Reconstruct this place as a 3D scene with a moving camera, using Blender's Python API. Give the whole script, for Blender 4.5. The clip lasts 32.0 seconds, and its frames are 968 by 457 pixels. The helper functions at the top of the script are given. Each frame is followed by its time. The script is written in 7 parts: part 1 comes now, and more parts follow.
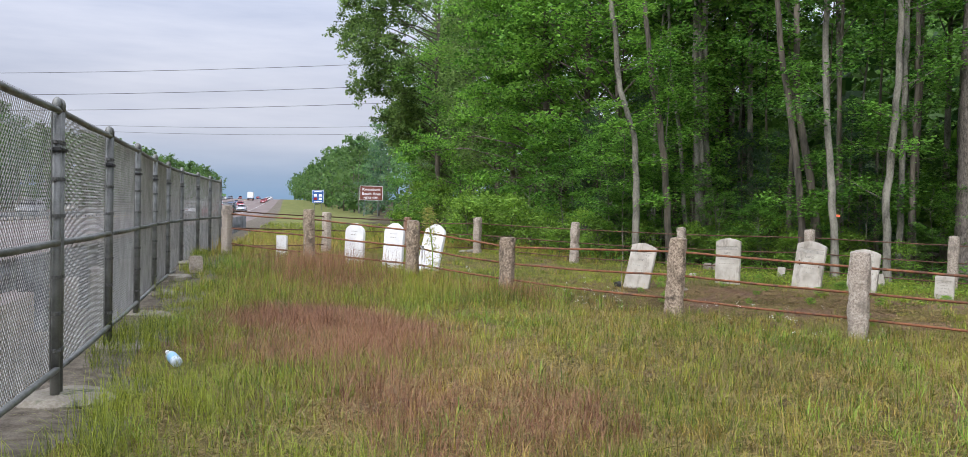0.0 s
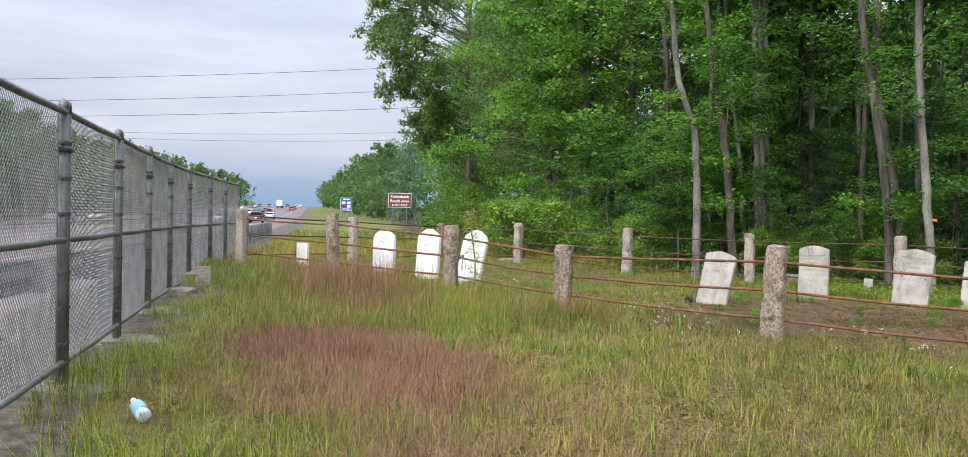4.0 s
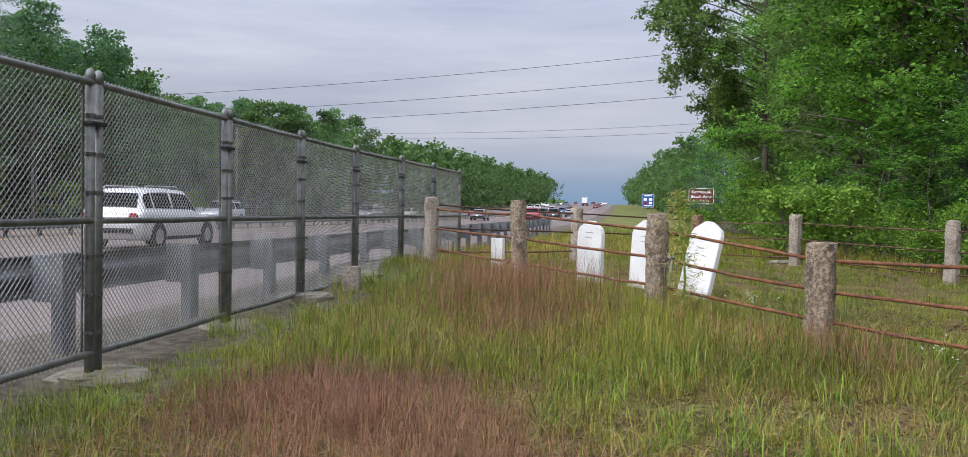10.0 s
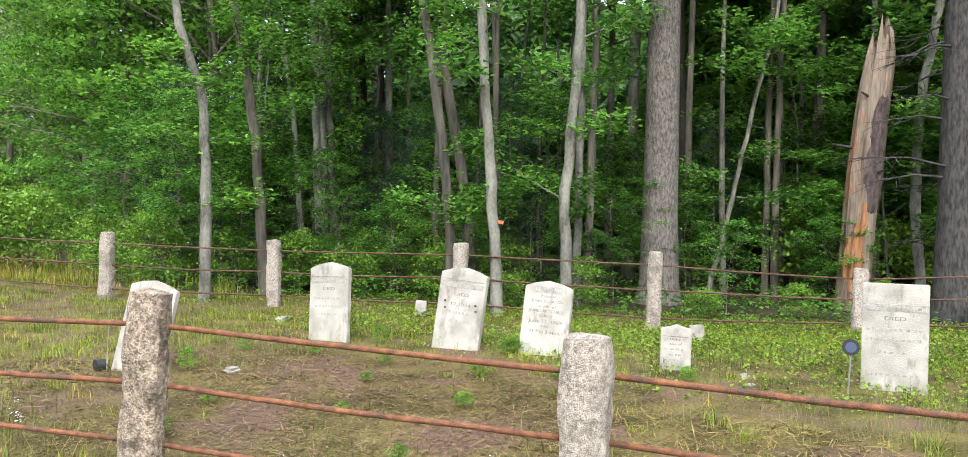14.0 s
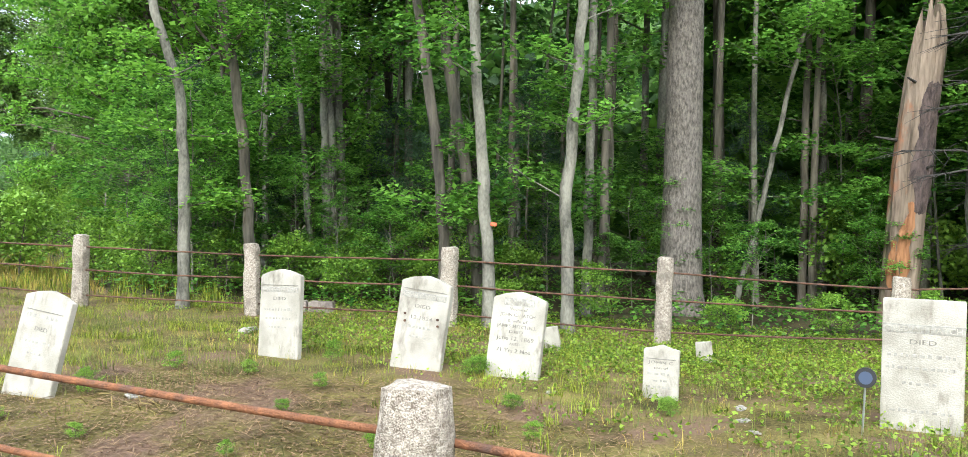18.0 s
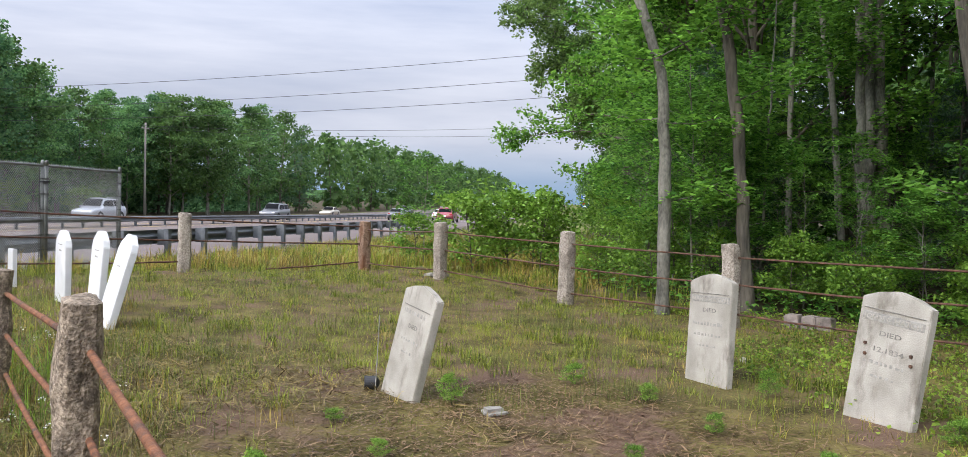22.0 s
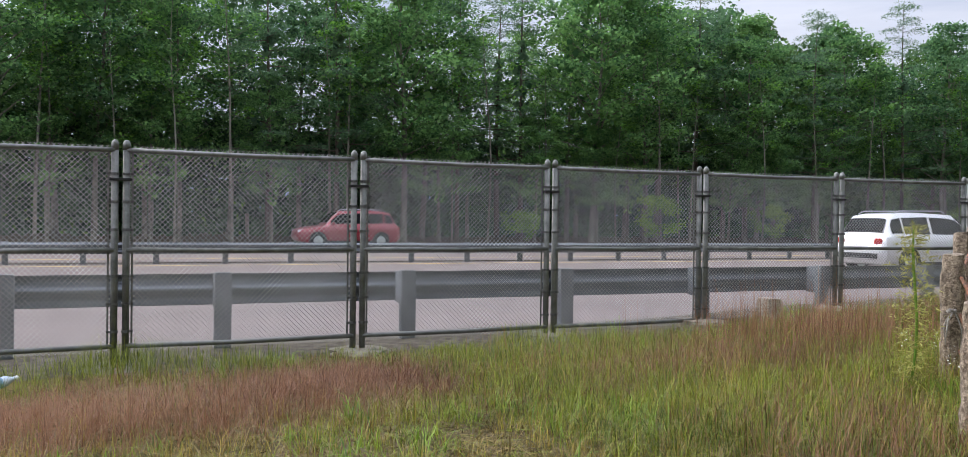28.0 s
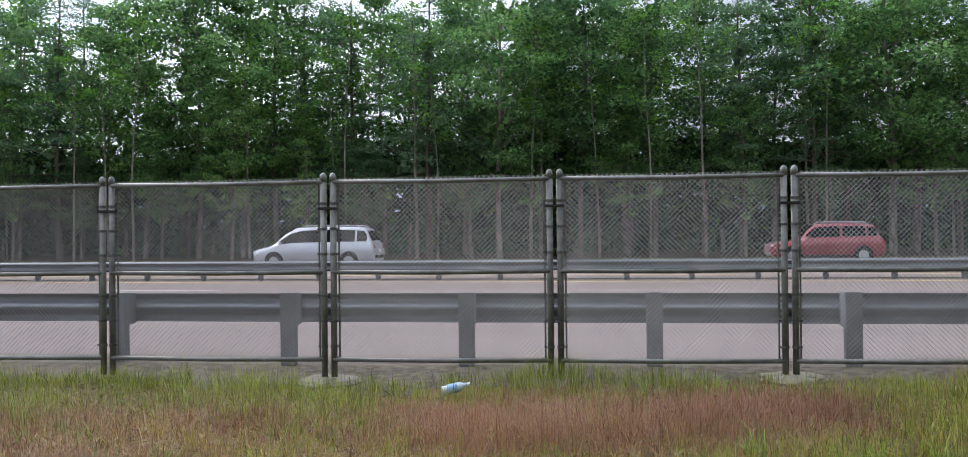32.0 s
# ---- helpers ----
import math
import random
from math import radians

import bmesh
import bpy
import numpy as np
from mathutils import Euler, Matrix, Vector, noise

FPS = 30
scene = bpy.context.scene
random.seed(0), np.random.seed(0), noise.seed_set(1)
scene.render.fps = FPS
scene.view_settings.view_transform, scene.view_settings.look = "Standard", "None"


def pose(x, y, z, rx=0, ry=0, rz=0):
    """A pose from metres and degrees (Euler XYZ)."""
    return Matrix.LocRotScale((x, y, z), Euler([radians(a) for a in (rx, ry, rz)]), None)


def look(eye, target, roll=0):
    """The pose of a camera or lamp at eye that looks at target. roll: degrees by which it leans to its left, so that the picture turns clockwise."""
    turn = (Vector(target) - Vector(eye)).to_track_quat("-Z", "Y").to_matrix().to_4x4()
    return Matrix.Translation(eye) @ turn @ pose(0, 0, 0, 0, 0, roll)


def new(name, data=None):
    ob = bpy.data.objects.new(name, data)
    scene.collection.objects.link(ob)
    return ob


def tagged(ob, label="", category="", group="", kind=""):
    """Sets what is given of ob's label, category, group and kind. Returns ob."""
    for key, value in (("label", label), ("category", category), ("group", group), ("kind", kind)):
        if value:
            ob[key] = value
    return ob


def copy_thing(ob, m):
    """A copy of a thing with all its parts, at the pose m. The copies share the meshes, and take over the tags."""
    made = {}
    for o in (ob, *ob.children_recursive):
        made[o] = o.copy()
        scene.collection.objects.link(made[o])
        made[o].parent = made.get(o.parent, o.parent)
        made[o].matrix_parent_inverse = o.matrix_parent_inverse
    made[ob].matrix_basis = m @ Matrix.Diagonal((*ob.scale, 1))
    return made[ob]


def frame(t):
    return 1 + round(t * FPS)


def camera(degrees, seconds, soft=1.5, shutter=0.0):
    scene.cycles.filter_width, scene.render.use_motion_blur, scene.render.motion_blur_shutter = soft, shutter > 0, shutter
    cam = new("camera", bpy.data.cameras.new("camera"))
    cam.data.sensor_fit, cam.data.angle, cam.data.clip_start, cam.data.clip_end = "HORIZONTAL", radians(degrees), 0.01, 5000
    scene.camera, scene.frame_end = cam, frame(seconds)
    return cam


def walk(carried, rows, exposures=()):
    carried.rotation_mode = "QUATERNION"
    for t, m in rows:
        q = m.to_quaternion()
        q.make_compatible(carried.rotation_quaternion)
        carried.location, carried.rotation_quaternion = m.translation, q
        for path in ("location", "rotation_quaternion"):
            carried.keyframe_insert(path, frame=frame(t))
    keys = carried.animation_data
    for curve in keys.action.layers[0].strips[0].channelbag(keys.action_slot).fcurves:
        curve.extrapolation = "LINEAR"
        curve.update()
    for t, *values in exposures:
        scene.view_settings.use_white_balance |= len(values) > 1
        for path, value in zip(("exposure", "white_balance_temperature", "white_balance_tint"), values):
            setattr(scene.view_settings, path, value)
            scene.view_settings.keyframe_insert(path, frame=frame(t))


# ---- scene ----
cam = camera(57.1, 32.0, soft=0.5)
# seconds, eye, a point ahead, lean
PATH = [
    (0, (1.353, -8.542, 1.239), (1.831, -6.601, 1.201), 1.05),
    (0.5, (1.490, -8.406, 1.201), (2.036, -6.482, 1.173), 1.00),
    (1, (1.467, -8.281, 1.208), (2.054, -6.369, 1.188), 1.12),
    (1.5, (1.570, -8.156, 1.200), (2.190, -6.255, 1.179), 1.13),
    (2, (1.606, -7.945, 1.160), (2.255, -6.053, 1.143), 1.23),
    (2.5, (1.608, -7.637, 1.075), (2.252, -5.743, 1.064), 1.09),
    (3, (1.579, -7.339, 1.079), (2.215, -5.442, 1.069), 1.04),
    (3.5, (1.544, -6.965, 1.115), (2.144, -5.057, 1.101), 1.04),
    (4, (1.531, -6.538, 1.175), (1.948, -4.582, 1.153), 0.97),
    (4.5, (1.578, -6.186, 1.117), (1.890, -4.211, 1.093), 0.97),
    (6.5, (2.004, -4.798, 1.065), (2.154, -2.803, 1.040), 0.78),
    (7, (2.247, -4.535, 1.074), (2.346, -2.537, 1.046), 0.82),
    (7.5, (2.408, -4.207, 1.084), (2.407, -2.207, 1.052), 0.84),
    (8, (2.505, -3.871, 1.103), (2.362, -1.877, 1.068), 0.76),
    (8.5, (2.583, -3.626, 1.088), (2.375, -1.637, 1.050), 0.84),
    (9, (2.651, -3.482, 1.115), (2.417, -1.496, 1.076), 0.83),
    (9.5, (2.876, -3.281, 1.071), (2.625, -1.297, 1.030), 0.86),
    (10, (3.137, -3.140, 1.073), (2.873, -1.158, 1.035), 0.75),
    (10.5, (3.509, -3.220, 1.115), (3.392, -1.224, 1.067), 0.39),
    (11, (3.917, -3.283, 1.173), (4.109, -1.292, 1.128), 0.65),
    (11.5, (4.193, -2.989, 1.163), (4.686, -1.051, 1.127), 0.79),
    (12, (4.388, -2.801, 1.170), (5.049, -0.914, 1.136), 1.01),
    (12.5, (4.650, -2.732, 1.218), (5.414, -0.884, 1.188), 1.03),
    (13, (4.923, -2.695, 1.311), (5.779, -0.887, 1.282), 1.12),
    (13.5, (5.135, -2.639, 1.331), (6.125, -0.902, 1.303), 1.11),
    (14, (5.336, -2.614, 1.356), (6.495, -0.985, 1.329), 1.07),
    (14.5, (5.509, -2.614, 1.415), (6.793, -1.081, 1.387), 1.08),
    (15, (5.604, -2.594, 1.433), (6.936, -1.102, 1.402), 0.99),
    (15.5, (5.737, -2.553, 1.442), (7.085, -1.077, 1.409), 0.92),
    (17.5, (6.593, -2.274, 1.363), (7.832, -0.704, 1.345), 0.97),
    (18, (6.684, -2.150, 1.358), (7.732, -0.447, 1.334), 1.04),
    (18.5, (6.928, -2.033, 1.340), (7.801, -0.234, 1.314), 1.09),
    (19, (7.163, -1.891, 1.290), (7.876, -0.023, 1.269), 1.18),
    (19.5, (7.380, -1.671, 1.262), (7.938, 0.249, 1.233), 1.17),
    (20, (7.634, -1.471, 1.282), (8.042, 0.487, 1.247), 1.06),
    (20.5, (7.890, -1.327, 1.304), (8.174, 0.652, 1.268), 1.13),
    (21, (8.061, -1.166, 1.269), (8.204, 0.829, 1.232), 1.12),
    (21.5, (8.186, -0.949, 1.258), (8.162, 1.050, 1.221), 1.03),
    (22, (8.314, -0.876, 1.278), (8.135, 1.115, 1.239), 1.24),
    (22.5, (8.399, -0.820, 1.297), (8.027, 1.145, 1.255), 1.18),
    (23, (8.373, -0.678, 1.278), (7.735, 1.217, 1.233), 1.11),
    (23.5, (8.283, -0.443, 1.213), (7.369, 1.336, 1.169), 1.07),
    (24, (8.227, -0.270, 1.140), (7.144, 1.411, 1.099), 1.07),
    (24.5, (8.211, -0.190, 1.129), (7.020, 1.416, 1.091), 1.16),
    (26.5, (8.263, -0.247, 1.289), (7.119, 1.394, 1.274), 0.90),
    (27, (8.299, -0.183, 1.302), (7.009, 1.346, 1.291), 0.99),
    (27.5, (8.276, -0.197, 1.281), (6.674, 1.001, 1.266), 0.86),
    (28, (8.279, -0.296, 1.285), (6.452, 0.519, 1.265), 0.71),
    (28.5, (8.294, -0.405, 1.288), (6.314, -0.120, 1.279), 0.65),
    (29, (8.351, -0.521, 1.294), (6.369, -0.793, 1.302), 0.82),
    (29.5, (8.451, -0.546, 1.386), (6.559, -1.196, 1.384), 0.78),
    (29.8, (8.498, -0.530, 1.379), (6.635, -1.258, 1.384), 0.60),
    (30, (8.518, -0.492, 1.390), (6.665, -1.244, 1.396), 0.43),
    (30.5, (8.560, -0.356, 1.418), (6.707, -1.108, 1.422), 0.09),
    (30.7, (8.559, -0.307, 1.413), (6.702, -1.050, 1.419), -0.01),
    (31, (8.521, -0.179, 1.423), (6.659, -0.909, 1.429), -0.13),
    (31.5, (8.405, 0.029, 1.374), (6.480, -0.512, 1.381), -0.24),
    (32, (8.304, 0.228, 1.345), (6.316, 0.006, 1.355), -0.56),
]
walk(cam, [(t, look(eye, target, roll)) for t, eye, target, roll in PATH], exposures=[(0, -0.02, 6500, 10), (4, 0.14, 6500, 10), (6, 0.08, 6500, 10), (8.5, -0.32, 6500, 10), (10, -0.25, 6500, 10), (11.5, 0.12, 6500, 10), (13.2, 0.26, 6500, 9), (14.8, 1.03, 6500, 3), (17.6, 0.95, 6500, 0), (18.8, 0.44, 6500, 7), (20, 0.24, 6500, 9), (23, 0.0, 6500, 10), (26.5, -0.1, 6500, 10), (28.5, 0.0, 6500, 10), (30, -0.08, 6500, 10), (31, -0.24, 6500, 10), (32, -0.09, 6500, 10)])

# ---- world and sun: thin bright overcast, the veiled sun behind the far side of the road ----
SUN_DIR = Vector((-0.57, -0.69, 0.60)).normalized()
world = bpy.data.worlds.new("overcast")
scene.world = world
world.use_nodes = True
wn, wl = world.node_tree.nodes, world.node_tree.links
wn.clear()
w_out = wn.new("ShaderNodeOutputWorld")
w_bg = wn.new("ShaderNodeBackground")
w_sky = wn.new("ShaderNodeTexSky")
w_sky.sky_type = "NISHITA"
w_sky.sun_disc = False
w_sky.sun_elevation = math.asin(SUN_DIR.z)
w_sky.sun_rotation = math.atan2(SUN_DIR.x, SUN_DIR.y)
w_co = wn.new("ShaderNodeTexCoord")
w_map = wn.new("ShaderNodeMapping")
w_map.inputs["Scale"].default_value = (1.0, 1.0, 7.0)
w_noise = wn.new("ShaderNodeTexNoise")
w_noise.inputs["Scale"].default_value = 2.2
w_noise.inputs["Detail"].default_value = 6.0
w_noise.inputs["Roughness"].default_value = 0.55
w_ramp = wn.new("ShaderNodeValToRGB")
w_ramp.color_ramp.elements[0].position = 0.30
w_ramp.color_ramp.elements[0].color = (5.0, 5.6, 7.3, 1)
w_ramp.color_ramp.elements[1].position = 0.68
w_ramp.color_ramp.elements[1].color = (8.4, 8.7, 10.0, 1)
w_sep = wn.new("ShaderNodeSeparateXYZ")
w_band = wn.new("ShaderNodeMapRange")
w_band.inputs["From Min"].default_value = 0.008
w_band.inputs["From Max"].default_value = 0.10
w_band.inputs["To Min"].default_value = 0.90
w_band.inputs["To Max"].default_value = 0.96
w_mix = wn.new("ShaderNodeMixRGB")
wl.new(w_co.outputs["Generated"], w_map.inputs["Vector"])
wl.new(w_map.outputs["Vector"], w_noise.inputs["Vector"])
wl.new(w_noise.outputs["Fac"], w_ramp.inputs["Fac"])
wl.new(w_co.outputs["Generated"], w_sep.inputs["Vector"])
wl.new(w_sep.outputs["Z"], w_band.inputs["Value"])
wl.new(w_band.outputs["Result"], w_mix.inputs["Fac"])
wl.new(w_sky.outputs["Color"], w_mix.inputs["Color1"])
wl.new(w_ramp.outputs["Color"], w_mix.inputs["Color2"])
# a blue strip of clear air low over the horizon
w_low = wn.new("ShaderNodeMapRange")
w_low.inputs["From Min"].default_value = 0.012
w_low.inputs["From Max"].default_value = 0.075
w_low.inputs["To Min"].default_value = 0.85
w_low.inputs["To Max"].default_value = 0.0
w_blue = wn.new("ShaderNodeMixRGB")
w_blue.inputs["Color2"].default_value = (2.6, 4.4, 6.9, 1)
wl.new(w_sep.outputs["Z"], w_low.inputs["Value"])
wl.new(w_low.outputs["Result"], w_blue.inputs["Fac"])
wl.new(w_mix.outputs["Color"], w_blue.inputs["Color1"])
# overcast skies brighten towards the zenith and round the veiled sun
w_zen = wn.new("ShaderNodeMapRange")
w_zen.inputs["From Min"].default_value = 0.12
w_zen.inputs["To Min"].default_value = 1.0
w_zen.inputs["To Max"].default_value = 3.5
wl.new(w_sep.outputs["Z"], w_zen.inputs["Value"])
w_dot = wn.new("ShaderNodeVectorMath")
w_dot.operation = "DOT_PRODUCT"
w_dot.inputs[1].default_value = SUN_DIR
wl.new(w_co.outputs["Generated"], w_dot.inputs[0])
w_veil = wn.new("ShaderNodeMapRange")
w_veil.interpolation_type = "SMOOTHSTEP"
w_veil.inputs["From Min"].default_value = 0.55
w_veil.inputs["To Min"].default_value = 1.0
w_veil.inputs["To Max"].default_value = 2.6
wl.new(w_dot.outputs["Value"], w_veil.inputs["Value"])
w_both = wn.new("ShaderNodeMath")
w_both.operation = "MULTIPLY"
wl.new(w_zen.outputs["Result"], w_both.inputs[0])
wl.new(w_veil.outputs["Result"], w_both.inputs[1])
w_scale = wn.new("ShaderNodeVectorMath")
w_scale.operation = "SCALE"
wl.new(w_blue.outputs["Color"], w_scale.inputs[0])
wl.new(w_both.outputs[0], w_scale.inputs["Scale"])
wl.new(w_scale.outputs["Vector"], w_bg.inputs["Color"])
w_bg.inputs["Strength"].default_value = 0.088
wl.new(w_bg.outputs["Background"], w_out.inputs["Surface"])

sun = new("sun", bpy.data.lights.new("sun", "SUN"))
sun.data.energy = 1.9
sun.data.angle = radians(20)
sun.data.color = (1.0, 0.95, 0.87)
sun.matrix_world = look((0, 0, 30), Vector((0, 0, 30)) - SUN_DIR)


# ---- materials ----
def mat(name, dark, light, scale=8.0, rough=0.8, metal=0.0, bump=0.2, bump_scale=60.0, fine=0.35, random_hue=0.0,
        island=False, stain=None, stain_scale=2.0, stain_at=(0.5, 0.65), translucent=0.0, stretch=(1, 1, 1), spec=0.5, stain_stretch=(1, 1, 1)):
    """Two colours mixed by coarse and fine noise, an optional stain, bump, and an optional change from piece to piece."""
    m = bpy.data.materials.new(name)
    m.use_nodes = True
    n, l = m.node_tree.nodes, m.node_tree.links
    b = n["Principled BSDF"]
    co = n.new("ShaderNodeTexCoord")
    mp = n.new("ShaderNodeMapping")
    mp.inputs["Scale"].default_value = stretch
    info = n.new("ShaderNodeObjectInfo")
    shift = n.new("ShaderNodeVectorMath")
    shift.operation = "MULTIPLY_ADD"
    l.new(info.outputs["Random"], shift.inputs[0])
    shift.inputs[1].default_value = (17.0, 29.0, 11.0)
    l.new(co.outputs["Object"], shift.inputs[2])
    l.new(shift.outputs["Vector"], mp.inputs["Vector"])
    big = n.new("ShaderNodeTexNoise")
    big.inputs["Scale"].default_value = scale
    big.inputs["Detail"].default_value = 5
    small = n.new("ShaderNodeTexNoise")
    small.inputs["Scale"].default_value = bump_scale
    small.inputs["Detail"].default_value = 3
    for t in (big, small):
        l.new(mp.outputs["Vector"], t.inputs["Vector"])
    mixed = n.new("ShaderNodeMath")
    mixed.operation = "MULTIPLY_ADD"
    l.new(small.outputs["Fac"], mixed.inputs[0])
    mixed.inputs[1].default_value = fine
    off = n.new("ShaderNodeMath")
    off.operation = "MULTIPLY_ADD"
    l.new(big.outputs["Fac"], off.inputs[0])
    off.inputs[1].default_value = 1.6
    off.inputs[2].default_value = -0.3 - fine * 0.5
    l.new(off.outputs[0], mixed.inputs[2])
    value = mixed.outputs[0]
    if random_hue:
        src = n.new("ShaderNodeNewGeometry") if island else n.new("ShaderNodeObjectInfo")
        r = n.new("ShaderNodeMath")
        r.operation = "MULTIPLY_ADD"
        l.new(src.outputs["Random Per Island" if island else "Random"], r.inputs[0])
        r.inputs[1].default_value = random_hue
        add = n.new("ShaderNodeMath")
        add.operation = "ADD"
        r.inputs[2].default_value = -random_hue / 2
        l.new(r.outputs[0], add.inputs[0])
        l.new(value, add.inputs[1])
        value = add.outputs[0]
    ramp = n.new("ShaderNodeValToRGB")
    ramp.color_ramp.elements[0].position = 0.15
    ramp.color_ramp.elements[0].color = (*dark, 1)
    ramp.color_ramp.elements[1].position = 0.85
    ramp.color_ramp.elements[1].color = (*light, 1)
    l.new(value, ramp.inputs["Fac"])
    color = ramp.outputs["Color"]
    if stain:
        sn = n.new("ShaderNodeTexNoise")
        sn.inputs["Scale"].default_value = stain_scale
        sn.inputs["Detail"].default_value = 6
        sn.inputs["Roughness"].default_value = 0.65
        smap = n.new("ShaderNodeMapping")
        smap.inputs["Scale"].default_value = stain_stretch
        l.new(shift.outputs["Vector"], smap.inputs["Vector"])
        l.new(smap.outputs["Vector"], sn.inputs["Vector"])
        sr = n.new("ShaderNodeMapRange")
        sr.inputs["From Min"].default_value, sr.inputs["From Max"].default_value = stain_at
        l.new(sn.outputs["Fac"], sr.inputs["Value"])
        mx = n.new("ShaderNodeMixRGB")
        l.new(sr.outputs["Result"], mx.inputs["Fac"])
        l.new(color, mx.inputs["Color1"])
        mx.inputs["Color2"].default_value = (*stain, 1)
        color = mx.outputs["Color"]
    l.new(color, b.inputs["Base Color"])
    b.inputs["Roughness"].default_value = rough
    b.inputs["Metallic"].default_value = metal
    b.inputs["Specular IOR Level"].default_value = spec
    if bump:
        bp = n.new("ShaderNodeBump")
        bp.inputs["Strength"].default_value = bump
        bp.inputs["Distance"].default_value = 0.02
        l.new(small.outputs["Fac"], bp.inputs["Height"])
        l.new(bp.outputs["Normal"], b.inputs["Normal"])
    if translucent:
        tr = n.new("ShaderNodeBsdfTranslucent")
        l.new(color, tr.inputs["Color"])
        ms = n.new("ShaderNodeMixShader")
        ms.inputs["Fac"].default_value = translucent
        l.new(b.outputs["BSDF"], ms.inputs[1])
        l.new(tr.outputs["BSDF"], ms.inputs[2])
        l.new(ms.outputs["Shader"], n["Material Output"].inputs["Surface"])
    return m


def plain(name, color, rough=0.5, metal=0.0, spec=0.5):
    m = bpy.data.materials.new(name)
    m.use_nodes = True
    b = m.node_tree.nodes["Principled BSDF"]
    b.inputs["Base Color"].default_value = (*color, 1)
    b.inputs["Roughness"].default_value = rough
    b.inputs["Metallic"].default_value = metal
    b.inputs["Specular IOR Level"].default_value = spec
    return m


M_SOIL = mat("soil_and_thatch", (0.042, 0.034, 0.013), (0.18, 0.145, 0.05), 2.2, 0.95, bump=0.9, bump_scale=42, fine=1.1,
             stain=(0.14, 0.088, 0.06), stain_scale=0.9, stain_at=(0.50, 0.60), spec=0.1)
M_VERGE = mat("mown_verge", (0.07, 0.085, 0.022), (0.17, 0.17, 0.055), 0.35, 0.95, bump=0.6, bump_scale=8, fine=0.5, spec=0.1)
M_WOODFLOOR = mat("leaf_litter", (0.03, 0.028, 0.015), (0.09, 0.07, 0.04), 1.2, 0.95, bump=0.7, bump_scale=20, fine=0.7, spec=0.1)
M_ROAD = mat("asphalt", (0.122, 0.094, 0.084), (0.184, 0.147, 0.132), 0.35, 0.9, bump=0.3, bump_scale=120, fine=0.25, stretch=(1, 0.12, 1), spec=0.3)
M_GRAVEL = mat("gravel_edge", (0.055, 0.045, 0.032), (0.17, 0.145, 0.11), 9, 0.95, bump=0.9, bump_scale=70, fine=0.9, spec=0.2)
M_WHITE_LINE = mat("road_paint_white", (0.28, 0.27, 0.26), (0.50, 0.49, 0.48), 6, 0.7, bump=0.1)
M_YELLOW_LINE = mat("road_paint_yellow", (0.45, 0.30, 0.06), (0.70, 0.48, 0.10), 6, 0.7, bump=0.1)
M_GALV = mat("galvanised_steel", (0.10, 0.103, 0.094), (0.22, 0.223, 0.208), 9, 0.55, 0.5, 0.15, 90, 0.5, random_hue=0.3, stain=(0.12, 0.12, 0.10), stain_scale=3.0, stain_at=(0.56, 0.72))
M_WIRE = mat("fence_wire", (0.25, 0.25, 0.238), (0.43, 0.43, 0.405), 4, 0.55, 0.4, 0, 40, 0.4)
M_BAND = mat("dark_weathered_band", (0.055, 0.056, 0.052), (0.135, 0.134, 0.124), 30, 0.6, 0.3, 0.1)
M_BLACK = plain("black_strap", (0.02, 0.02, 0.02), 0.6)
M_BEAM = mat("guardrail_steel", (0.075, 0.083, 0.092), (0.17, 0.183, 0.196), 1.2, 0.42, 0.6, 0.1, 60, 0.4, stretch=(1, 0.2, 1))
M_RAILPOST = mat("guardrail_post", (0.08, 0.086, 0.09), (0.17, 0.18, 0.19), 3, 0.7, 0.2, 0.2, 50, 0.4, random_hue=0.3)
M_CONCRETE = mat("concrete", (0.20, 0.185, 0.16), (0.38, 0.35, 0.30), 4, 0.9, bump=0.5, bump_scale=60, fine=0.5, stain=(0.14, 0.13, 0.10), stain_scale=5)
M_FOOTING = mat("dirty_concrete", (0.14, 0.122, 0.092), (0.31, 0.28, 0.225), 6, 0.95, bump=0.7, bump_scale=50, fine=0.8, stain=(0.07, 0.075, 0.04), stain_scale=6, stain_at=(0.5, 0.65))
M_GRANITE = mat("granite", (0.18, 0.14, 0.105), (0.54, 0.465, 0.38), 45, 0.88, bump=0.8, bump_scale=170, fine=1.6, random_hue=0.2,
                stain=(0.17, 0.14, 0.11), stain_scale=4, stain_at=(0.52, 0.68))
M_LICHEN_GRANITE = mat("weathered_granite", (0.125, 0.09, 0.06), (0.45, 0.355, 0.255), 34, 0.92, bump=0.9, bump_scale=90, fine=1.3, random_hue=0.25,
                       stain=(0.075, 0.055, 0.036), stain_scale=8, stain_at=(0.50, 0.66))
M_RUST = mat("rusted_iron", (0.095, 0.036, 0.016), (0.27, 0.105, 0.043), 18, 0.85, 0.1, 0.5, 140, 0.8, stain=(0.085, 0.045, 0.03), stain_scale=7)
M_RUST_DARK = mat("dark_rusted_iron", (0.04, 0.022, 0.015), (0.16, 0.075, 0.042), 18, 0.85, 0.1, 0.5, 140, 0.8)
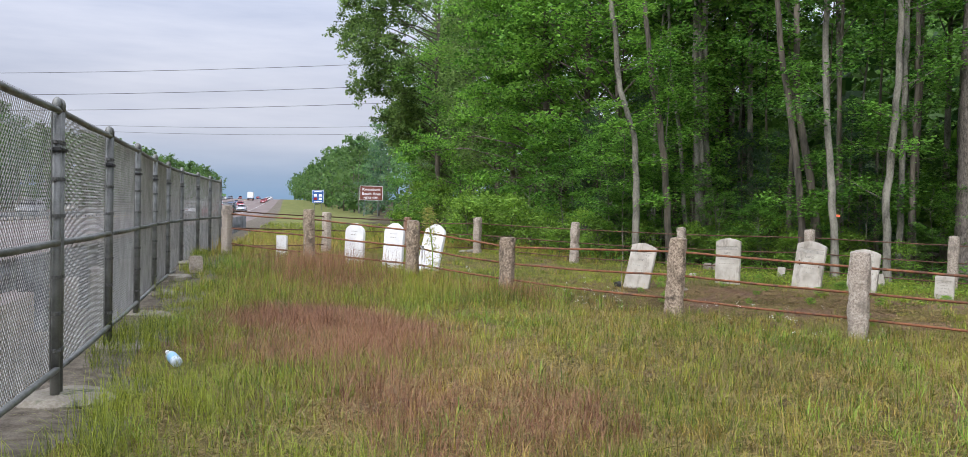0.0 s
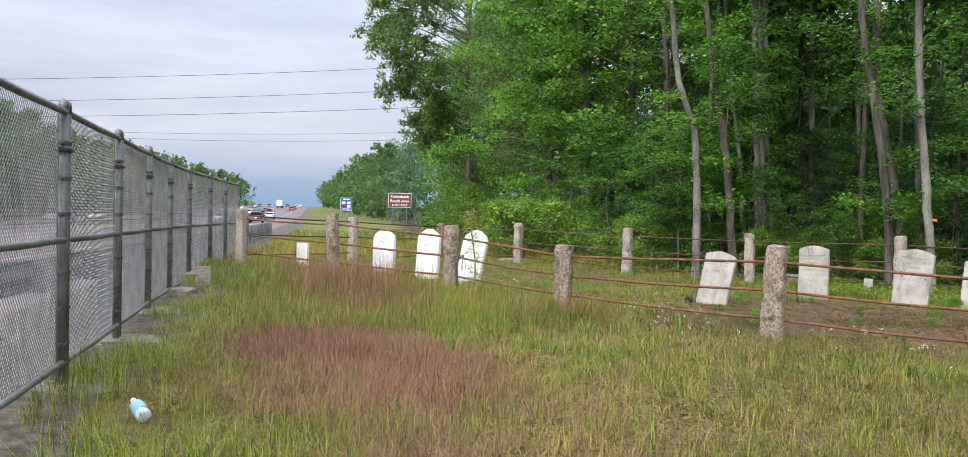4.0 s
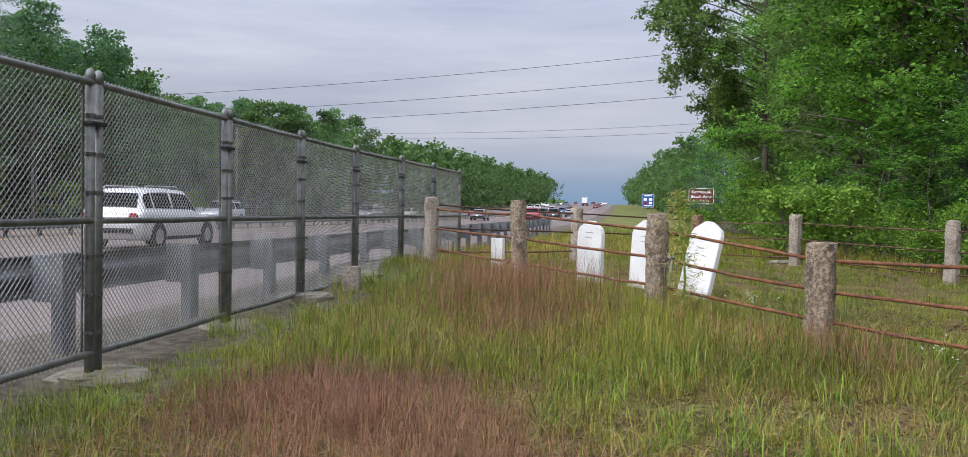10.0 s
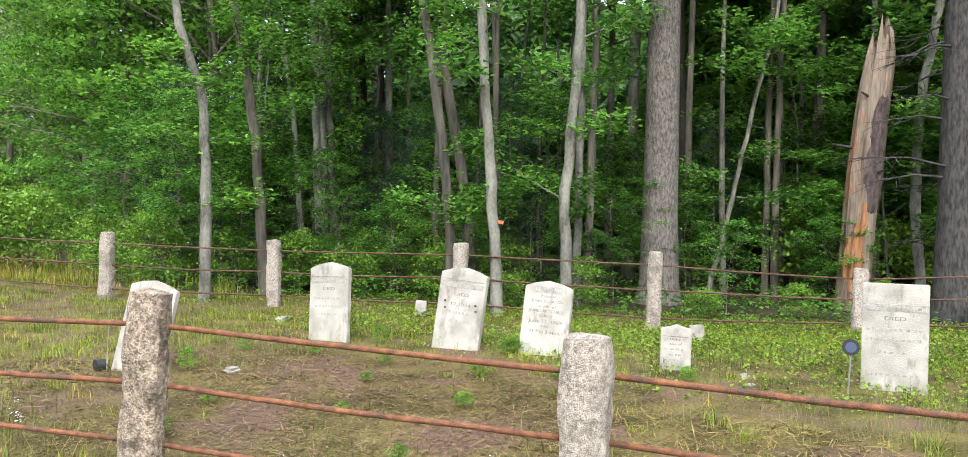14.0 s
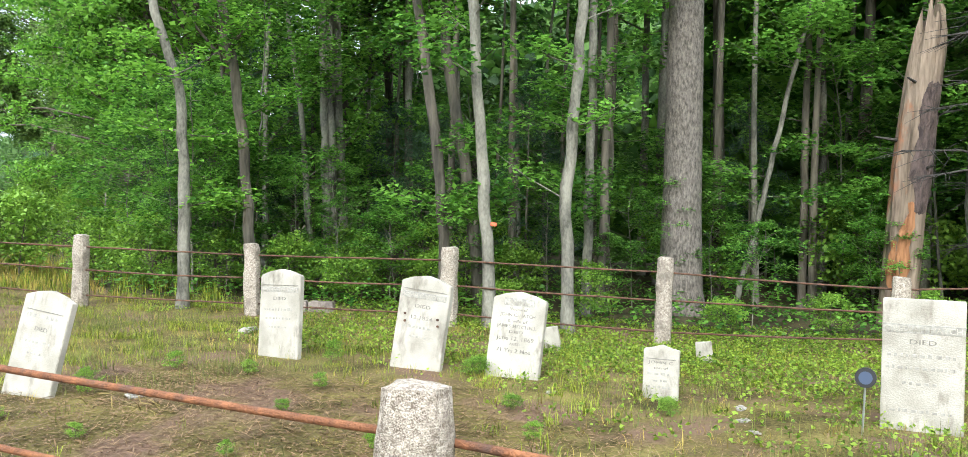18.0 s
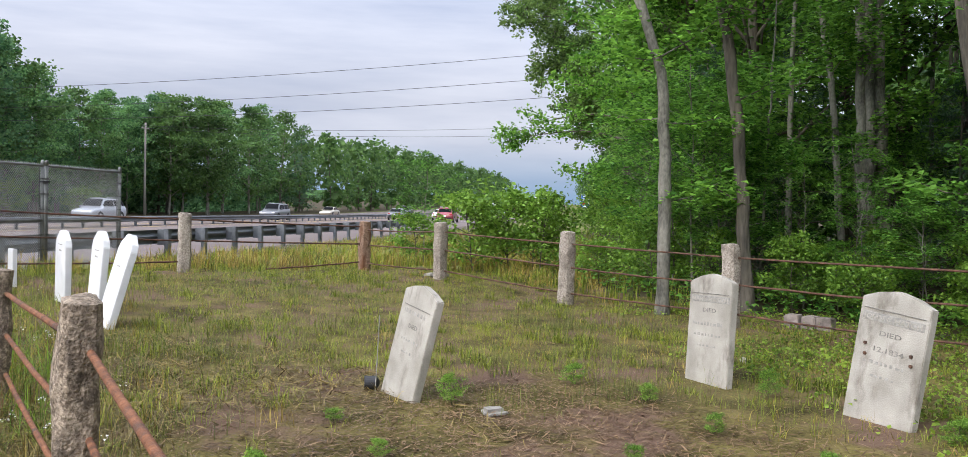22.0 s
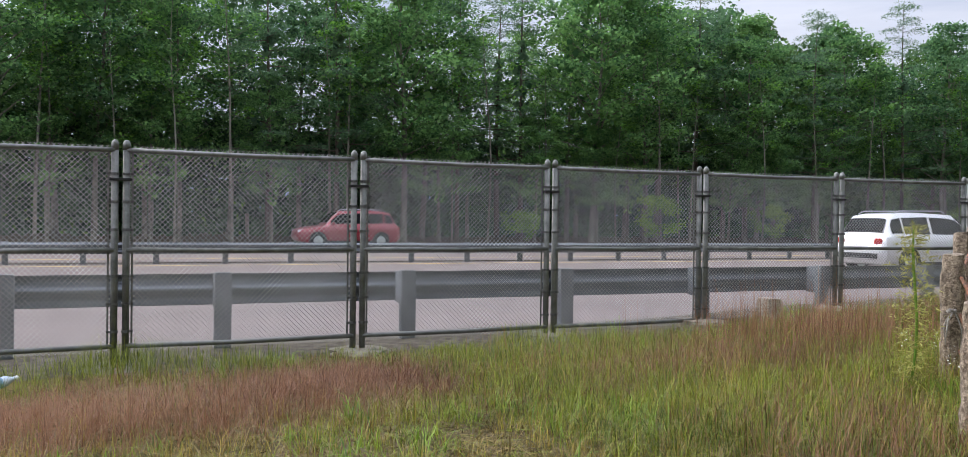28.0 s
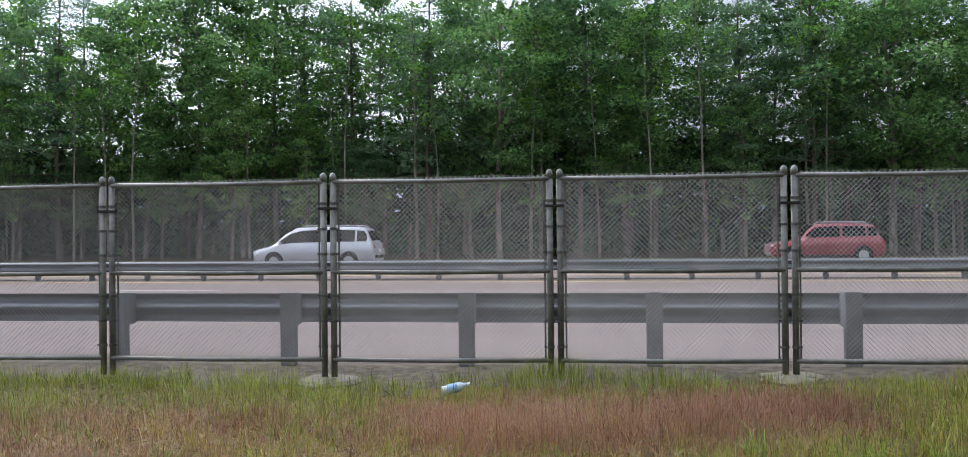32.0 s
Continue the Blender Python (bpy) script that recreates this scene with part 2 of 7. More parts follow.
M_RUST_GRANITE = mat("rust_streaked_granite", (0.13, 0.07, 0.04), (0.38, 0.25, 0.17), 30, 0.92, bump=0.8, bump_scale=120, fine=1.2, stain=(0.17, 0.075, 0.035), stain_scale=5, stain_at=(0.50, 0.62), stain_stretch=(1, 1, 0.2))
M_MARBLE = mat("weathered_marble", (0.255, 0.233, 0.188), (0.44, 0.404, 0.342), 5, 0.8, bump=0.25, bump_scale=120, fine=0.5,
               stain=(0.15, 0.13, 0.10), stain_scale=9, stain_at=(0.53, 0.74), stain_stretch=(1, 1, 0.4))
M_MARBLE_CLEAN = mat("white_marble", (0.55, 0.545, 0.53), (0.70, 0.69, 0.67), 4, 0.75, bump=0.2, bump_scale=120, fine=0.4,
                     stain=(0.45, 0.43, 0.40), stain_scale=7, stain_at=(0.62, 0.85))
M_LETTER = mat("weathered_lettering", (0.11, 0.10, 0.085), (0.26, 0.24, 0.205), 30, 0.9, bump=0)
M_WORN = mat("worn_lettering", (0.20, 0.185, 0.16), (0.36, 0.34, 0.295), 30, 0.9, bump=0)
M_BARK_GREY = mat("smooth_grey_bark", (0.062, 0.058, 0.045), (0.24, 0.225, 0.178), 5, 0.9, bump=0.5, bump_scale=40, fine=0.7, random_hue=0.25, stretch=(1, 1, 0.5))
M_BARK_BROWN = mat("furrowed_brown_bark", (0.045, 0.039, 0.029), (0.155, 0.132, 0.10), 7, 0.95, bump=0.9, bump_scale=30, fine=0.9, random_hue=0.25, stretch=(1, 1, 0.18))
M_BARK_PINE = mat("pine_bark", (0.055, 0.047, 0.039), (0.20, 0.172, 0.145), 26, 0.95, bump=1.0, bump_scale=55, fine=1.1, stretch=(1, 1, 0.42))
M_DEADWOOD = mat("bare_dead_wood", (0.088, 0.061, 0.042), (0.30, 0.226, 0.163), 5, 0.9, bump=0.7, bump_scale=40, fine=0.7, stretch=(1, 1, 0.12),
                 stain=(0.26, 0.10, 0.045), stain_scale=2.2, stain_at=(0.56, 0.66), stain_stretch=(1, 1, 0.4))


def leaf_mat(name, dark, light, hue=0.9, trans=0.45):
    return mat(name, dark, light, 0.5, 0.55, bump=0, bump_scale=3, fine=0.3, random_hue=hue, island=True, translucent=trans, spec=0.35)


M_LEAF = leaf_mat("maple_leaves", (0.050, 0.145, 0.018), (0.25, 0.49, 0.068), trans=0.55)
# Maple leaf colours darkened to put the wood's inner shade into them.
M_LEAF_SHADE = leaf_mat("darkened_maple_leaves", (0.038, 0.12, 0.018), (0.205, 0.42, 0.064), trans=0.55)
M_LEAF_OLIVE = leaf_mat("olive_oak_leaves", (0.065, 0.125, 0.03), (0.22, 0.34, 0.085), trans=0.55)
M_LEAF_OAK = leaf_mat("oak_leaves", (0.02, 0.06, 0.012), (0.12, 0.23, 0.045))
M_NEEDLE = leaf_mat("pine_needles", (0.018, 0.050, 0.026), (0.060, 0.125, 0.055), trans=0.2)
# Far leaves are coloured pale and bluish to put distance haze into them.
M_FAR_LEAF = leaf_mat("hazed_far_leaves", (0.060, 0.15, 0.055), (0.215, 0.39, 0.125), 0.8, trans=0.65)
M_FAR_LIGHT = leaf_mat("hazed_far_maple_leaves", (0.085, 0.20, 0.06), (0.275, 0.47, 0.13), 0.8, trans=0.65)
M_FAR_DARK = leaf_mat("hazed_far_dark_leaves", (0.044, 0.118, 0.052), (0.16, 0.30, 0.12), 0.8, trans=0.62)
M_FAR_NEEDLE = leaf_mat("hazed_far_needles", (0.055, 0.12, 0.068), (0.165, 0.27, 0.145), 0.8, trans=0.62)
M_DIM_LEAF = leaf_mat("distant_leaves", (0.035, 0.085, 0.025), (0.14, 0.25, 0.06), 0.45)
M_SHRUB = leaf_mat("shrub_leaves", (0.08, 0.17, 0.02), (0.26, 0.43, 0.06))
M_GRASS = leaf_mat("green_grass", (0.063, 0.095, 0.008), (0.298, 0.338, 0.036), 1.0, trans=0.3)
M_GRASS_DRY = leaf_mat("dry_grass", (0.14, 0.098, 0.022), (0.45, 0.34, 0.08), 1.0, trans=0.3)
M_GRASS_RED = leaf_mat("red_seed_grass", (0.12, 0.05, 0.03), (0.35, 0.185, 0.10), 1.0, trans=0.3)
M_COVER = leaf_mat("ground_cover_leaves", (0.075, 0.14, 0.014), (0.27, 0.38, 0.045))
# Pine bark darkened past its own colour for the wood's deep shade.
M_DARK_BARK = mat("dark_pine_bark", (0.018, 0.016, 0.014), (0.065, 0.057, 0.05), 26, 0.95, bump=1.0, bump_scale=26, fine=0.9, stretch=(1, 1, 0.3))

M_SNAG_BARK = mat("dead_bark", (0.035, 0.024, 0.022), (0.13, 0.092, 0.08), 14, 0.95, bump=1.0, bump_scale=50, fine=0.9, stretch=(1, 1, 0.4))
M_HEART = mat("red_heartwood", (0.14, 0.05, 0.02), (0.40, 0.19, 0.085), 9, 0.9, bump=0.7, bump_scale=50, fine=0.8, stretch=(1, 1, 0.12))
M_THATCH = leaf_mat("grass_thatch", (0.085, 0.06, 0.018), (0.29, 0.215, 0.07), trans=0.1)
M_LITTER = leaf_mat("fallen_needles", (0.08, 0.045, 0.022), (0.25, 0.155, 0.08), trans=0.1)
M_WISP = leaf_mat("wispy_grass", (0.075, 0.095, 0.025), (0.25, 0.27, 0.07))
M_BROAD = leaf_mat("broad_green_grass", (0.055, 0.11, 0.010), (0.25, 0.37, 0.042), 0.9, trans=0.3)
M_PETAL = plain("white_petals", (0.8, 0.8, 0.76), 0.7)
M_RUBBER = plain("black_rubber", (0.015, 0.015, 0.016), 0.8)
M_GLASS_DARK = plain("tinted_car_glass", (0.008, 0.009, 0.010), 0.25, 0.0, 0.03)
M_ALLOY = plain("alloy_rim", (0.45, 0.46, 0.47), 0.35, 0.8)
M_RED_LAMP = plain("red_lamp_glass", (0.35, 0.02, 0.02), 0.2)
M_SIGN_WHITE = plain("white_sign_letters", (0.8, 0.8, 0.8), 0.5)
M_CLEAR_LAMP = plain("clear_lamp_glass", (0.75, 0.76, 0.78), 0.1)


def paint(name, color, metal=0.3):
    m = plain(name, color, 0.28, metal, 0.6)
    m.node_tree.nodes["Principled BSDF"].inputs["Coat Weight"].default_value = 0.6
    return m


# ---- mesh helpers ----
def mesh_of(name, verts, faces, material, smooth=False):
    me = bpy.data.meshes.new(name)
    me.from_pydata([tuple(v) for v in verts], [], [tuple(f) for f in faces])
    me.materials.append(material)
    if smooth:
        me.polygons.foreach_set("use_smooth", [True] * len(me.polygons))
    me.update()
    return me


def quads_mesh(name, verts, material, k=4):
    """A mesh of separate faces of k corners, from an array of n * k points."""
    verts = np.asarray(verts, dtype=np.float32).reshape(-1, 3)
    n = len(verts) // k
    me = bpy.data.meshes.new(name)
    me.vertices.add(len(verts))
    me.vertices.foreach_set("co", verts.ravel())
    me.loops.add(n * k)
    me.loops.foreach_set("vertex_index", np.arange(n * k, dtype=np.int32))
    me.polygons.add(n)
    me.polygons.foreach_set("loop_start", np.arange(0, n * k, k, dtype=np.int32))
    me.materials.append(material)
    me.update(calc_edges=True)
    return me


def part(name, data, parent, label="", at=None):
    ob = new(name, data)
    ob.parent = parent
    if at is not None:
        ob.matrix_basis = at
    return tagged(ob, label) if label else ob


def thing(name, label, category, m=None, group="", kind=""):
    ob = new(name)
    ob.empty_display_size = 0.2
    if m is not None:
        ob.matrix_basis = m
    return tagged(ob, label, category, group, kind)


def tube(points, radii, sides=8, caps=True, wobble=0.0, rng=None):
    """Vertices and faces of a tube along points."""
    pts = [Vector(p) for p in points]
    verts, faces = [], []
    ref = Vector((1, 0.13, 0)) if abs((pts[-1] - pts[0]).normalized().x) < 0.9 else Vector((0, 1, 0.1))
    for i, p in enumerate(pts):
        d = (pts[min(i + 1, len(pts) - 1)] - pts[max(i - 1, 0)]).normalized()
        u = (ref - d * ref.dot(d)).normalized()
        v = d.cross(u)
        for k in range(sides):
            a = 2 * math.pi * k / sides
            r = radii[i] * (1 + (wobble * (rng.random() - 0.5) if wobble else 0))
            verts.append(p + u * (r * math.cos(a)) + v * (r * math.sin(a)))
    for i in range(len(pts) - 1):
        for k in range(sides):
            a, b = i * sides + k, i * sides + (k + 1) % sides
            faces.append((a, b, b + sides, a + sides))
    if caps:
        faces.append(tuple(range(sides - 1, -1, -1)))
        faces.append(tuple(range((len(pts) - 1) * sides, len(pts) * sides)))
    return verts, faces


def join(pieces):
    verts, faces = [], []
    for v, f in pieces:
        k = len(verts)
        verts += list(v)
        faces += [tuple(i + k for i in q) for q in f]
    return verts, faces


def box(x0, y0, z0, x1, y1, z1):
    v = [(x, y, z) for z in (z0, z1) for x, y in ((x0, y0), (x1, y0), (x1, y1), (x0, y1))]
    return v, [(3, 2, 1, 0), (4, 5, 6, 7), (0, 1, 5, 4), (1, 2, 6, 5), (2, 3, 7, 6), (3, 0, 4, 7)]


def bevelled_box(name, size, material, bevel=0.01, segments=2, rough=0.0, seed=0, cuts=0):
    """A box of that size standing on z = 0, with rounded and, if asked, uneven edges."""
    bm = bmesh.new()
    bmesh.ops.create_cube(bm, size=1)
    bmesh.ops.scale(bm, vec=size, verts=bm.verts)
    bmesh.ops.translate(bm, vec=(0, 0, size[2] / 2), verts=bm.verts)
    bmesh.ops.bevel(bm, geom=bm.edges[:], offset=bevel, segments=segments, affect="EDGES")
    if cuts:
        long_edges = [e for e in bm.edges if abs((e.verts[0].co - e.verts[1].co).z) > size[2] * 0.5]
        bmesh.ops.subdivide_edges(bm, edges=long_edges, cuts=cuts, use_grid_fill=True)
    if rough:
        for v in bm.verts:
            q = v.co * 9 + Vector((seed * 7.3, seed * 3.1, 0))
            v.co += Vector((noise.noise(q), noise.noise(q + Vector((31, 0, 0))), noise.noise(q + Vector((0, 57, 0))))) * rough
    me = bpy.data.meshes.new(name)
    bm.to_mesh(me)
    bm.free()
    me.materials.append(material)
    return me



def rough_block(name, wide, deep, h, material, seed, rough=0.02, levels=15):
    """A split stone standing on z = 0: a squarish shaft with uneven faces, chipped arrises and a lumpy top."""
    verts, k = [], 16
    shift = Vector((seed * 7.31, seed * 3.17, seed * 1.7))
    for i in range(levels + 2):
        z = h * min(i, levels) / levels
        cap = 0.93 if i == levels else 0.55 if i > levels else 1.0
        for j in range(k):
            ang = 2 * math.pi * (j + 0.5) / k
            c, s = math.cos(ang), math.sin(ang)
            q = cap * 0.5 / max(abs(c), abs(s)) * (1 - 0.10 * abs(math.sin(2 * ang)) ** 6)
            p = Vector((c * q * wide, s * q * deep, z + (0.012 if i > levels else 0)))
            n = p * 5 + shift
            coarse = noise.noise(n) * rough * 1.3 + noise.noise(n * 3.1) * rough * 0.8 + noise.noise(n * 7) * rough * 0.35
            p += Vector((c, s, 0)) * coarse
            if i >= levels:
                p.z += noise.noise(n * 2) * rough * 1.2
            verts.append(p)
    faces = [(i * k + j, i * k + (j + 1) % k, (i + 1) * k + (j + 1) % k, (i + 1) * k + j) for i in range(levels + 1) for j in range(k)]
    faces.append(tuple(range((levels + 1) * k, (levels + 2) * k)))
    faces.append(tuple(range(k - 1, -1, -1)))
    return mesh_of(name, verts, faces, material)


# ---- the lie of the land ----
LAND = np.array([(0.0, -9, -0.06), (0, -4, 0.0), (0, 0, 0.02), (0, 5, 0.05), (0.2, 9, 0.18), (0.6, 9.8, 0.33), (2.1, 7.7, 0.22), (3.6, 5.6, 0.18),
                 (4.9, 4.3, 0.04), (6.6, 2.2, -0.10), (7.9, 0.2, -0.14), (6.4, 12.7, 0.22), (8.4, 11.1, 0.05), (10.2, 9.3, 0.04), (12, 7.3, 0.03),
                 (13.9, 5.6, -0.11), (7.3, 4.8, 0.03), (9.5, 5.3, 0.03), (10.7, 3.9, 0.03), (11.4, 2.8, 0.01), (12.3, 1.4, 0.02), (0, 15, 0.18), (5, 14, 0.22),
                 (3, -6, -0.08), (6, -4, -0.10), (9, -3, -0.14), (16, 8, -0.02), (2, -2, -0.03), (3, 1.5, 0.0), (2.7, 11.8, 0.28), (20, 0, -0.1), (15, 16, 0.0), (3, 25, 0.1), (0.9, -0.9, -0.11), (0.9, -3.0, -0.09), (1.0, 1.0, -0.05)])


def rise(y):
    """How much the road and all beside it climb far ahead."""
    s = np.clip((np.asarray(y, float) - 90) / 560, 0, 1)
    return 7.0 * s * s * (3 - 2 * s)


def land_z(x, y):
    x, y = np.asarray(x, float), np.asarray(y, float)
    top, low = np.zeros_like(x), np.full_like(x, 0.012)
    for px, py, pz in LAND:
        w = 1.0 / ((x - px) ** 2 + (y - py) ** 2 + 0.6) ** 1.6
        top = top + w * pz
        low = low + w
    near = top / low
    road = np.clip((x - SIDE(y) + 1.3) / 0.9, 0, 1)
    return near * road + ROAD_Z * (1 - road) + rise(y)


ROAD_Z = -0.10


def SIDE(y):
    """x of the near guardrail; the road bears slightly to the right."""
    return -0.78 + 0.021 * np.asarray(y, float)


def gz(x, y):
    return float(land_z(np.array([x]), np.array([y]))[0])


def grid_mesh(name, xs, ys, zf, material):
    X, Y = np.meshgrid(xs, ys)
    Z = zf(X, Y)
    verts = np.stack([X, Y, Z], -1).reshape(-1, 3)
    nx, ny = len(xs), len(ys)
    i = np.arange(nx * ny).reshape(ny, nx)
    f = np.stack([i[:-1, :-1], i[:-1, 1:], i[1:, 1:], i[1:, :-1]], -1).reshape(-1, 4)
    return mesh_of(name, verts.tolist(), f.tolist(), material, True)


# ---- ground and road ----
xs = np.concatenate([[-1500, -600, -250, -120, -80, -60, -50, -44], np.arange(-40, -3, 4.0), np.arange(-3, 20, 0.3), np.arange(20, 60, 4), [70, 100, 180, 400, 1500]])
ys = np.concatenate([[-1500, -500, -200, -100, -60, -40, -25], np.arange(-16, 24, 0.35), np.arange(24, 60, 3), np.arange(60, 700, 20), [720, 900, 1500]])
ground_me = grid_mesh("ground", xs, ys, lambda X, Y: land_z(X, Y), M_SOIL)
ground_me.materials.append(M_VERGE)
ground_me.materials.append(M_WOODFLOOR)
ground_me.materials.append(M_GRAVEL)
for p in ground_me.polygons:
    cx, cy = p.center.x, p.center.y
    side = float(SIDE(cy))
    if cx < side + 1.25 + 0.25 * noise.noise((0, cy * 1.5, 0)):
        p.material_index = 3 if cx > side - 20 else (1 if cx > side - 39 else 2)
    elif (cx - 0.62) * 0.75 + (cy - 9.84) * 0.66 > 8.3 and cx > 9.0 + max(0, cy - 60) * 0.12:
        p.material_index = 2
    elif cy > 16:
        p.material_index = 1
ground = tagged(new("ground", ground_me), "rough grassy ground of the roadside burial plot", "ground", kind="structure")

ROAD_YS = np.concatenate([[-400, -150], np.arange(-80, 720, 20.0), [900, 1500]])


def strip(name, x0, x1, material, z, ys=ROAD_YS):
    """A band of the road between two distances from the near guardrail."""
    X = np.stack([SIDE(ys) + x0, SIDE(ys) + x1], 1)
    Y = np.stack([ys, ys], 1)
    v = np.stack([X, Y, ROAD_Z + z + rise(Y)], -1).reshape(-1, 3)
    f = [(2 * i + 1, 2 * i, 2 * i + 2, 2 * i + 3) for i in range(len(ys) - 1)]
    return mesh_of(name, v.tolist(), f, material)


road_near = tagged(new("road", strip("road", -17.6, -0.45, M_ROAD, 0.02)), "pale worn asphalt carriageway of a highway", "road", kind="structure")
road_far = tagged(new("road", strip("road", -36.5, -18.4, M_ROAD, 0.03)), "pale worn asphalt carriageway beyond the median", "road", kind="structure")
for owner, solid, dashed in ((road_near, ((-5.3, M_WHITE_LINE), (-16.6, M_YELLOW_LINE)), (-9.05, -12.8)), (road_far, ((-20.4, M_YELLOW_LINE), (-33.3, M_WHITE_LINE)), (-24.3, -28.6))):
    up = 0.026 if owner is road_near else 0.036
    for x, material in solid:
        part("edge_line", strip("edge_line", x - 0.08, x + 0.08, material, up), owner)
    for x in dashed:
        cells = []
        for k in range(-8, 40):
            y0 = k * 12.2
            yy = np.array([y0, y0 + 3.05])
            for a, b in ((0, 1),):
                cells += [(float(SIDE(yy[0])) + x - 0.07, yy[0], ROAD_Z + up + float(rise(yy[0]))), (float(SIDE(yy[0])) + x + 0.07, yy[0], ROAD_Z + up + float(rise(yy[0]))),
                          (float(SIDE(yy[1])) + x + 0.07, yy[1], ROAD_Z + up + float(rise(yy[1]))), (float(SIDE(yy[1])) + x - 0.07, yy[1], ROAD_Z + up + float(rise(yy[1])))]
        part("lane_dashes", quads_mesh("lane_dashes", cells, M_WHITE_LINE), owner)
tagged(new("backdrop", mesh_of("backdrop", [(-1500, 1480, -20), (-60, 1480, -20), (-60, 1480, 22), (-1500, 1480, 60)], [(0, 1, 2, 3)], M_FAR_LEAF)), "distant wooded rise", "backdrop", kind="structure")


# ---- guardrails ----
def w_beam(y0, y1, side_sign, material, n=1):
    """One length of W-beam; its ridges face side_sign * -x."""
    prof = [(0.0405 * (1 - math.cos(math.pi * z / 0.095)), z) for z in np.linspace(-0.155, 0.155, 23)]
    verts, faces = [], []
    for y in (y0, y1):
        for d, z in prof:
            verts.append((-side_sign * d, y, z))
        for d, z in reversed(prof):
            verts.append((-side_sign * (d - 0.006), y, z))
    k = 2 * len(prof)
    for i in range(k):
        j = (i + 1) % k
        faces.append((i, j, k + j, k + i))
    return mesh_of("beam", verts, faces, material, True)


POST_ME = bevelled_box("guardrail_post", (0.10, 0.16, 0.86), M_RAILPOST, 0.008)
BLOCK_ME = bevelled_box("block", (0.16, 0.14, 0.34), M_RAILPOST, 0.006)
BEAM_ME = w_beam(0, 3.84, 1, M_BEAM)
BEAM_BACK_ME = w_beam(0, 3.84, -1, M_BEAM)


def guardrail(label, x_off, first, count, near, double, z_top):
    rail = thing("guardrail", label, "guardrail")
    rail["kind"] = "structure"
    turn = math.degrees(math.atan(0.021))
    joined = []
    for i in range(count):
        y = first + 1.905 * i
        x = float(SIDE(y)) + x_off
        base = ROAD_Z + float(rise(y)) - 0.1
        if near[0] < y < near[1]:
            part("post", POST_ME, rail, at=pose(x, y, z_top - 0.84 + float(rise(y)), 0, 0, -turn))
            part("block", BLOCK_ME, rail, at=pose(x - 0.13, y, z_top - 0.335 + float(rise(y)), 0, 0, -turn))
            if double:
                part("block", BLOCK_ME, rail, at=pose(x + 0.13, y, z_top - 0.335 + float(rise(y)), 0, 0, -turn))
        else:
            joined.append(box(x - 0.05, y - 0.08, base, x + 0.05, y + 0.08, z_top + float(rise(y))))
    if joined:
        tagged(part("far_posts", mesh_of("far_posts", *join(joined), M_RAILPOST), rail), kind="stuff")
    for i in range(count // 2):
        y = first + 3.81 * i
        climb = math.degrees(math.atan((float(rise(y + 3.81)) - float(rise(y))) / 3.81))
        x = float(SIDE(y)) + x_off
        part("beam", BEAM_ME, rail, at=pose(x - 0.21, y, z_top - 0.16 + float(rise(y)), climb, 0, -turn))
        if double:
            part("beam", BEAM_BACK_ME, rail, at=pose(x + 0.21, y, z_top - 0.16 + float(rise(y)), climb, 0, -turn))
    return rail


guardrail("grey steel W-beam guardrail on posts beside the road shoulder", 0.0, -0.977 - 1.905 * 18, 44, (-36, 60), False, 0.715)
guardrail("double-sided steel guardrail along the median between carriageways", -17.9, -0.4 - 1.905 * 50, 240, (-60, 90), True, 0.52)


# ---- chain-link fence ----
FENCE = [(0.27, 14.66), (0.14, 12.48), (0.02, 10.46), (-0.11, 8.32), (-0.13, 6.23), (-0.10, 4.22), (-0.04, 2.09), (0, -0.035), (0.03, -2.19), (0.01, -4.43), (0, -6.685), (0, -9.01)]
FENCE += [(0, -9.01 - 2.27 * k) for k in range(1, 8)]
CAP_ME = mesh_of("cap", *tube([(0, 0, -0.03), (0, 0, 0.02), (0, 0, 0.045), (0, 0, 0.06)], [0.0325, 0.033, 0.025, 0.008], 10), M_GALV, True)
POLE_ME = mesh_of("post", *tube([(0, 0, -0.15), (0, 0, 1.875)], [0.030, 0.030], 12), M_GALV, True)
BAND_ME = mesh_of("tension_band", *join([tube([(0, 0, -0.011), (0, 0, 0.011)], [0.036, 0.036], 10), box(-0.012, 0.03, -0.010, 0.004, 0.062, 0.010)]), M_BAND)
BAR_ME = mesh_of("tension_bar", *box(-0.003, -0.008, 0.14, 0.003, 0.008, 1.83), M_GALV)
CLAMP_ME = bevelled_box("clamp", (0.085, 0.185, 0.024), M_BLACK, 0.006)


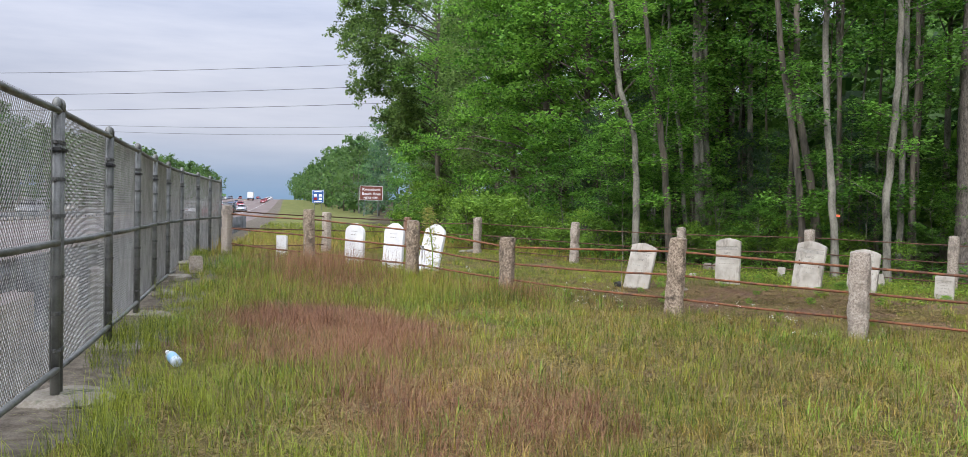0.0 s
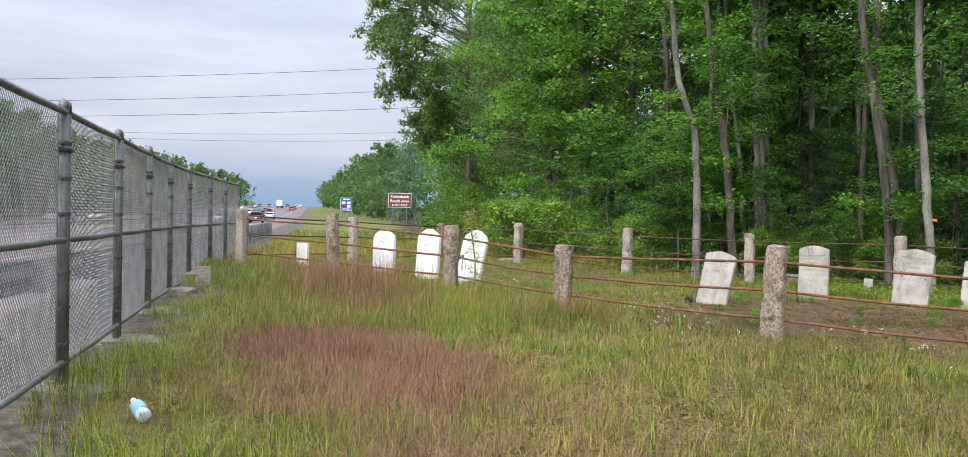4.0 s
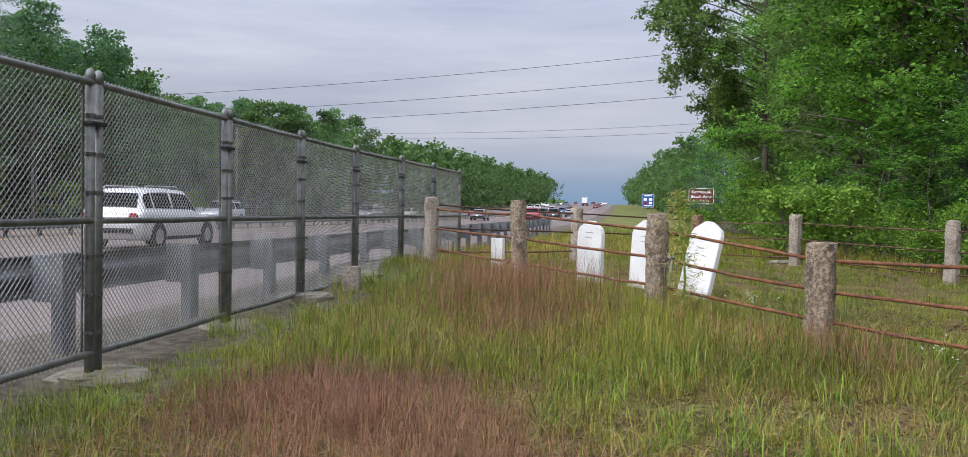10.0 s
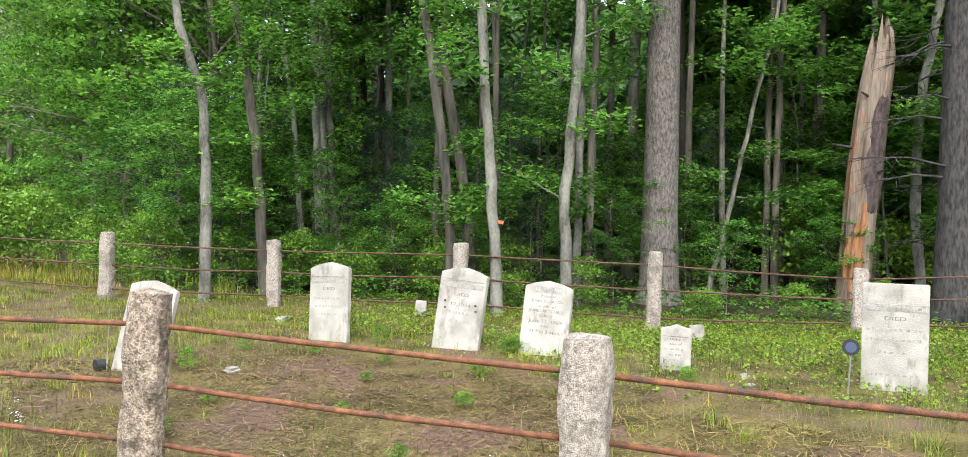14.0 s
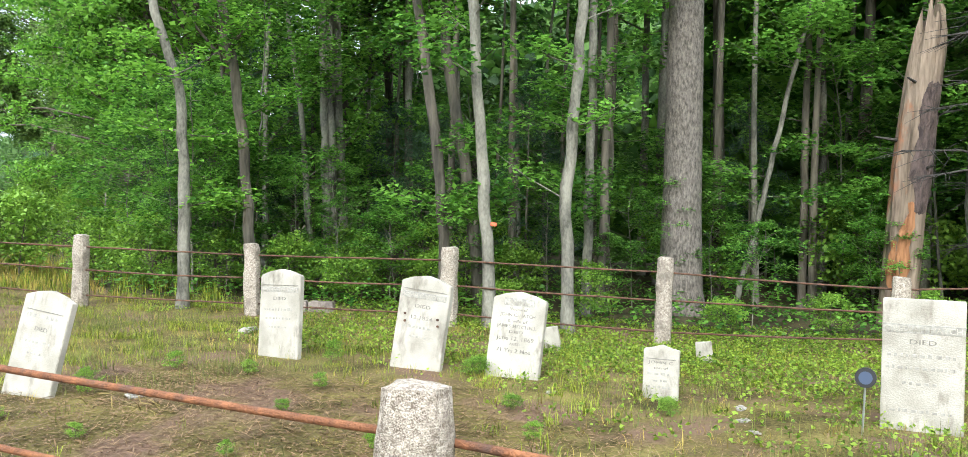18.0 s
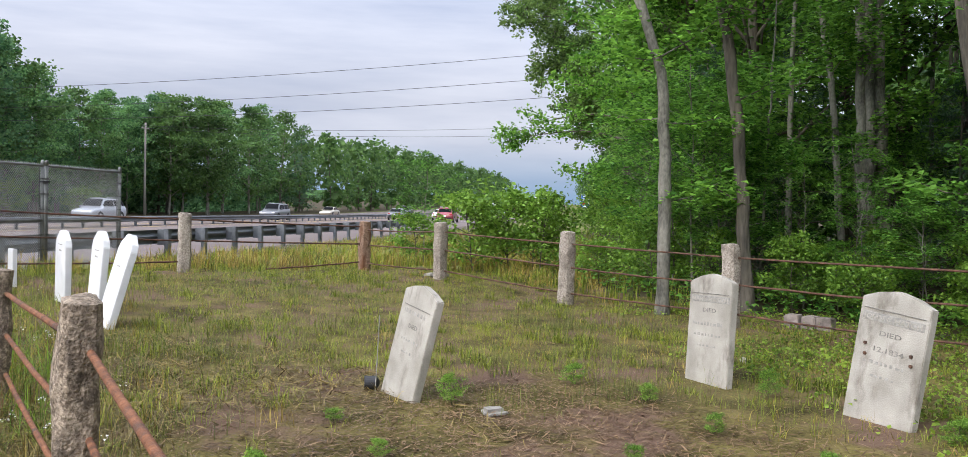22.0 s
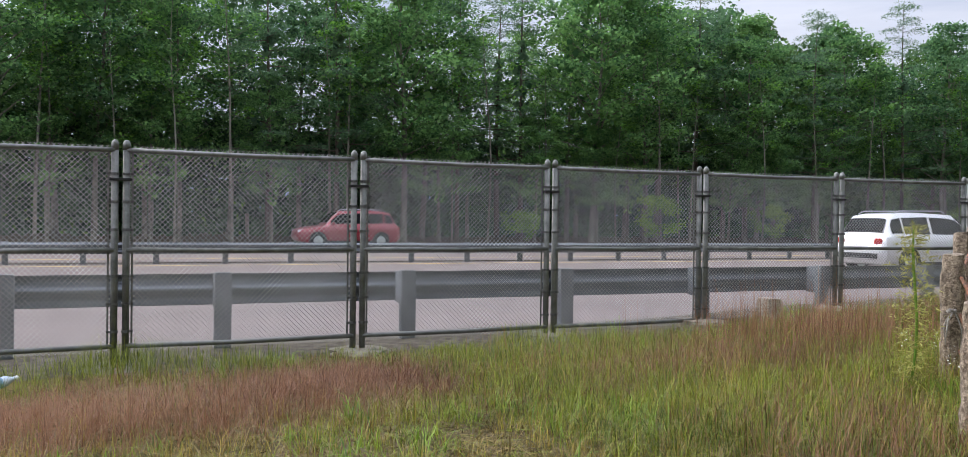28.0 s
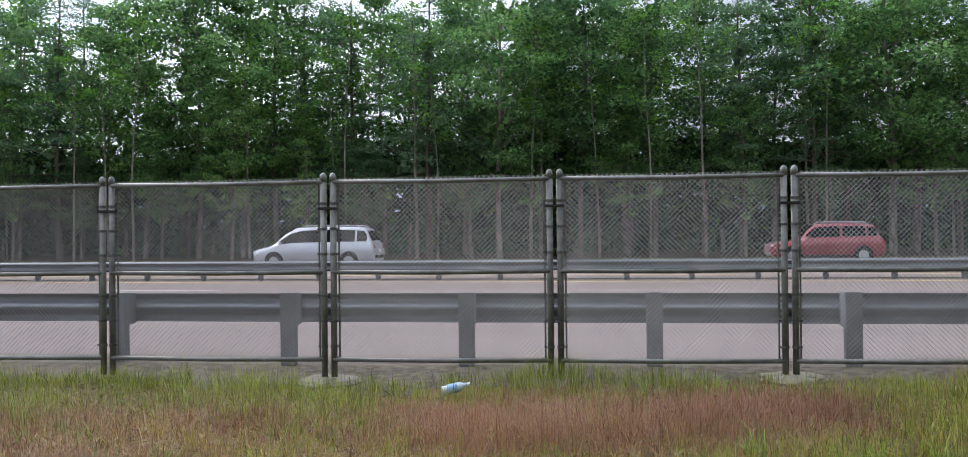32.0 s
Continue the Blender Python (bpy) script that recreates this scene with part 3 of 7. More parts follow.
def chain_link(w, z0, z1, pitch=0.046, r=0.0019):
    """Two crossed sets of slanting wires that fill w by z1 - z0; they stand a little over the top rail."""
    verts, faces = [], []
    h = z1 - z0
    for s, off in ((1, 0.0), (-1, 0.005)):
        k0 = -int(h / pitch) - 1 if s > 0 else 0
        k1 = int(w / pitch) + 1 if s > 0 else int((w + h) / pitch) + 1
        for k in range(k0, k1):
            a = k * pitch
            t0 = max(0.0, -a) if s > 0 else max(0.0, a - w)
            t1 = min(h, w - a) if s > 0 else min(h, a)
            if t1 - t0 < 0.02:
                continue
            p = Vector((off, a + s * t0, z0 + t0))
            q = Vector((off, a + s * t1, z0 + t1))
            d = (q - p).normalized()
            n = Vector((1, 0, 0))
            m = d.cross(n)
            b = len(verts)
            for c in (p, q):
                verts += [c + n * r * 1.2, c - n * r * 0.6 + m * r, c - n * r * 0.6 - m * r]
            faces += [(b, b + 1, b + 4, b + 3), (b + 1, b + 2, b + 5, b + 4), (b + 2, b, b + 3, b + 5)]
    return mesh_of("wire_mesh", verts, faces, M_WIRE)


for i in range(len(FENCE) - 1):
    (x1, y1), (x0, y0) = FENCE[i], FENCE[i + 1]
    length = math.hypot(x1 - x0, y1 - y0)
    turn = -math.degrees(math.atan2(x1 - x0, y1 - y0))
    zb = 0.5 * (gz(x0, y0) + gz(x1, y1))
    g = 0.047
    panel = thing("chain_link_fence_panel", "galvanised chain-link fence panel in a framed pipe", "fence", pose(x0, y0, 0, 0, 0, turn), "roadside chain-link fence panels")
    w = length - 2 * g
    for y in (g, length - g):
        part("post", POLE_ME, panel, at=pose(0, y, 0))
        part("cap", CAP_ME, panel, at=pose(0, y, 1.875))
        s = 1 if y == g else -1
        for z in (0.28, 0.52, 0.76, 1.16, 1.40, 1.64):
            part("tension_band", BAND_ME, panel, at=pose(0, y, z, 0, 0, 0 if s > 0 else 180))
        part("tension_bar", BAR_ME, panel, at=pose(-0.02, y + s * 0.05, 0))
    for name, z, r in (("top_rail", 1.845, 0.022), ("middle_rail", 0.985, 0.022), ("bottom_rail", 0.155, 0.022)):
        part(name, mesh_of(name, *tube([(0.012, g, z), (0.012, length / 2, z - 0.008), (0.012, length - g, z)], [r] * 3, 10), M_GALV, True), panel)
    part("wire_mesh", chain_link(w, 0.10, 1.885), panel, at=pose(-0.028, g, 0))
    if i:
        part("clamp", CLAMP_ME, panel, "black clamp strap that ties two posts together", at=pose(0, length + 0.0, 1.58))
    rng = random.Random(40 + i)
    v, f = tube([(0, 0, -0.25), (0, 0, 0.02), (0, 0, 0.05), (0, 0, 0.055)], [0.27, 0.29 + 0.06 * rng.random(), 0.26, 0.05], 14, True, 0.25, rng)
    tagged(new("concrete_footing", mesh_of("concrete_footing", v, f, M_FOOTING)), "round weathered concrete footing under fence posts", "footing", "fence footings").matrix_basis = pose(x0 + 0.06, y0, zb - 0.035, 0, 0, rng.random() * 360)


# ---- granite posts and iron rails of the plot ----
P_FRONT = [(0.62, 9.84, 1.27), (2.15, 7.67, 1.215), (3.65, 5.59, 1.065), (4.86, 4.26, 0.85), (6.55, 2.17, 0.935), (7.92, 0.24, 0.845), (9.2, -2.0, 0.80)]
P_SIDE = [(0.62, 9.84, 1.27), (2.70, 11.87, 1.15), (4.91, 14.15, 1.05)]
P_BACK = [(4.91, 14.15, 1.05), (6.43, 12.73, 1.085), (8.355, 11.06, 1.02), (10.2, 9.28, 0.965), (12.03, 7.34, 0.985), (13.91, 5.585, 0.925), (15.75, 3.80, 0.78), (17.6, 1.95, 0.98)]
LEAN = {(6.55, 2.17): (-1.5, 2.5), (2.15, 7.67): (1, -1.5), (13.91, 5.585): (-1, 1)}
POST_SIZE = {(6.55, 2.17): (0.235, 0.148), (4.86, 4.26): (0.235, 0.165), (3.65, 5.59): (0.225, 0.155), (2.15, 7.67): (0.225, 0.155), (7.92, 0.24): (0.215, 0.18)}
row_turn = math.degrees(math.atan2(-9.6, 7.3))


def granite_post(x, y, top, seed, wide=0.2, material=M_GRANITE):
    base = gz(x, y)
    h = top - base + 0.25
    rng = random.Random(seed)
    lean = LEAN.get((x, y), (rng.uniform(-1, 1), rng.uniform(-1, 1)))
    along_row, across = POST_SIZE.get((x, y), (wide, wide * rng.uniform(0.92, 1.05)))
    me = rough_block("granite_post", along_row, across, h, material, seed, 0.014 if material is M_LICHEN_GRANITE else 0.012)
    ob = new("granite_post", me)
    ob.matrix_basis = pose(x, y, base - 0.25, lean[0], lean[1], row_turn + rng.uniform(-4, 4))
    return tagged(ob, "rough-split granite fence post set in the grass" if material is M_GRANITE else "rust-streaked granite fence post at the corner" if material is M_RUST_GRANITE else "dark lichened granite fence post with split faces", "post", "granite posts of the burial plot")


for k, (x, y, top) in enumerate(P_FRONT + P_SIDE[1:] + P_BACK[1:]):
    # Post 4 takes the dark lichened stone partly for its backlit, shaded side.
    dark = k in (1, 2, 3, 4)
    granite_post(x, y, top, 11 + k, 0.18 if k < 7 else 0.19, M_RUST_GRANITE if k == 8 else M_LICHEN_GRANITE if dark else M_GRANITE)


def iron_rails(line, fractions, drop=(), r=0.0125, material=None, inward=0.0):
    ix, iy = 0.796 * inward, 0.605 * inward
    for k in range(len(line) - 1):
        (x0, y0, t0), (x1, y1, t1) = line[k], line[k + 1]
        b0, b1 = gz(x0, y0), gz(x1, y1)
        for n, fr in enumerate(fractions):
            z0, z1 = t0 - fr * (t0 - b0), t1 - fr * (t1 - b1)
            rng = random.Random(k * 7 + n)
            sag = rng.uniform(0.0, 0.02)
            if (k, n) in drop:
                # broken off: only the far part is left, its end on the ground
                x0, y0 = x0 + (x1 - x0) * 0.42, y0 + (y1 - y0) * 0.42
                z0 = gz(x0, y0) + 0.05
            pts = []
            for s in np.linspace(0, 1, 9):
                pts.append((x0 + (x1 - x0) * s + ix, y0 + (y1 - y0) * s + iy, z0 + (z1 - z0) * s - sag * math.sin(math.pi * s) + rng.uniform(-0.003, 0.003)))
            me = mesh_of("iron_rail", *tube(pts, [r] * 9, 8), material or M_RUST, True)
            tagged(new("iron_rail", me), "dark rusted iron rail threaded between granite posts" if material else "rust-red iron rail threaded between granite posts", "rail", "iron rails of the burial plot")


iron_rails(P_FRONT, (0.17, 0.47, 0.77), r=0.0145, inward=0.055)
iron_rails(P_SIDE, (0.10, 0.46, 0.82), ((1, 2),), material=M_RUST_DARK)
iron_rails(P_BACK, (0.16, 0.48, 0.84), r=0.011, material=M_RUST_DARK)


# ---- gravestones ----
def tablet(w, h, d, top, seed):
    """The outline of a marble tablet, cut to depth d, with softened edges. top: peaked, round, point or flat."""
    half = w / 2
    if top == "peaked":
        out = [(-half, 0), (half, 0), (half, h - 0.06 * w / 0.45), (half * 0.55, h - 0.025), (0, h), (-half * 0.55, h - 0.025), (-half, h - 0.06 * w / 0.45)]
    elif top == "point":
        out = [(-half, 0), (half, 0), (half, h - 0.16), (half * 0.86, h - 0.09), (half * 0.22, h), (-half * 0.22, h), (-half * 0.86, h - 0.09), (-half, h - 0.16)]
    elif top == "round":
        out = [(-half, 0), (half, 0), (half, h - 0.07), (half * 0.82, h - 0.03), (half * 0.5, h - 0.008), (0, h), (-half * 0.5, h - 0.008), (-half * 0.82, h - 0.03), (-half, h - 0.07)]
    else:
        out = [(-half, 0), (half, 0), (half, h), (-half, h)]
    bm = bmesh.new()
    front = bm.faces.new([bm.verts.new((x, -d / 2, z)) for x, z in out])
    ext = bmesh.ops.extrude_face_region(bm, geom=[front])
    bmesh.ops.translate(bm, vec=(0, d, 0), verts=[v for v in ext["geom"] if isinstance(v, bmesh.types.BMVert)])
    bmesh.ops.recalc_face_normals(bm, faces=bm.faces[:])
    bmesh.ops.bevel(bm, geom=bm.edges[:], offset=0.006, segments=2, affect="EDGES")
    me = bpy.data.meshes.new("tablet")
    bm.to_mesh(me)
    bm.free()
    return me


def lettering(body, size, width=None, stretch=1.0):
    """Raised or cut letters as a thin mesh, centred, facing -y."""
    cu = bpy.data.curves.new("lettering", "FONT")
    cu.body, cu.size, cu.align_x, cu.extrude, cu.resolution_u, cu.offset = body, size, "CENTER", 0.0012, 2, size * 0.010
    tmp = new("lettering", cu)
    dg = bpy.context.evaluated_depsgraph_get()
    me = bpy.data.meshes.new_from_object(tmp.evaluated_get(dg))
    bpy.data.objects.remove(tmp)
    me.materials.clear()
    me.materials.append(M_LETTER)
    if width:
        xs_ = [v.co.x for v in me.vertices]
        f = width / (max(xs_) - min(xs_))
        for v in me.vertices:
            v.co.x *= f
    return me


def gravestone(x, y, w, h, d, face, over, top, lines, label, material, sunk=0.2, seed=0):
    """face: compass turn of the front; over: metres by which the top stands off the foot in x and y."""
    z = gz(x, y)
    up = Vector((over[0], over[1], h)).normalized()
    front = Vector((-math.sin(radians(face)), math.cos(radians(face)), 0))
    side = front.cross(up).normalized()
    back = up.cross(side)
    m = Matrix.Translation(Vector((x, y, z)) - up * sunk) @ Matrix((side, back, up)).transposed().to_4x4()
    stone = thing("gravestone", label, "gravestone", m, "marble gravestones")
    me = tablet(w, h + sunk, d, top, seed)
    me.materials.append(material)
    part("tablet", me, stone)
    for body, up, size, width in lines:
        if body == "-":
            part("band", bevelled_box("band", (width, 0.012, size), M_LETTER, 0.001, 1), stone, "shallow carved line", at=pose(0, -d / 2 + 0.002, up + sunk))
        elif body.startswith("="):
            rng = random.Random(len(body) + int(up * 100))
            x0 = -width / 2
            n = 0
            while x0 < width / 2 - 0.02 and n < 14:
                k = rng.uniform(0.012, 0.035)
                part("worn_letters", bevelled_box("worn_letters", (k, 0.004, size * rng.uniform(0.6, 1.0)), M_WORN, 0.001, 1), stone, at=pose(x0 + k / 2, -d / 2 + 0.001, up + sunk))
                x0 += k + rng.uniform(0.008, 0.022)
                n += 1
        elif body.startswith("+"):
            part("name_band", bevelled_box("name_band", (width * 1.06, 0.006, size * 1.05), M_WORN, 0.001, 1), stone, "dark sunken name band", at=pose(0, -d / 2 + 0.0015, up + sunk - size * 0.16))
            me = lettering(body[1:], size * 0.95, width)
            me.materials.clear()
            me.materials.append(material)
            part("inscription", me, stone, "raised pale name", at=pose(0, -d / 2 - 0.003, up + sunk, 90))
        else:
            part("inscription", lettering(body, size, width), stone, at=pose(0, -d / 2 - 0.0006, up + sunk, 90))
    return stone


CARVED = [("-", 0.62, 0.006, 0.16), ("=a", 0.55, 0.02, 0.14)]
gravestone(1.68, 9.32, 0.26, 0.45, 0.05, -45, (0.0, 0.0), "flat", [], "small plain white marble footstone in tall grass", M_MARBLE_CLEAN)
gravestone(2.98, 8.20, 0.45, 0.77, 0.065, -47, (0.02, -0.02), "point", CARVED, "white marble gravestone with clipped shoulders and carved emblem", M_MARBLE_CLEAN)
gravestone(3.63, 7.68, 0.45, 0.82, 0.065, -48, (0.05, 0.03), "point", CARVED, "white marble gravestone with clipped shoulders, slightly tipped", M_MARBLE_CLEAN)
gravestone(4.14, 6.92, 0.45, 0.87, 0.065, -49, (0.20, 0.13), "point", [("=a", 0.55, 0.02, 0.14)], "white marble gravestone leaning strongly to one side", M_MARBLE_CLEAN)
gravestone(7.25, 4.96, 0.45, 0.76, 0.06, -53, (0.17, 0.015), "peaked",
           [("-", 0.60, 0.006, 0.35), ("=n", 0.55, 0.03, 0.33), ("DIED", 0.46, 0.042, 0.12), ("=b", 0.37, 0.022, 0.24), ("=c", 0.29, 0.018, 0.16)],
           "stained white marble gravestone leaning to one side on bare soil", M_MARBLE)
gravestone(9.41, 5.87, 0.48, 0.82, 0.06, -60, (0.04, 0.05), "peaked",
           [("-", 0.665, 0.006, 0.42), ("+MARY HATCH", 0.61, 0.046, 0.41), ("DIED", 0.53, 0.042, 0.15), ("=b", 0.43, 0.028, 0.36), ("=c", 0.35, 0.022, 0.33), ("=dd", 0.27, 0.018, 0.25)],
           "white marble gravestone with peaked top and worn inscription", M_MARBLE)
john_stone = gravestone(10.27, 4.78, 0.51, 0.82, 0.06, -60, (0.11, -0.02), "peaked",
           [("-", 0.685, 0.006, 0.45), ("+JOHN C HATCH", 0.62, 0.050, 0.43), ("DIED", 0.53, 0.045, 0.16), ("12.1834", 0.43, 0.045, 0.22), ("=c", 0.35, 0.024, 0.34), ("=dd", 0.27, 0.02, 0.2)],
           "cracked white marble gravestone with peaked top, leaning", M_MARBLE)
for px, pz in ((-0.17, 0.665), (0.18, 0.60), (-0.16, 0.60), (0.17, 0.655)):
    part("iron_pin", mesh_of("iron_pin", *tube([(0, -0.012, 0), (0, 0.01, 0)], [0.011, 0.011], 8), M_RUST_DARK), john_stone, "rusted iron pin", at=pose(px, -0.03, pz))
gravestone(10.80, 4.05, 0.48, 0.72, 0.06, -56, (0.11, 0.03), "peaked",
           [("+HANNAH", 0.605, 0.06, 0.26), ("Widow of", 0.555, 0.036, 0.16), ("JOHN C. HATCH", 0.505, 0.038, 0.32), ("& wife of", 0.455, 0.036, 0.18), ("JAMES MITCHELL", 0.41, 0.038, 0.36),
            ("DIED", 0.365, 0.034, 0.13), ("June 12, 1869", 0.305, 0.05, 0.34), ("AGED", 0.265, 0.03, 0.1), ("71 Yrs 2 Mos.", 0.205, 0.045, 0.32)],
           "white marble gravestone with a long carved inscription", M_MARBLE)
gravestone(11.37, 2.87, 0.27, 0.41, 0.05, -55, (0.01, 0.0), "peaked", [("-", 0.30, 0.005, 0.22), ("JOHN C", 0.265, 0.030, 0.19), ("son of", 0.225, 0.028, 0.11), ("=b", 0.18, 0.02, 0.2), ("=c", 0.13, 0.018, 0.11), ("=dd", 0.08, 0.02, 0.2)],
           "small white marble child's gravestone with grey-stained foot", M_MARBLE)
gravestone(12.16, 1.27, 0.49, 0.86, 0.06, -60, (0.02, 0.01), "flat", [("+OBEDIAH HATCH", 0.645, 0.056, 0.455), ("DIED", 0.565, 0.045, 0.16), ("=b", 0.48, 0.028, 0.42), ("=c", 0.40, 0.028, 0.44), ("=dd", 0.30, 0.024, 0.24), ("=ee", 0.12, 0.026, 0.38)],
           "large square-topped white marble gravestone with dark streaks", M_MARBLE)
gravestone(12.15, 5.30, 0.17, 0.26, 0.04, -50, (-0.05, 0.02), "flat", [], "small leaning marble footstone", M_MARBLE)
gravestone(11.49, 7.45, 0.15, 0.20, 0.04, -50, (0.01, 0.0), "flat", [], "small marble footstone near the back rails", M_MARBLE)
gravestone(13.2, 4.2, 0.16, 0.21, 0.04, -50, (-0.03, 0.0), "flat", [], "small marble footstone among low leaves", M_MARBLE)
gravestone(14.35, 0.68, 0.20, 0.50, 0.05, -62, (-0.10, 0.14), "flat", [], "narrow marble stone tipped far to one side", M_MARBLE)


# ---- trees ----
def leaf_quads(centers, per, radius, flat, length, width, rng, up=0.7, hang=0.25):
    """Leaves as small folded rhombs, strewn in flat sprays about the centres."""
    c = np.repeat(np.asarray(centers, float), per, axis=0)
    n = len(c)
    a, q = rng.random(n) * 2 * np.pi, np.sqrt(rng.random(n)) * radius
    off = np.stack([q * np.cos(a), q * np.sin(a), rng.normal(0, flat, n) - hang * q * q / max(radius, 0.01)], 1)
    c = c + off
    nor = rng.normal(0, 1, (n, 3)) * (1 - up)
    nor[:, 2] += up
    nor /= np.linalg.norm(nor, axis=1)[:, None]
    ax = rng.normal(0, 1, (n, 3))
    ax -= (ax * nor).sum(1)[:, None] * nor
    ax /= np.linalg.norm(ax, axis=1)[:, None]
    side = np.cross(nor, ax)
    size = (0.65 + 0.7 * rng.random(n))[:, None]
    L, W = ax * length * size, side * width * size
    lift = nor * width * 0.18 * size
    return np.stack([c - L * 0.5, c + W * 0.5 - L * 0.08 + lift, c + L * 0.5, c - W * 0.5 - L * 0.08 + lift], 1).reshape(-1, 3)


def sway(h, rng, bend, n=9):
    """Points up a trunk that wavers by about bend metres."""
    ph, ph2 = rng.random() * 6.28, rng.random() * 6.28
    return [Vector((bend * math.sin(2.6 * s + ph) * s + 0.3 * bend * math.sin(9 * s + ph2) * s, bend * math.sin(2.2 * s + ph2) * s, h * s)) for s in np.linspace(0, 1, n)]


def along(pts, s):
    k = min(int(s * (len(pts) - 1)), len(pts) - 2)
    f = s * (len(pts) - 1) - k
    return pts[k].lerp(pts[k + 1], f)


def tree_meshes(seed, h, r, base, crown_r, limbs, per, spray, length, width, leaf, bark, bend=0.35, pine=False, twigs=4, up=0.7, sides=9, droop=0.0, flat=0.16, core=0):
    """The trunk with its limbs, and the crown of leaves that the limbs carry."""
    rng, nr = random.Random(seed), np.random.default_rng(seed)
    trunk = sway(h, rng, bend)
    n = len(trunk)
    pieces = [tube([(0, 0, -0.3)] + trunk, [r * 1.35] + [max(0.012, r * (1.0 - 0.93 * (i / (n - 1)) ** 0.9)) for i in range(n)], sides, True, 0.10, rng)]
    tips = []
    for i in range(limbs):
        s = (base + (h - base) * (i + rng.random() * 0.8) / limbs) / h
        s = min(s, 0.985)
        p = along(trunk, s)
        q = (s * h - base) / (h - base)
        reach = crown_r * ((1.0 - q) ** 0.75 + 0.08) if pine else crown_r * (0.45 + 0.80 * math.sin(math.pi * min(1, 0.14 + 0.8 * q))) * (1.0 if q < 0.55 else max(0.22, 1.0 - 1.5 * (q - 0.55)))
        reach *= rng.uniform(0.65, 1.15)
        az = i * 2.39996 + rng.uniform(-0.4, 0.4)
        el = radians(rng.uniform(-8, 14) if pine else rng.uniform(12, 48))
        d = Vector((math.cos(az) * math.cos(el), math.sin(az) * math.cos(el), math.sin(el)))
        mid = p + d * reach * 0.5 + Vector((0, 0, rng.uniform(-0.1, 0.15)))
        end = p + d * reach + Vector((0, 0, -droop * reach))
        lr = max(0.008, r * (1 - s * 0.8) * 0.34)
        pieces.append(tube([p, mid, end], [lr, lr * 0.65, lr * 0.2], 5, False))
        for k in range(twigs):
            f = 0.35 + 0.65 * (k + rng.random()) / twigs
            o = p.lerp(mid, f * 2) if f < 0.5 else mid.lerp(end, f * 2 - 1)
            ta = az + rng.choice((-1, 1)) * rng.uniform(0.4, 1.2)
            tl = reach * rng.uniform(0.15, 0.38) * (0.6 if pine else 1)
            t = o + Vector((math.cos(ta) * tl, math.sin(ta) * tl, rng.uniform(-0.05, 0.3) * tl))
            if k % 2 == 0 and sides > 6:
                pieces.append(tube([o, t], [lr * 0.3, lr * 0.1], 3, False))
            tips.append(t)
        tips.append(end)
    tips.append(trunk[-1])
    trunk_me = mesh_of("trunk", *join(pieces), bark, True)
    verts = leaf_quads([tuple(t) for t in tips], per, spray, spray * flat, length, width, nr, up, 0.25 if flat < 0.3 else 0.05)
    if core:
        # the leafage round the stem that stops one seeing through the tree
        s = nr.random(core)
        z = base + (h * (0.7 if pine else 0.9) - base) * s
        k = crown_r * 0.45 * (1.05 - s if pine else np.sin(0.35 + 2.4 * s)) * np.sqrt(nr.random(core))
        ang = nr.random(core) * 6.28
        verts = np.concatenate([verts, leaf_quads(np.stack([k * np.cos(ang), k * np.sin(ang), z], 1), 1, 0.05, 0.05, length * 2.0, length * 1.7, nr, 0.3)])
    crown_me = quads_mesh("crown", verts, leaf)
    return trunk_me, crown_me


def plant(name, meshes, x, y, turn, size, label, group, category="tree", z=None, names=("trunk", "crown")):
    t = thing(name, label, category, pose(x, y, gz(x, y) if z is None else z, 0, 0, turn) @ Matrix.Diagonal((size, size, size, 1)), group)
    for n, me in zip(names, meshes):
        part(n, me, t)
    return t


# crowns of the wood's edge, full to the ground
EDGE = [tree_meshes(100 + k, 13.5 + k, 0.14, 1.5 + 0.4 * (k % 2), 3.1, 46, 66, 0.60, 0.135, 0.108, (M_LEAF, M_LEAF_OLIVE, M_LEAF, M_LEAF_OLIVE)[k], M_BARK_BROWN, 0.5, twigs=5, flat=0.20, core=110) for k in range(4)]
# tall trees whose crowns start high
TALL = [tree_meshes(120 + k, 14 + k, 0.11 + 0.02 * k, 5.5, 2.6, 20, 21, 0.8, 0.20, 0.165, M_LEAF_OAK if k % 2 else M_LEAF_SHADE, M_BARK_BROWN if k % 2 else M_BARK_GREY, 0.4, twigs=4, sides=6) for k in range(4)]
THIN = [tree_meshes(130 + k, 10.5 + k, 0.055 + 0.012 * k, 5.5, 1.5, 11, 18, 0.5, 0.14, 0.115, M_LEAF_SHADE, M_BARK_GREY if k % 2 else M_BARK_BROWN, 0.4, twigs=3, sides=7) for k in range(4)]
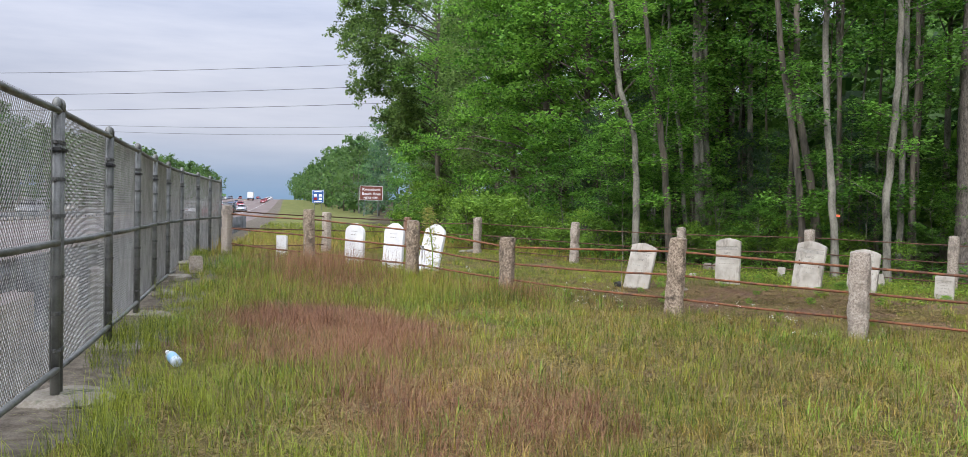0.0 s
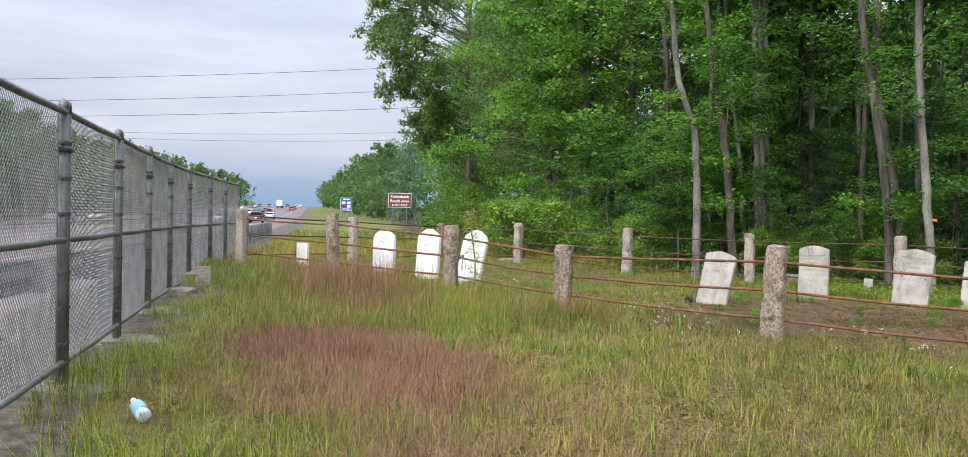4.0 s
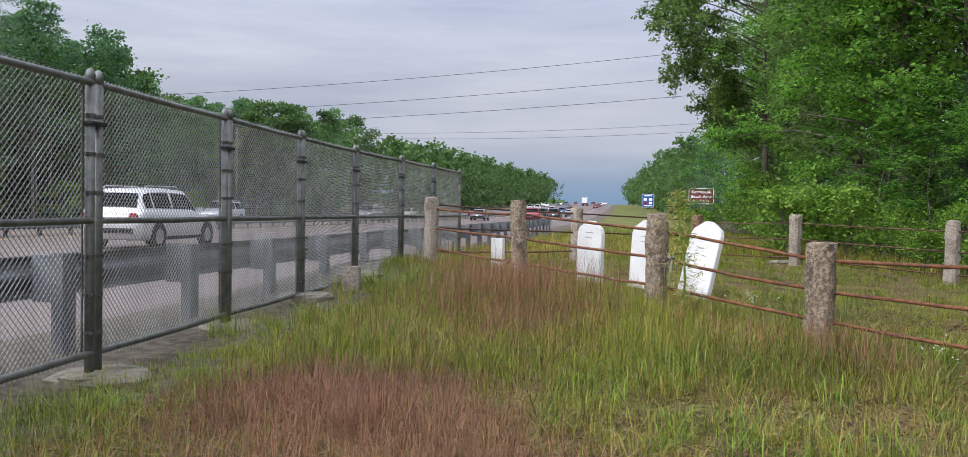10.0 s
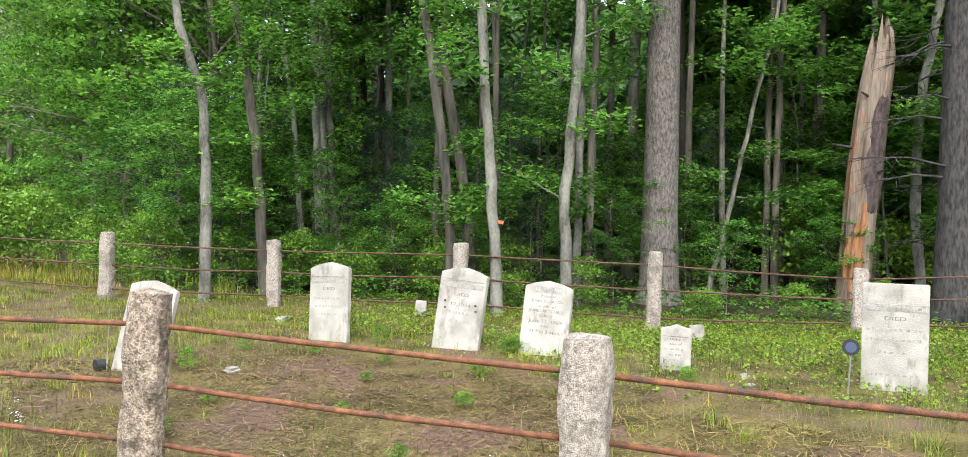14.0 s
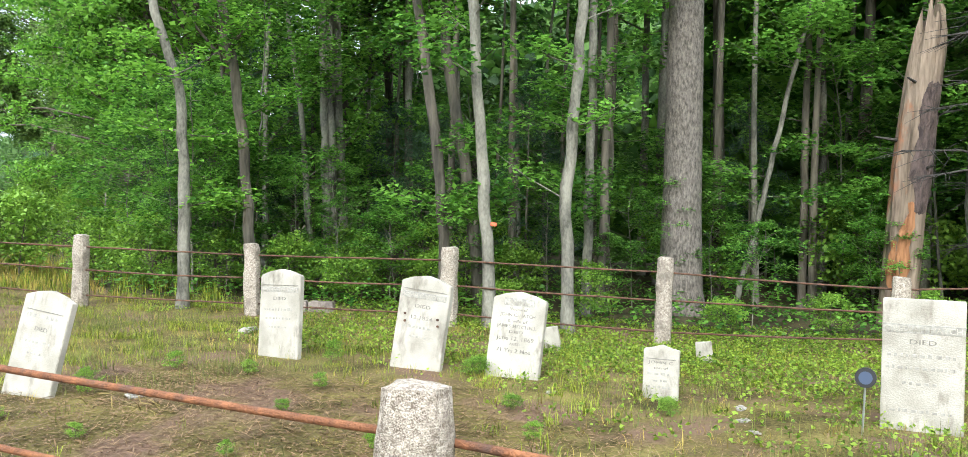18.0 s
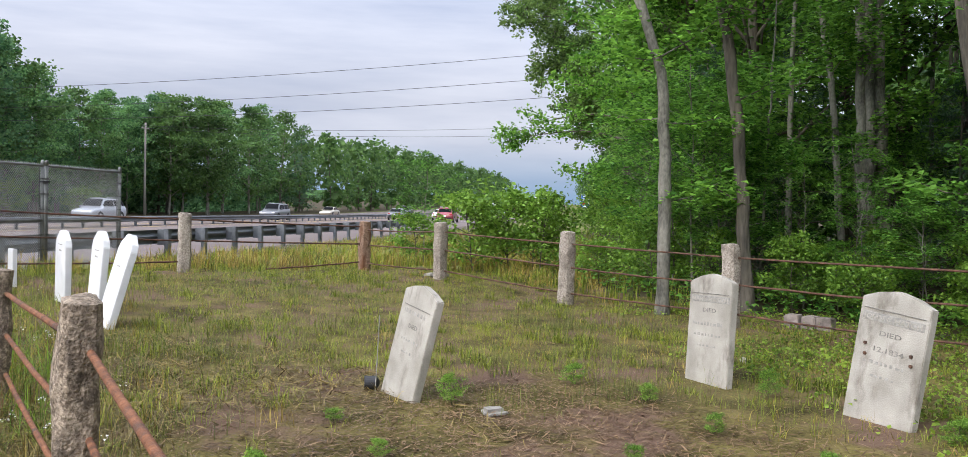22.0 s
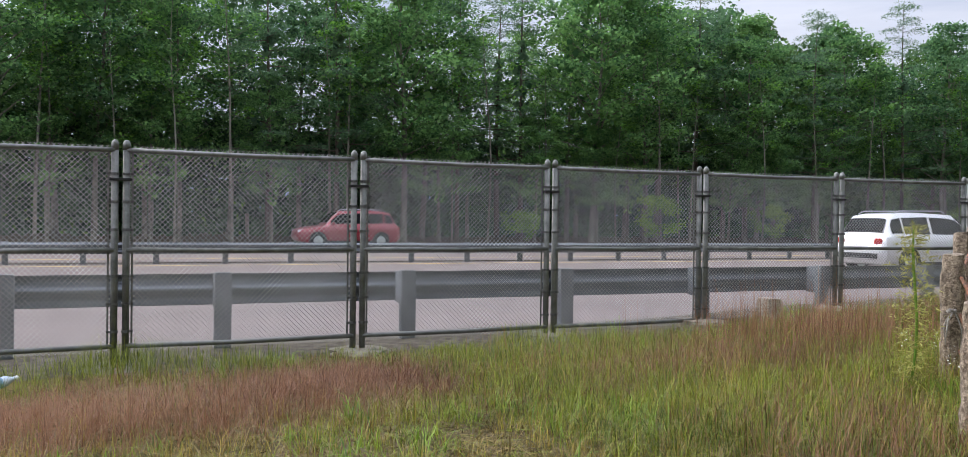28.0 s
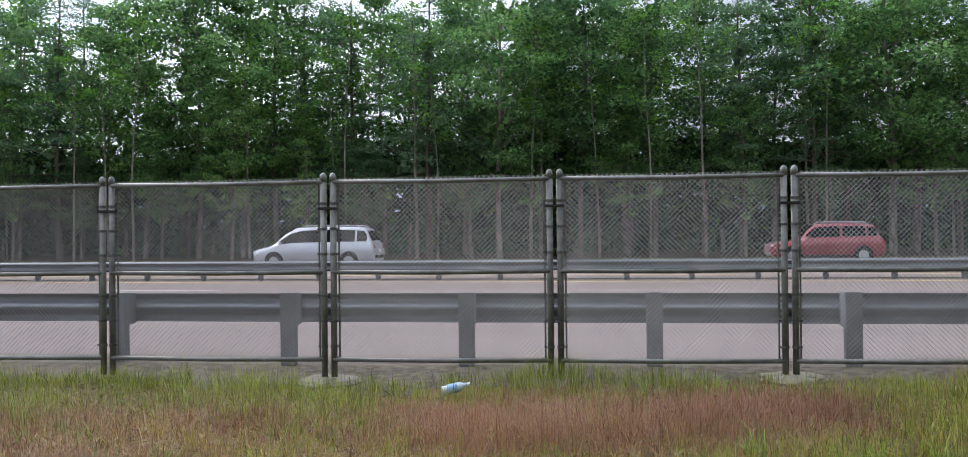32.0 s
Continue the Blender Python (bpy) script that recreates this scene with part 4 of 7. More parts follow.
# understorey
SAPLING = [tree_meshes(140 + k, 3.2 + 0.7 * k, 0.022 + 0.004 * k, 0.8, 1.2 + 0.1 * k, 21, 34, 0.30, 0.095, 0.08, M_LEAF_SHADE, M_BARK_GREY, 0.35, twigs=3, up=0.8, sides=6) for k in range(4)]
BUSH = [tree_meshes(160 + k, 1.3 + 0.3 * k, 0.018, 0.1, 0.85, 26, 22, 0.25, 0.09, 0.068, M_SHRUB, M_BARK_BROWN, 0.15, twigs=3, up=0.6, sides=5, flat=0.3) for k in range(3)]
YOUNG_PINE = [tree_meshes(170 + k, 3.6 + k, 0.04, 0.3, 1.3, 40, 26, 0.24, 0.13, 0.016, M_NEEDLE, M_BARK_BROWN, 0.08, True, twigs=4, up=0.3, sides=6, flat=0.3) for k in range(2)]
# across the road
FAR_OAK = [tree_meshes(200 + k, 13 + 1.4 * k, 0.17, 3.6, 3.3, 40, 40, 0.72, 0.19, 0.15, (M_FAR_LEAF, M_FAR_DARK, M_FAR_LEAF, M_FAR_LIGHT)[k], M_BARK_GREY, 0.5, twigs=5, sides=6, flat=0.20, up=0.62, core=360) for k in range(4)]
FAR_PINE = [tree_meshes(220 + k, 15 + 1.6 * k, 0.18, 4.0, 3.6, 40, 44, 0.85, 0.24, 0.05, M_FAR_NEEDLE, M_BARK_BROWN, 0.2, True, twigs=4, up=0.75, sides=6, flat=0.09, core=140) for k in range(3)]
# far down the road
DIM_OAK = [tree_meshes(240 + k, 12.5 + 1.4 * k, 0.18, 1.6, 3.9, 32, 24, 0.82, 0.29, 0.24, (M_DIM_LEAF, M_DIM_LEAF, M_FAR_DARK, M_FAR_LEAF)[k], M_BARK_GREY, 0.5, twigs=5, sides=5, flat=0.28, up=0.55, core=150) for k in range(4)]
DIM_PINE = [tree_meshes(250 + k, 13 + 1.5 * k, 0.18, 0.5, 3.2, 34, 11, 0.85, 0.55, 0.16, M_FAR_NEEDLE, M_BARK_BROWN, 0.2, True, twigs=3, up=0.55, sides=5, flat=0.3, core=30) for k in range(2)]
TINY_OAK = [tree_meshes(260 + k, 12.5 + 1.4 * k, 0.18, 0.2, 4.2, 15, 8, 1.2, 0.75, 0.62, M_DIM_LEAF, M_BARK_BROWN, 0.5, twigs=3, sides=5, flat=0.45, up=0.4, core=50) for k in range(3)]

# single trunks behind the back rails: foot, radius, height, bark, which way "aside" points, and how far aside the trunk stands at some heights
LONE = [(9.55, 10.30, 0.078, 12, M_BARK_GREY, (0.96, -0.29), [(-0.02, 1.8), (-0.03, 2.6), (-0.12, 3.1), (-0.36, 3.8), (-0.47, 4.4), (-0.55, 5.3), (-0.8, 7)], 5),
        (10.71, 10.90, 0.085, 13, M_BARK_BROWN, (0.94, -0.35), [(-0.14, 2.0), (-0.29, 3.2), (-0.42, 4.0), (-0.54, 4.5), (-0.8, 7)], 9),
        (13.37, 14.52, 0.10, 13, M_BARK_GREY, (0.91, -0.4), [(-0.10, 1.9), (-0.18, 3.8), (-0.26, 5.6)], 3),
        (13.76, 14.65, 0.11, 15, M_BARK_GREY, (0.91, -0.42), [(-0.12, 1.9), (-0.23, 3.8), (-0.28, 5.7)], 8),
        (13.08, 14.76, 0.065, 12, M_BARK_GREY, (0.93, -0.38), [(-0.13, 1.9), (-0.31, 3.8), (-0.61, 5.6)], 12),
        (12.47, 8.19, 0.078, 13, M_BARK_BROWN, (0.85, -0.53), [(-0.08, 1.5), (-0.26, 3.1), (-0.49, 4.4), (-0.8, 7)], 17),
        (13.89, 9.61, 0.095, 13, M_BARK_BROWN, (0.84, -0.54), [(-0.24, 1.9), (-0.43, 2.9), (-0.62, 4.1)], 21),
        (12.45, 7.07, 0.078, 13, M_BARK_GREY, (0.82, -0.57), [(-0.07, 1.5), (-0.19, 3.0), (-0.26, 4.2)], 23),
        (13.37, 6.69, 0.078, 13, M_BARK_GREY, (0.77, -0.64), [(-0.05, 1.6), (0.06, 3.1), (0.12, 4.3)], 27),
        (14.6, 7.9, 0.07, 14, M_BARK_GREY, (0.7, -0.7), [(0.04, 4)], 29), (15.2, 8.3, 0.065, 14, M_BARK_BROWN, (0.7, -0.7), [(0.06, 4)], 31), (15.9, 9.1, 0.06, 13, M_BARK_BROWN, (0.7, -0.7), [(0.10, 4)], 33),
        (17.07, 7.41, 0.045, 9, M_BARK_GREY, (0.67, -0.74), [(0.39, 1.7), (0.76, 3.5), (1.11, 5.1)], 37),
        (19.15, 4.78, 0.085, 12, M_BARK_GREY, (0.51, -0.86), [(-0.17, 1.7), (-0.11, 3.5), (0.11, 4.7), (0.4, 7)], 39),
        (20.2, 2.2, 0.14, 14, M_BARK_BROWN, (0.5, -0.86), [(0.0, 4)], 41), (11.2, 12.5, 0.022, 6, M_BARK_GREY, (0.9, -0.4), [(0.05, 2), (0.12, 4)], 43),
        (18.5, 7.3, 0.065, 12, M_BARK_BROWN, (0.65, -0.76), [(0.02, 4)], 47), (20.5, 4.5, 0.06, 12, M_BARK_BROWN, (0.5, -0.86), [(0.05, 4)], 51)]
for k, (x, y, r, h, bark, (ax, ay), bends, seed) in enumerate(LONE):
    rng = random.Random(seed)
    zs = [0.0] + [z for _, z in bends] + [h]
    os = [0.0] + [o for o, _ in bends] + [bends[-1][0] * 1.3]
    pts = []
    for s in np.linspace(0, 1, 37):
        o = float(np.interp(s * h, zs, os)) + (rng.uniform(-0.02, 0.02) if s > 0 else 0)
        pts.append(Vector((ax * o, ay * o, h * s)))
    pieces = [tube([(0, 0, -0.3), (0, 0, 0.02)] + pts[1:], [r * 1.6, r * 1.3] + [r * (1.05 - 0.75 * i / 36) * rng.uniform(0.94, 1.08) for i in range(1, 37)], 11, True, 0.08, rng)]
    tips = []
    for i in range(15):
        s = rng.uniform(0.10, 0.5) if i < 9 else rng.uniform(0.4, 0.95)
        p = along(pts, s)
        az = rng.random() * 6.28
        ln = rng.uniform(0.5, 1.3)
        e = p + Vector((math.cos(az) * ln, math.sin(az) * ln, ln * rng.uniform(0.1, 0.7)))
        pieces.append(tube([p, p.lerp(e, 0.5) + Vector((0, 0, -0.05)), e], [r * 0.16, r * 0.09, 0.003], 5, False))
        tips += [tuple(e), tuple(p.lerp(e, 0.7)), tuple(p.lerp(e, 0.45))]
    top = pts[-1]
    nr = np.random.default_rng(seed)
    for i in range(26):
        tips.append((top.x + nr.normal(0, 1.3), top.y + nr.normal(0, 1.3), h * 0.72 + nr.random() * h * 0.33))
    leaves_me = quads_mesh("crown", leaf_quads(tips, 74, 0.40, 0.07, 0.085, 0.072, nr, 0.78), M_LEAF if k < 5 else M_LEAF_SHADE)
    plant("tree", (mesh_of("trunk", *join(pieces), bark, True), leaves_me), x, y, 0, 1.0, "slender grey-barked tree at the edge of the wood" if bark is M_BARK_GREY else "slender brown-barked tree at the edge of the wood", "trees of the wood edge")

# the great pine, the dark pine and the broken snag
for x, y, r, h, label, bark, seed in ((16.17, 7.63, 0.305, 17, "massive straight white pine with furrowed grey bark", M_BARK_PINE, 61), (18.14, 3.81, 0.27, 16, "thick dark pine, its bark darkened for the shade of the wood", M_DARK_BARK, 67)):
    rng = random.Random(seed)
    pts = sway(h, rng, 0.06, 12)
    nr = np.random.default_rng(seed)
    pieces = [tube([(0, 0, -0.4), (0, 0, 0.02), (0, 0, 0.35)] + pts[1:], [r * 1.7, r * 1.35, r * 1.08] + [r * (1.0 - 0.6 * i / 11) for i in range(1, 12)], 20, True, 0.05, rng)]
    tips = []
    if bark is M_DARK_BARK:
        for i in range(22):
            p = along(pts, rng.uniform(0.08, 0.36))
            a, ln = rng.random() * 6.28, rng.uniform(0.7, 2.2)
            d = Vector((math.cos(a), math.sin(a), 0))
            e = p + d * ln + Vector((0, 0, rng.uniform(-0.35, 0.12)))
            m_ = p.lerp(e, 0.5) + Vector((0, 0, 0.08))
            pieces.append(tube([p, m_, e], [0.024, 0.014, 0.004], 5, False))
            for q in range(9):
                b0 = m_.lerp(e, rng.random())
                side = Vector((-d.y, d.x, 0)) * rng.choice((-1, 1))
                b1 = b0 + (side * rng.uniform(0.2, 0.6) + d * 0.25 + Vector((0, 0, rng.uniform(-0.25, 0.02))))
                pieces.append(tube([b0, b1], [0.007, 0.002], 4, False))
    for i in range(26):
        p = along(pts, rng.uniform(0.38, 0.97))
        a, ln = rng.random() * 6.28, rng.uniform(1.2, 3.2)
        e = p + Vector((math.cos(a) * ln, math.sin(a) * ln, rng.uniform(-0.2, 0.3)))
        pieces.append(tube([p, e], [0.04, 0.008], 5, False))
        tips += [tuple(p.lerp(e, f)) for f in (0.4, 0.6, 0.8, 1.0)]
    plant("pine_tree", (mesh_of("trunk", *join(pieces), bark, True), quads_mesh("crown", leaf_quads(tips, 30, 0.5, 0.12, 0.24, 0.03, nr, 0.4), M_NEEDLE)), x, y, 0, 1.0, label, "", "tree")
snag_rng = random.Random(71)
SNAG_LINE = [(-0.3, 0.0, 0.29), (0.02, 0.0, 0.265), (0.6, 0.01, 0.24), (1.5, 0.05, 0.235), (2.2, 0.09, 0.25), (2.8, 0.14, 0.235), (3.4, 0.19, 0.22), (3.8, 0.23, 0.20), (4.1, 0.27, 0.15)]


def snag_surface(a, z, lift=0.0):
    """A point of the snag's weathered surface, at angle a and height z."""
    off, rad = (float(np.interp(z, [q[0] for q in SNAG_LINE], [q[k] for q in SNAG_LINE])) for k in (1, 2))
    ca, sa = math.cos(a), math.sin(a)
    grain = noise.noise((ca * 2.6, sa * 2.6, z * 0.35)) * 0.16 + noise.noise((ca * 7, sa * 7, z * 1.1)) * 0.08 + noise.noise((ca * 16, sa * 16, z * 0.8)) * 0.03
    top = max(0.0, (z - 3.1) / 1.0)
    jag = top * (0.62 * noise.noise((ca * 1.9 + 5, sa * 1.9, 0)) + 0.5 * noise.noise((ca * 6, sa * 6, 9)))
    rad = rad * (1 + grain) + lift
    return Vector((off + ca * rad, -off + sa * rad, z + jag))


def snag_shell(z0, z1, a0, a1, seed, lift=0.014, rows=26, cols=12):
    """A ragged sheet on the snag between two heights and two angles, with an edge that goes into the wood."""
    verts, faces = [], []
    for i in range(rows + 1):
        s_ = i / rows
        z = z0 + (z1 - z0) * s_
        narrow = math.sin(math.pi * min(1, 0.06 + 0.94 * s_)) ** 0.35
        lo = a0 + (a1 - a0) * (0.5 - 0.5 * narrow) + 0.5 * noise.noise((seed, z * 2.1, 0)) + 0.2 * noise.noise((seed, z * 8, 3))
        hi = a1 - (a1 - a0) * (0.5 - 0.5 * narrow) + 0.5 * noise.noise((seed, z * 2.3, 7)) + 0.2 * noise.noise((seed, z * 9, 5))
        hi = max(hi, lo + 0.05)
        for k in range(cols + 1):
            edge = k in (0, cols) or i in (0, rows)
            verts.append(snag_surface(lo + (hi - lo) * k / cols, z, -0.02 if edge else lift))
    for i in range(rows):
        for k in range(cols):
            a = i * (cols + 1) + k
            faces.append((a, a + 1, a + cols + 2, a + cols + 1))
    return verts, faces


v, f, rings, sides = [], [], 52, 40
for i in range(rings):
    for k in range(sides):
        v.append(snag_surface(2 * math.pi * k / sides, -0.3 + 4.4 * i / (rings - 1)))
for i in range(rings - 1):
    for k in range(sides):
        a, b = i * sides + k, i * sides + (k + 1) % sides
        f.append((a, b, b + sides, a + sides))
f.append(tuple(range((rings - 1) * sides, rings * sides)))
snag = thing("tree_snag", "broken dead tree stump with bare orange wood", "dead tree", pose(18.0, 5.3, gz(18, 5.3)))
part("trunk", mesh_of("trunk", v, f, M_DEADWOOD), snag)
for i in range(6):
    a = snag_rng.random() * 6.28
    p = Vector((0.23 + 0.12 * math.cos(a), -0.23 + 0.12 * math.sin(a), 3.8))
    part("splinter", mesh_of("splinter", *tube([p, p + Vector((0.02, 0.01, snag_rng.uniform(0.25, 0.6)))], [0.05, 0.008], 5), M_DEADWOOD), snag)
part("bark_strip", mesh_of("bark_strip", *snag_shell(1.5, 3.35, 3.75, 5.15, 3.3), M_SNAG_BARK), snag, "dark purple-brown strip of bark left on the wood")
part("heartwood", mesh_of("heartwood", *snag_shell(0.05, 1.75, 3.55, 4.35, 8.1, 0.010), M_HEART), snag, "bare red-brown heartwood")
part("heartwood", mesh_of("heartwood", *snag_shell(0.3, 1.2, 3.1, 3.5, 5.7, 0.008), M_HEART), snag, "bare red-brown heartwood")
for a, z, ln in ((3.2, 3.35, 0.22), (2.5, 2.55, 0.35), (4.6, 2.15, 0.16), (5.2, 2.9, 0.3)):
    p = snag_surface(a, z, -0.03)
    part("branch_stub", mesh_of("branch_stub", *tube([p, p + Vector((math.cos(a) * ln, math.sin(a) * ln, 0.05))], [0.025, 0.012], 7), M_DARK_BARK), snag, "broken dark branch stub")

rng = random.Random(5)
# edge of the wood along the verge, foliage down to the ground
EDGE_AT = [(12.2, 17.6), (12.3, 21), (12.9, 25.5), (12.4, 30.5), (13.0, 36), (12.8, 41.5), (13.4, 47), (13.2, 52.5), (14.2, 58), (15.8, 64), (16.8, 71), (15.5, 19), (16, 24), (16, 31), (16.5, 39), (17, 47), (18, 55)]
for k, (x, y) in enumerate(EDGE_AT):
    big = 1.05 if y < 30 else 1.1
    plant("tree", EDGE[(0, 2)[k % 2] if y < 28 else (1, 3, 0)[k % 3]], x, y, rng.random() * 360, big * rng.uniform(0.88, 1.08), "broad leafy green tree at the edge of the wood" if k % 3 != 1 else "dark green oak at the edge of the wood", "leafy trees of the wood edge")
# oaks whose limbs reach far out over the verge: foot, height, and each limb's height on the trunk, its end, and how many sprays it carries
def verge_oak(x, y, h, r, limbs, seed, leaf, label, length=0.15, loose=0.18):
    rng_, nr_ = random.Random(seed), np.random.default_rng(seed)
    line = sway(h, rng_, 0.25)
    bits = [tube([(0, 0, -0.3)] + line, [r * 1.3] + [r * (1 - 0.085 * i) for i in range(9)], 9, True, 0.1, rng_)]
    tips = []
    for z0, (ex, ey, ez), sprays, bare in limbs:
        p = along(line, z0 / h)
        e = Vector((ex - x, ey - y, ez))
        mid = p.lerp(e, 0.55) + Vector((0, 0, 0.10 * (e - p).length))
        path = [p, p.lerp(mid, 0.5) + Vector((0, 0, 0.12)), mid, mid.lerp(e, 0.5) + Vector((0, 0, 0.06)), e]
        bits.append(tube(path, [0.045, 0.036, 0.026, 0.016, 0.005], 6, False))
        for j in range(sprays):
            f = bare + (1 - bare) * rng_.random() ** 0.8
            o = along(path, min(f, 0.99))
            t = o + Vector((rng_.gauss(-0.1, 0.34), rng_.gauss(0, 0.5), rng_.gauss(0.10, loose)))
            bits.append(tube([o, o.lerp(t, 0.5) + Vector((0, 0, 0.04)), t], [0.012, 0.008, 0.003], 4, False))
            tips += [tuple(t), tuple(o.lerp(t, 0.6))]
    crown = leaf_quads(tips, 26, 0.32, 0.10, length, length * 0.66, nr_, 0.55)
    return plant("oak_tree", (mesh_of("trunk", *join(bits), M_BARK_BROWN, True), quads_mesh("crown", crown, leaf)), x, y, 0, 1.0, label, "leafy trees of the wood edge")


oak_rng = random.Random(91)
low_limbs = [(2.7, (6.5, 25.7, 3.35), 15, 0.62), (3.3, (7.2, 25.9, 3.85), 9, 0.65), (2.2, (8.8, 23.8, 2.3), 12, 0.35)]
for k in range(18):
    z = 3.6 + 0.46 * k
    low_limbs.append((z, (9.0 + oak_rng.uniform(-0.9, 1.4), 23.5 + oak_rng.uniform(-2.6, 3.4), z + oak_rng.uniform(0.3, 1.2)), 15, 0.3))
verge_oak(11.6, 23.5, 12.5, 0.19, low_limbs, 92, M_LEAF, "spreading oak with one low limb reaching over the verge", 0.12)
high_limbs = []
for k in range(30):
    z = 5.2 + 0.34 * k
    out = 4.6 + 3.6 * abs(z - 10.6) / 5.0 if z < 10.6 else 4.6 + 0.5 * (z - 10.6)
    high_limbs.append((z - 0.9, (out + oak_rng.uniform(-0.2, 2.6), 44 + oak_rng.uniform(-4.0, 4.0), z + oak_rng.uniform(-0.2, 0.6)), 20, 0.35))
verge_oak(11.4, 44.0, 17.0, 0.17, high_limbs, 94, M_LEAF_OLIVE, "tall dark oak whose upper limbs hang far over the verge", 0.17, 0.5)
for k, (x, y, size) in enumerate(((10.2, 20.5, 1.1), (10.6, 17.5, 1.0), (10.7, 15.6, 0.8), (11.0, 23, 1.1), (11.0, 14.2, 0.45), (11.3, 27, 1.2), (5.45, 17.3, 0.5))):
    plant("sapling", SAPLING[k % 4], x, y, 100 * k, size, "young maple reaching over the verge", "saplings in the wood")
# Oaks added off to the right to darken this end of the wood.
for k, (x, y) in enumerate(((22.0, 0.8), (23.5, -1.5), (21.6, -2.6), (25.5, 1.2), (24.8, -4.2), (22.6, 3.2), (23.4, 5.6))):
    plant("tree", EDGE[1 + 2 * (k % 2)], x, y, 50 * k, 1.05, "oak added to shade the right end of the wood", "trees deep in the wood")
for k in range(26):
    while True:
        x, y = rng.uniform(12, 25), rng.uniform(1, 19)
        s = (x - 0.62) * 0.75 + (y - 9.84) * 0.66
        if 11.5 < s < 17:
            break
    plant("tree", THIN[k % 4], x, y, rng.random() * 360, rng.uniform(0.85, 1.15), "thin straight tree in the shaded wood", "trees deep in the wood")
# depth of the wood
for k in range(58):
    while True:
        x, y = rng.uniform(13, 42), rng.uniform(-14, 40)
        s = (x - 0.62) * 0.75 + (y - 9.84) * 0.66
        if s > 11.2:
            break
    plant("tree", TALL[k % 4], x, y, rng.random() * 360, rng.uniform(0.8, 1.15), "tall thin tree deep in the shaded wood", "trees deep in the wood")
for k in range(22):
    # bright young leaves right behind the back rails
    u = rng.uniform(0, 1)
    x, y = 8.9 + 11.5 * u + rng.uniform(-0.4, 0.4), 13.4 - 11.2 * u + rng.uniform(-0.4, 0.4)
    small = rng.uniform(0.5, 0.9) if u < 0.2 else rng.uniform(0.28, 0.5)
    plant("sapling", SAPLING[k % 4], x + 0.6, y + 0.5, rng.random() * 360, small, "young maple sapling with layered green leaves", "saplings in the wood")
for k in range(58):
    while True:
        x, y = rng.uniform(9.5, 27), rng.uniform(-9, 24)
        s = (x - 0.62) * 0.75 + (y - 9.84) * 0.66
        if 9.0 < s < 19 and (s > 9.9 or y > 5):
            break
    size = rng.uniform(0.3, 0.5) if s < 13.2 and y < 15 and x > 10.5 else rng.uniform(0.5, 1.1)
    plant("sapling", SAPLING[k % 4], x, y, rng.random() * 360, size, "young maple sapling with layered green leaves", "saplings in the wood")
for k in range(34):
    while True:
        x, y = rng.uniform(14, 26), rng.uniform(-6, 9)
        s = (x - 0.62) * 0.75 + (y - 9.84) * 0.66
        if 10.6 < s < 17.5:
            break
    plant("sapling", SAPLING[k % 4], x, y, rng.random() * 360, rng.uniform(0.55, 1.15), "young maple sapling with layered green leaves", "saplings in the wood")
for k, (x, y) in enumerate(((11.6, 16.0), (12.9, 17.0), (15.8, 14.4), (16.5, 12.2), (15.4, 15.8), (19.6, 9.4), (22.5, 7.8), (10.9, 16.4), (24.0, 3.0))):
    plant("pine_sapling", YOUNG_PINE[k % 2], x, y, rng.random() * 360, rng.uniform(0.7, 1.3), "young white pine with soft blue-green needles", "young pines in the wood")
BUSH_AT = [(7.3, 15.6, 1.05), (6.7, 14.9, 0.8), (7.9, 15.1, 0.75), (8.9, 13.7, 0.5), (9.7, 12.9, 0.6), (10.6, 12.0, 0.5), (7.7, 17.0, 0.9), (5.3, 17.3, 0.6), (9.3, 16.0, 0.55), (10.4, 20, 0.9), (10.6, 24, 1.1), (11.3, 11.0, 0.5),
           (11.9, 10.2, 0.5), (12.9, 9.2, 0.5), (14.2, 7.3, 0.4), (15.3, 5.9, 0.3), (16.2, 5.0, 0.3), (17.1, 4.2, 0.3), (17.6, 2.9, 0.4), (11.6, 11.6, 0.5), (12.4, 10.8, 0.5), (13.3, 10.2, 0.5), (14.3, 9.3, 0.5), (12.7, 12.4, 0.55), (14.9, 10.4, 0.6), (14.6, 13.0, 0.7), (15.6, 12.0, 0.7), (13.2, 7.9, 0.35), (17.4, 8.6, 0.9), (18.9, 6.4, 0.9), (20.3, 5.4, 1.0), (18.6, 1.6, 0.6), (19.4, 3.0, 0.7), (20.2, 0.6, 0.7), (11.0, 29, 1.1), (11.3, 35, 1.1), (10.4, 41.5, 1.6), (10.9, 45.5, 1.7), (10.2, 38.5, 1.4), (11.2, 49, 1.6), (9.9, 14.4, 0.7), (10.2, 17.6, 0.7)]
for k, (x, y, size) in enumerate(BUSH_AT):
    plant("shrub", BUSH[k % 3], x, y, rng.random() * 360, size, "dense green leafy shrub behind the rails" if y < 20 else "green leafy shrub beside the verge", "shrubs by the wood", "shrub", names=("stem", "leaves"))

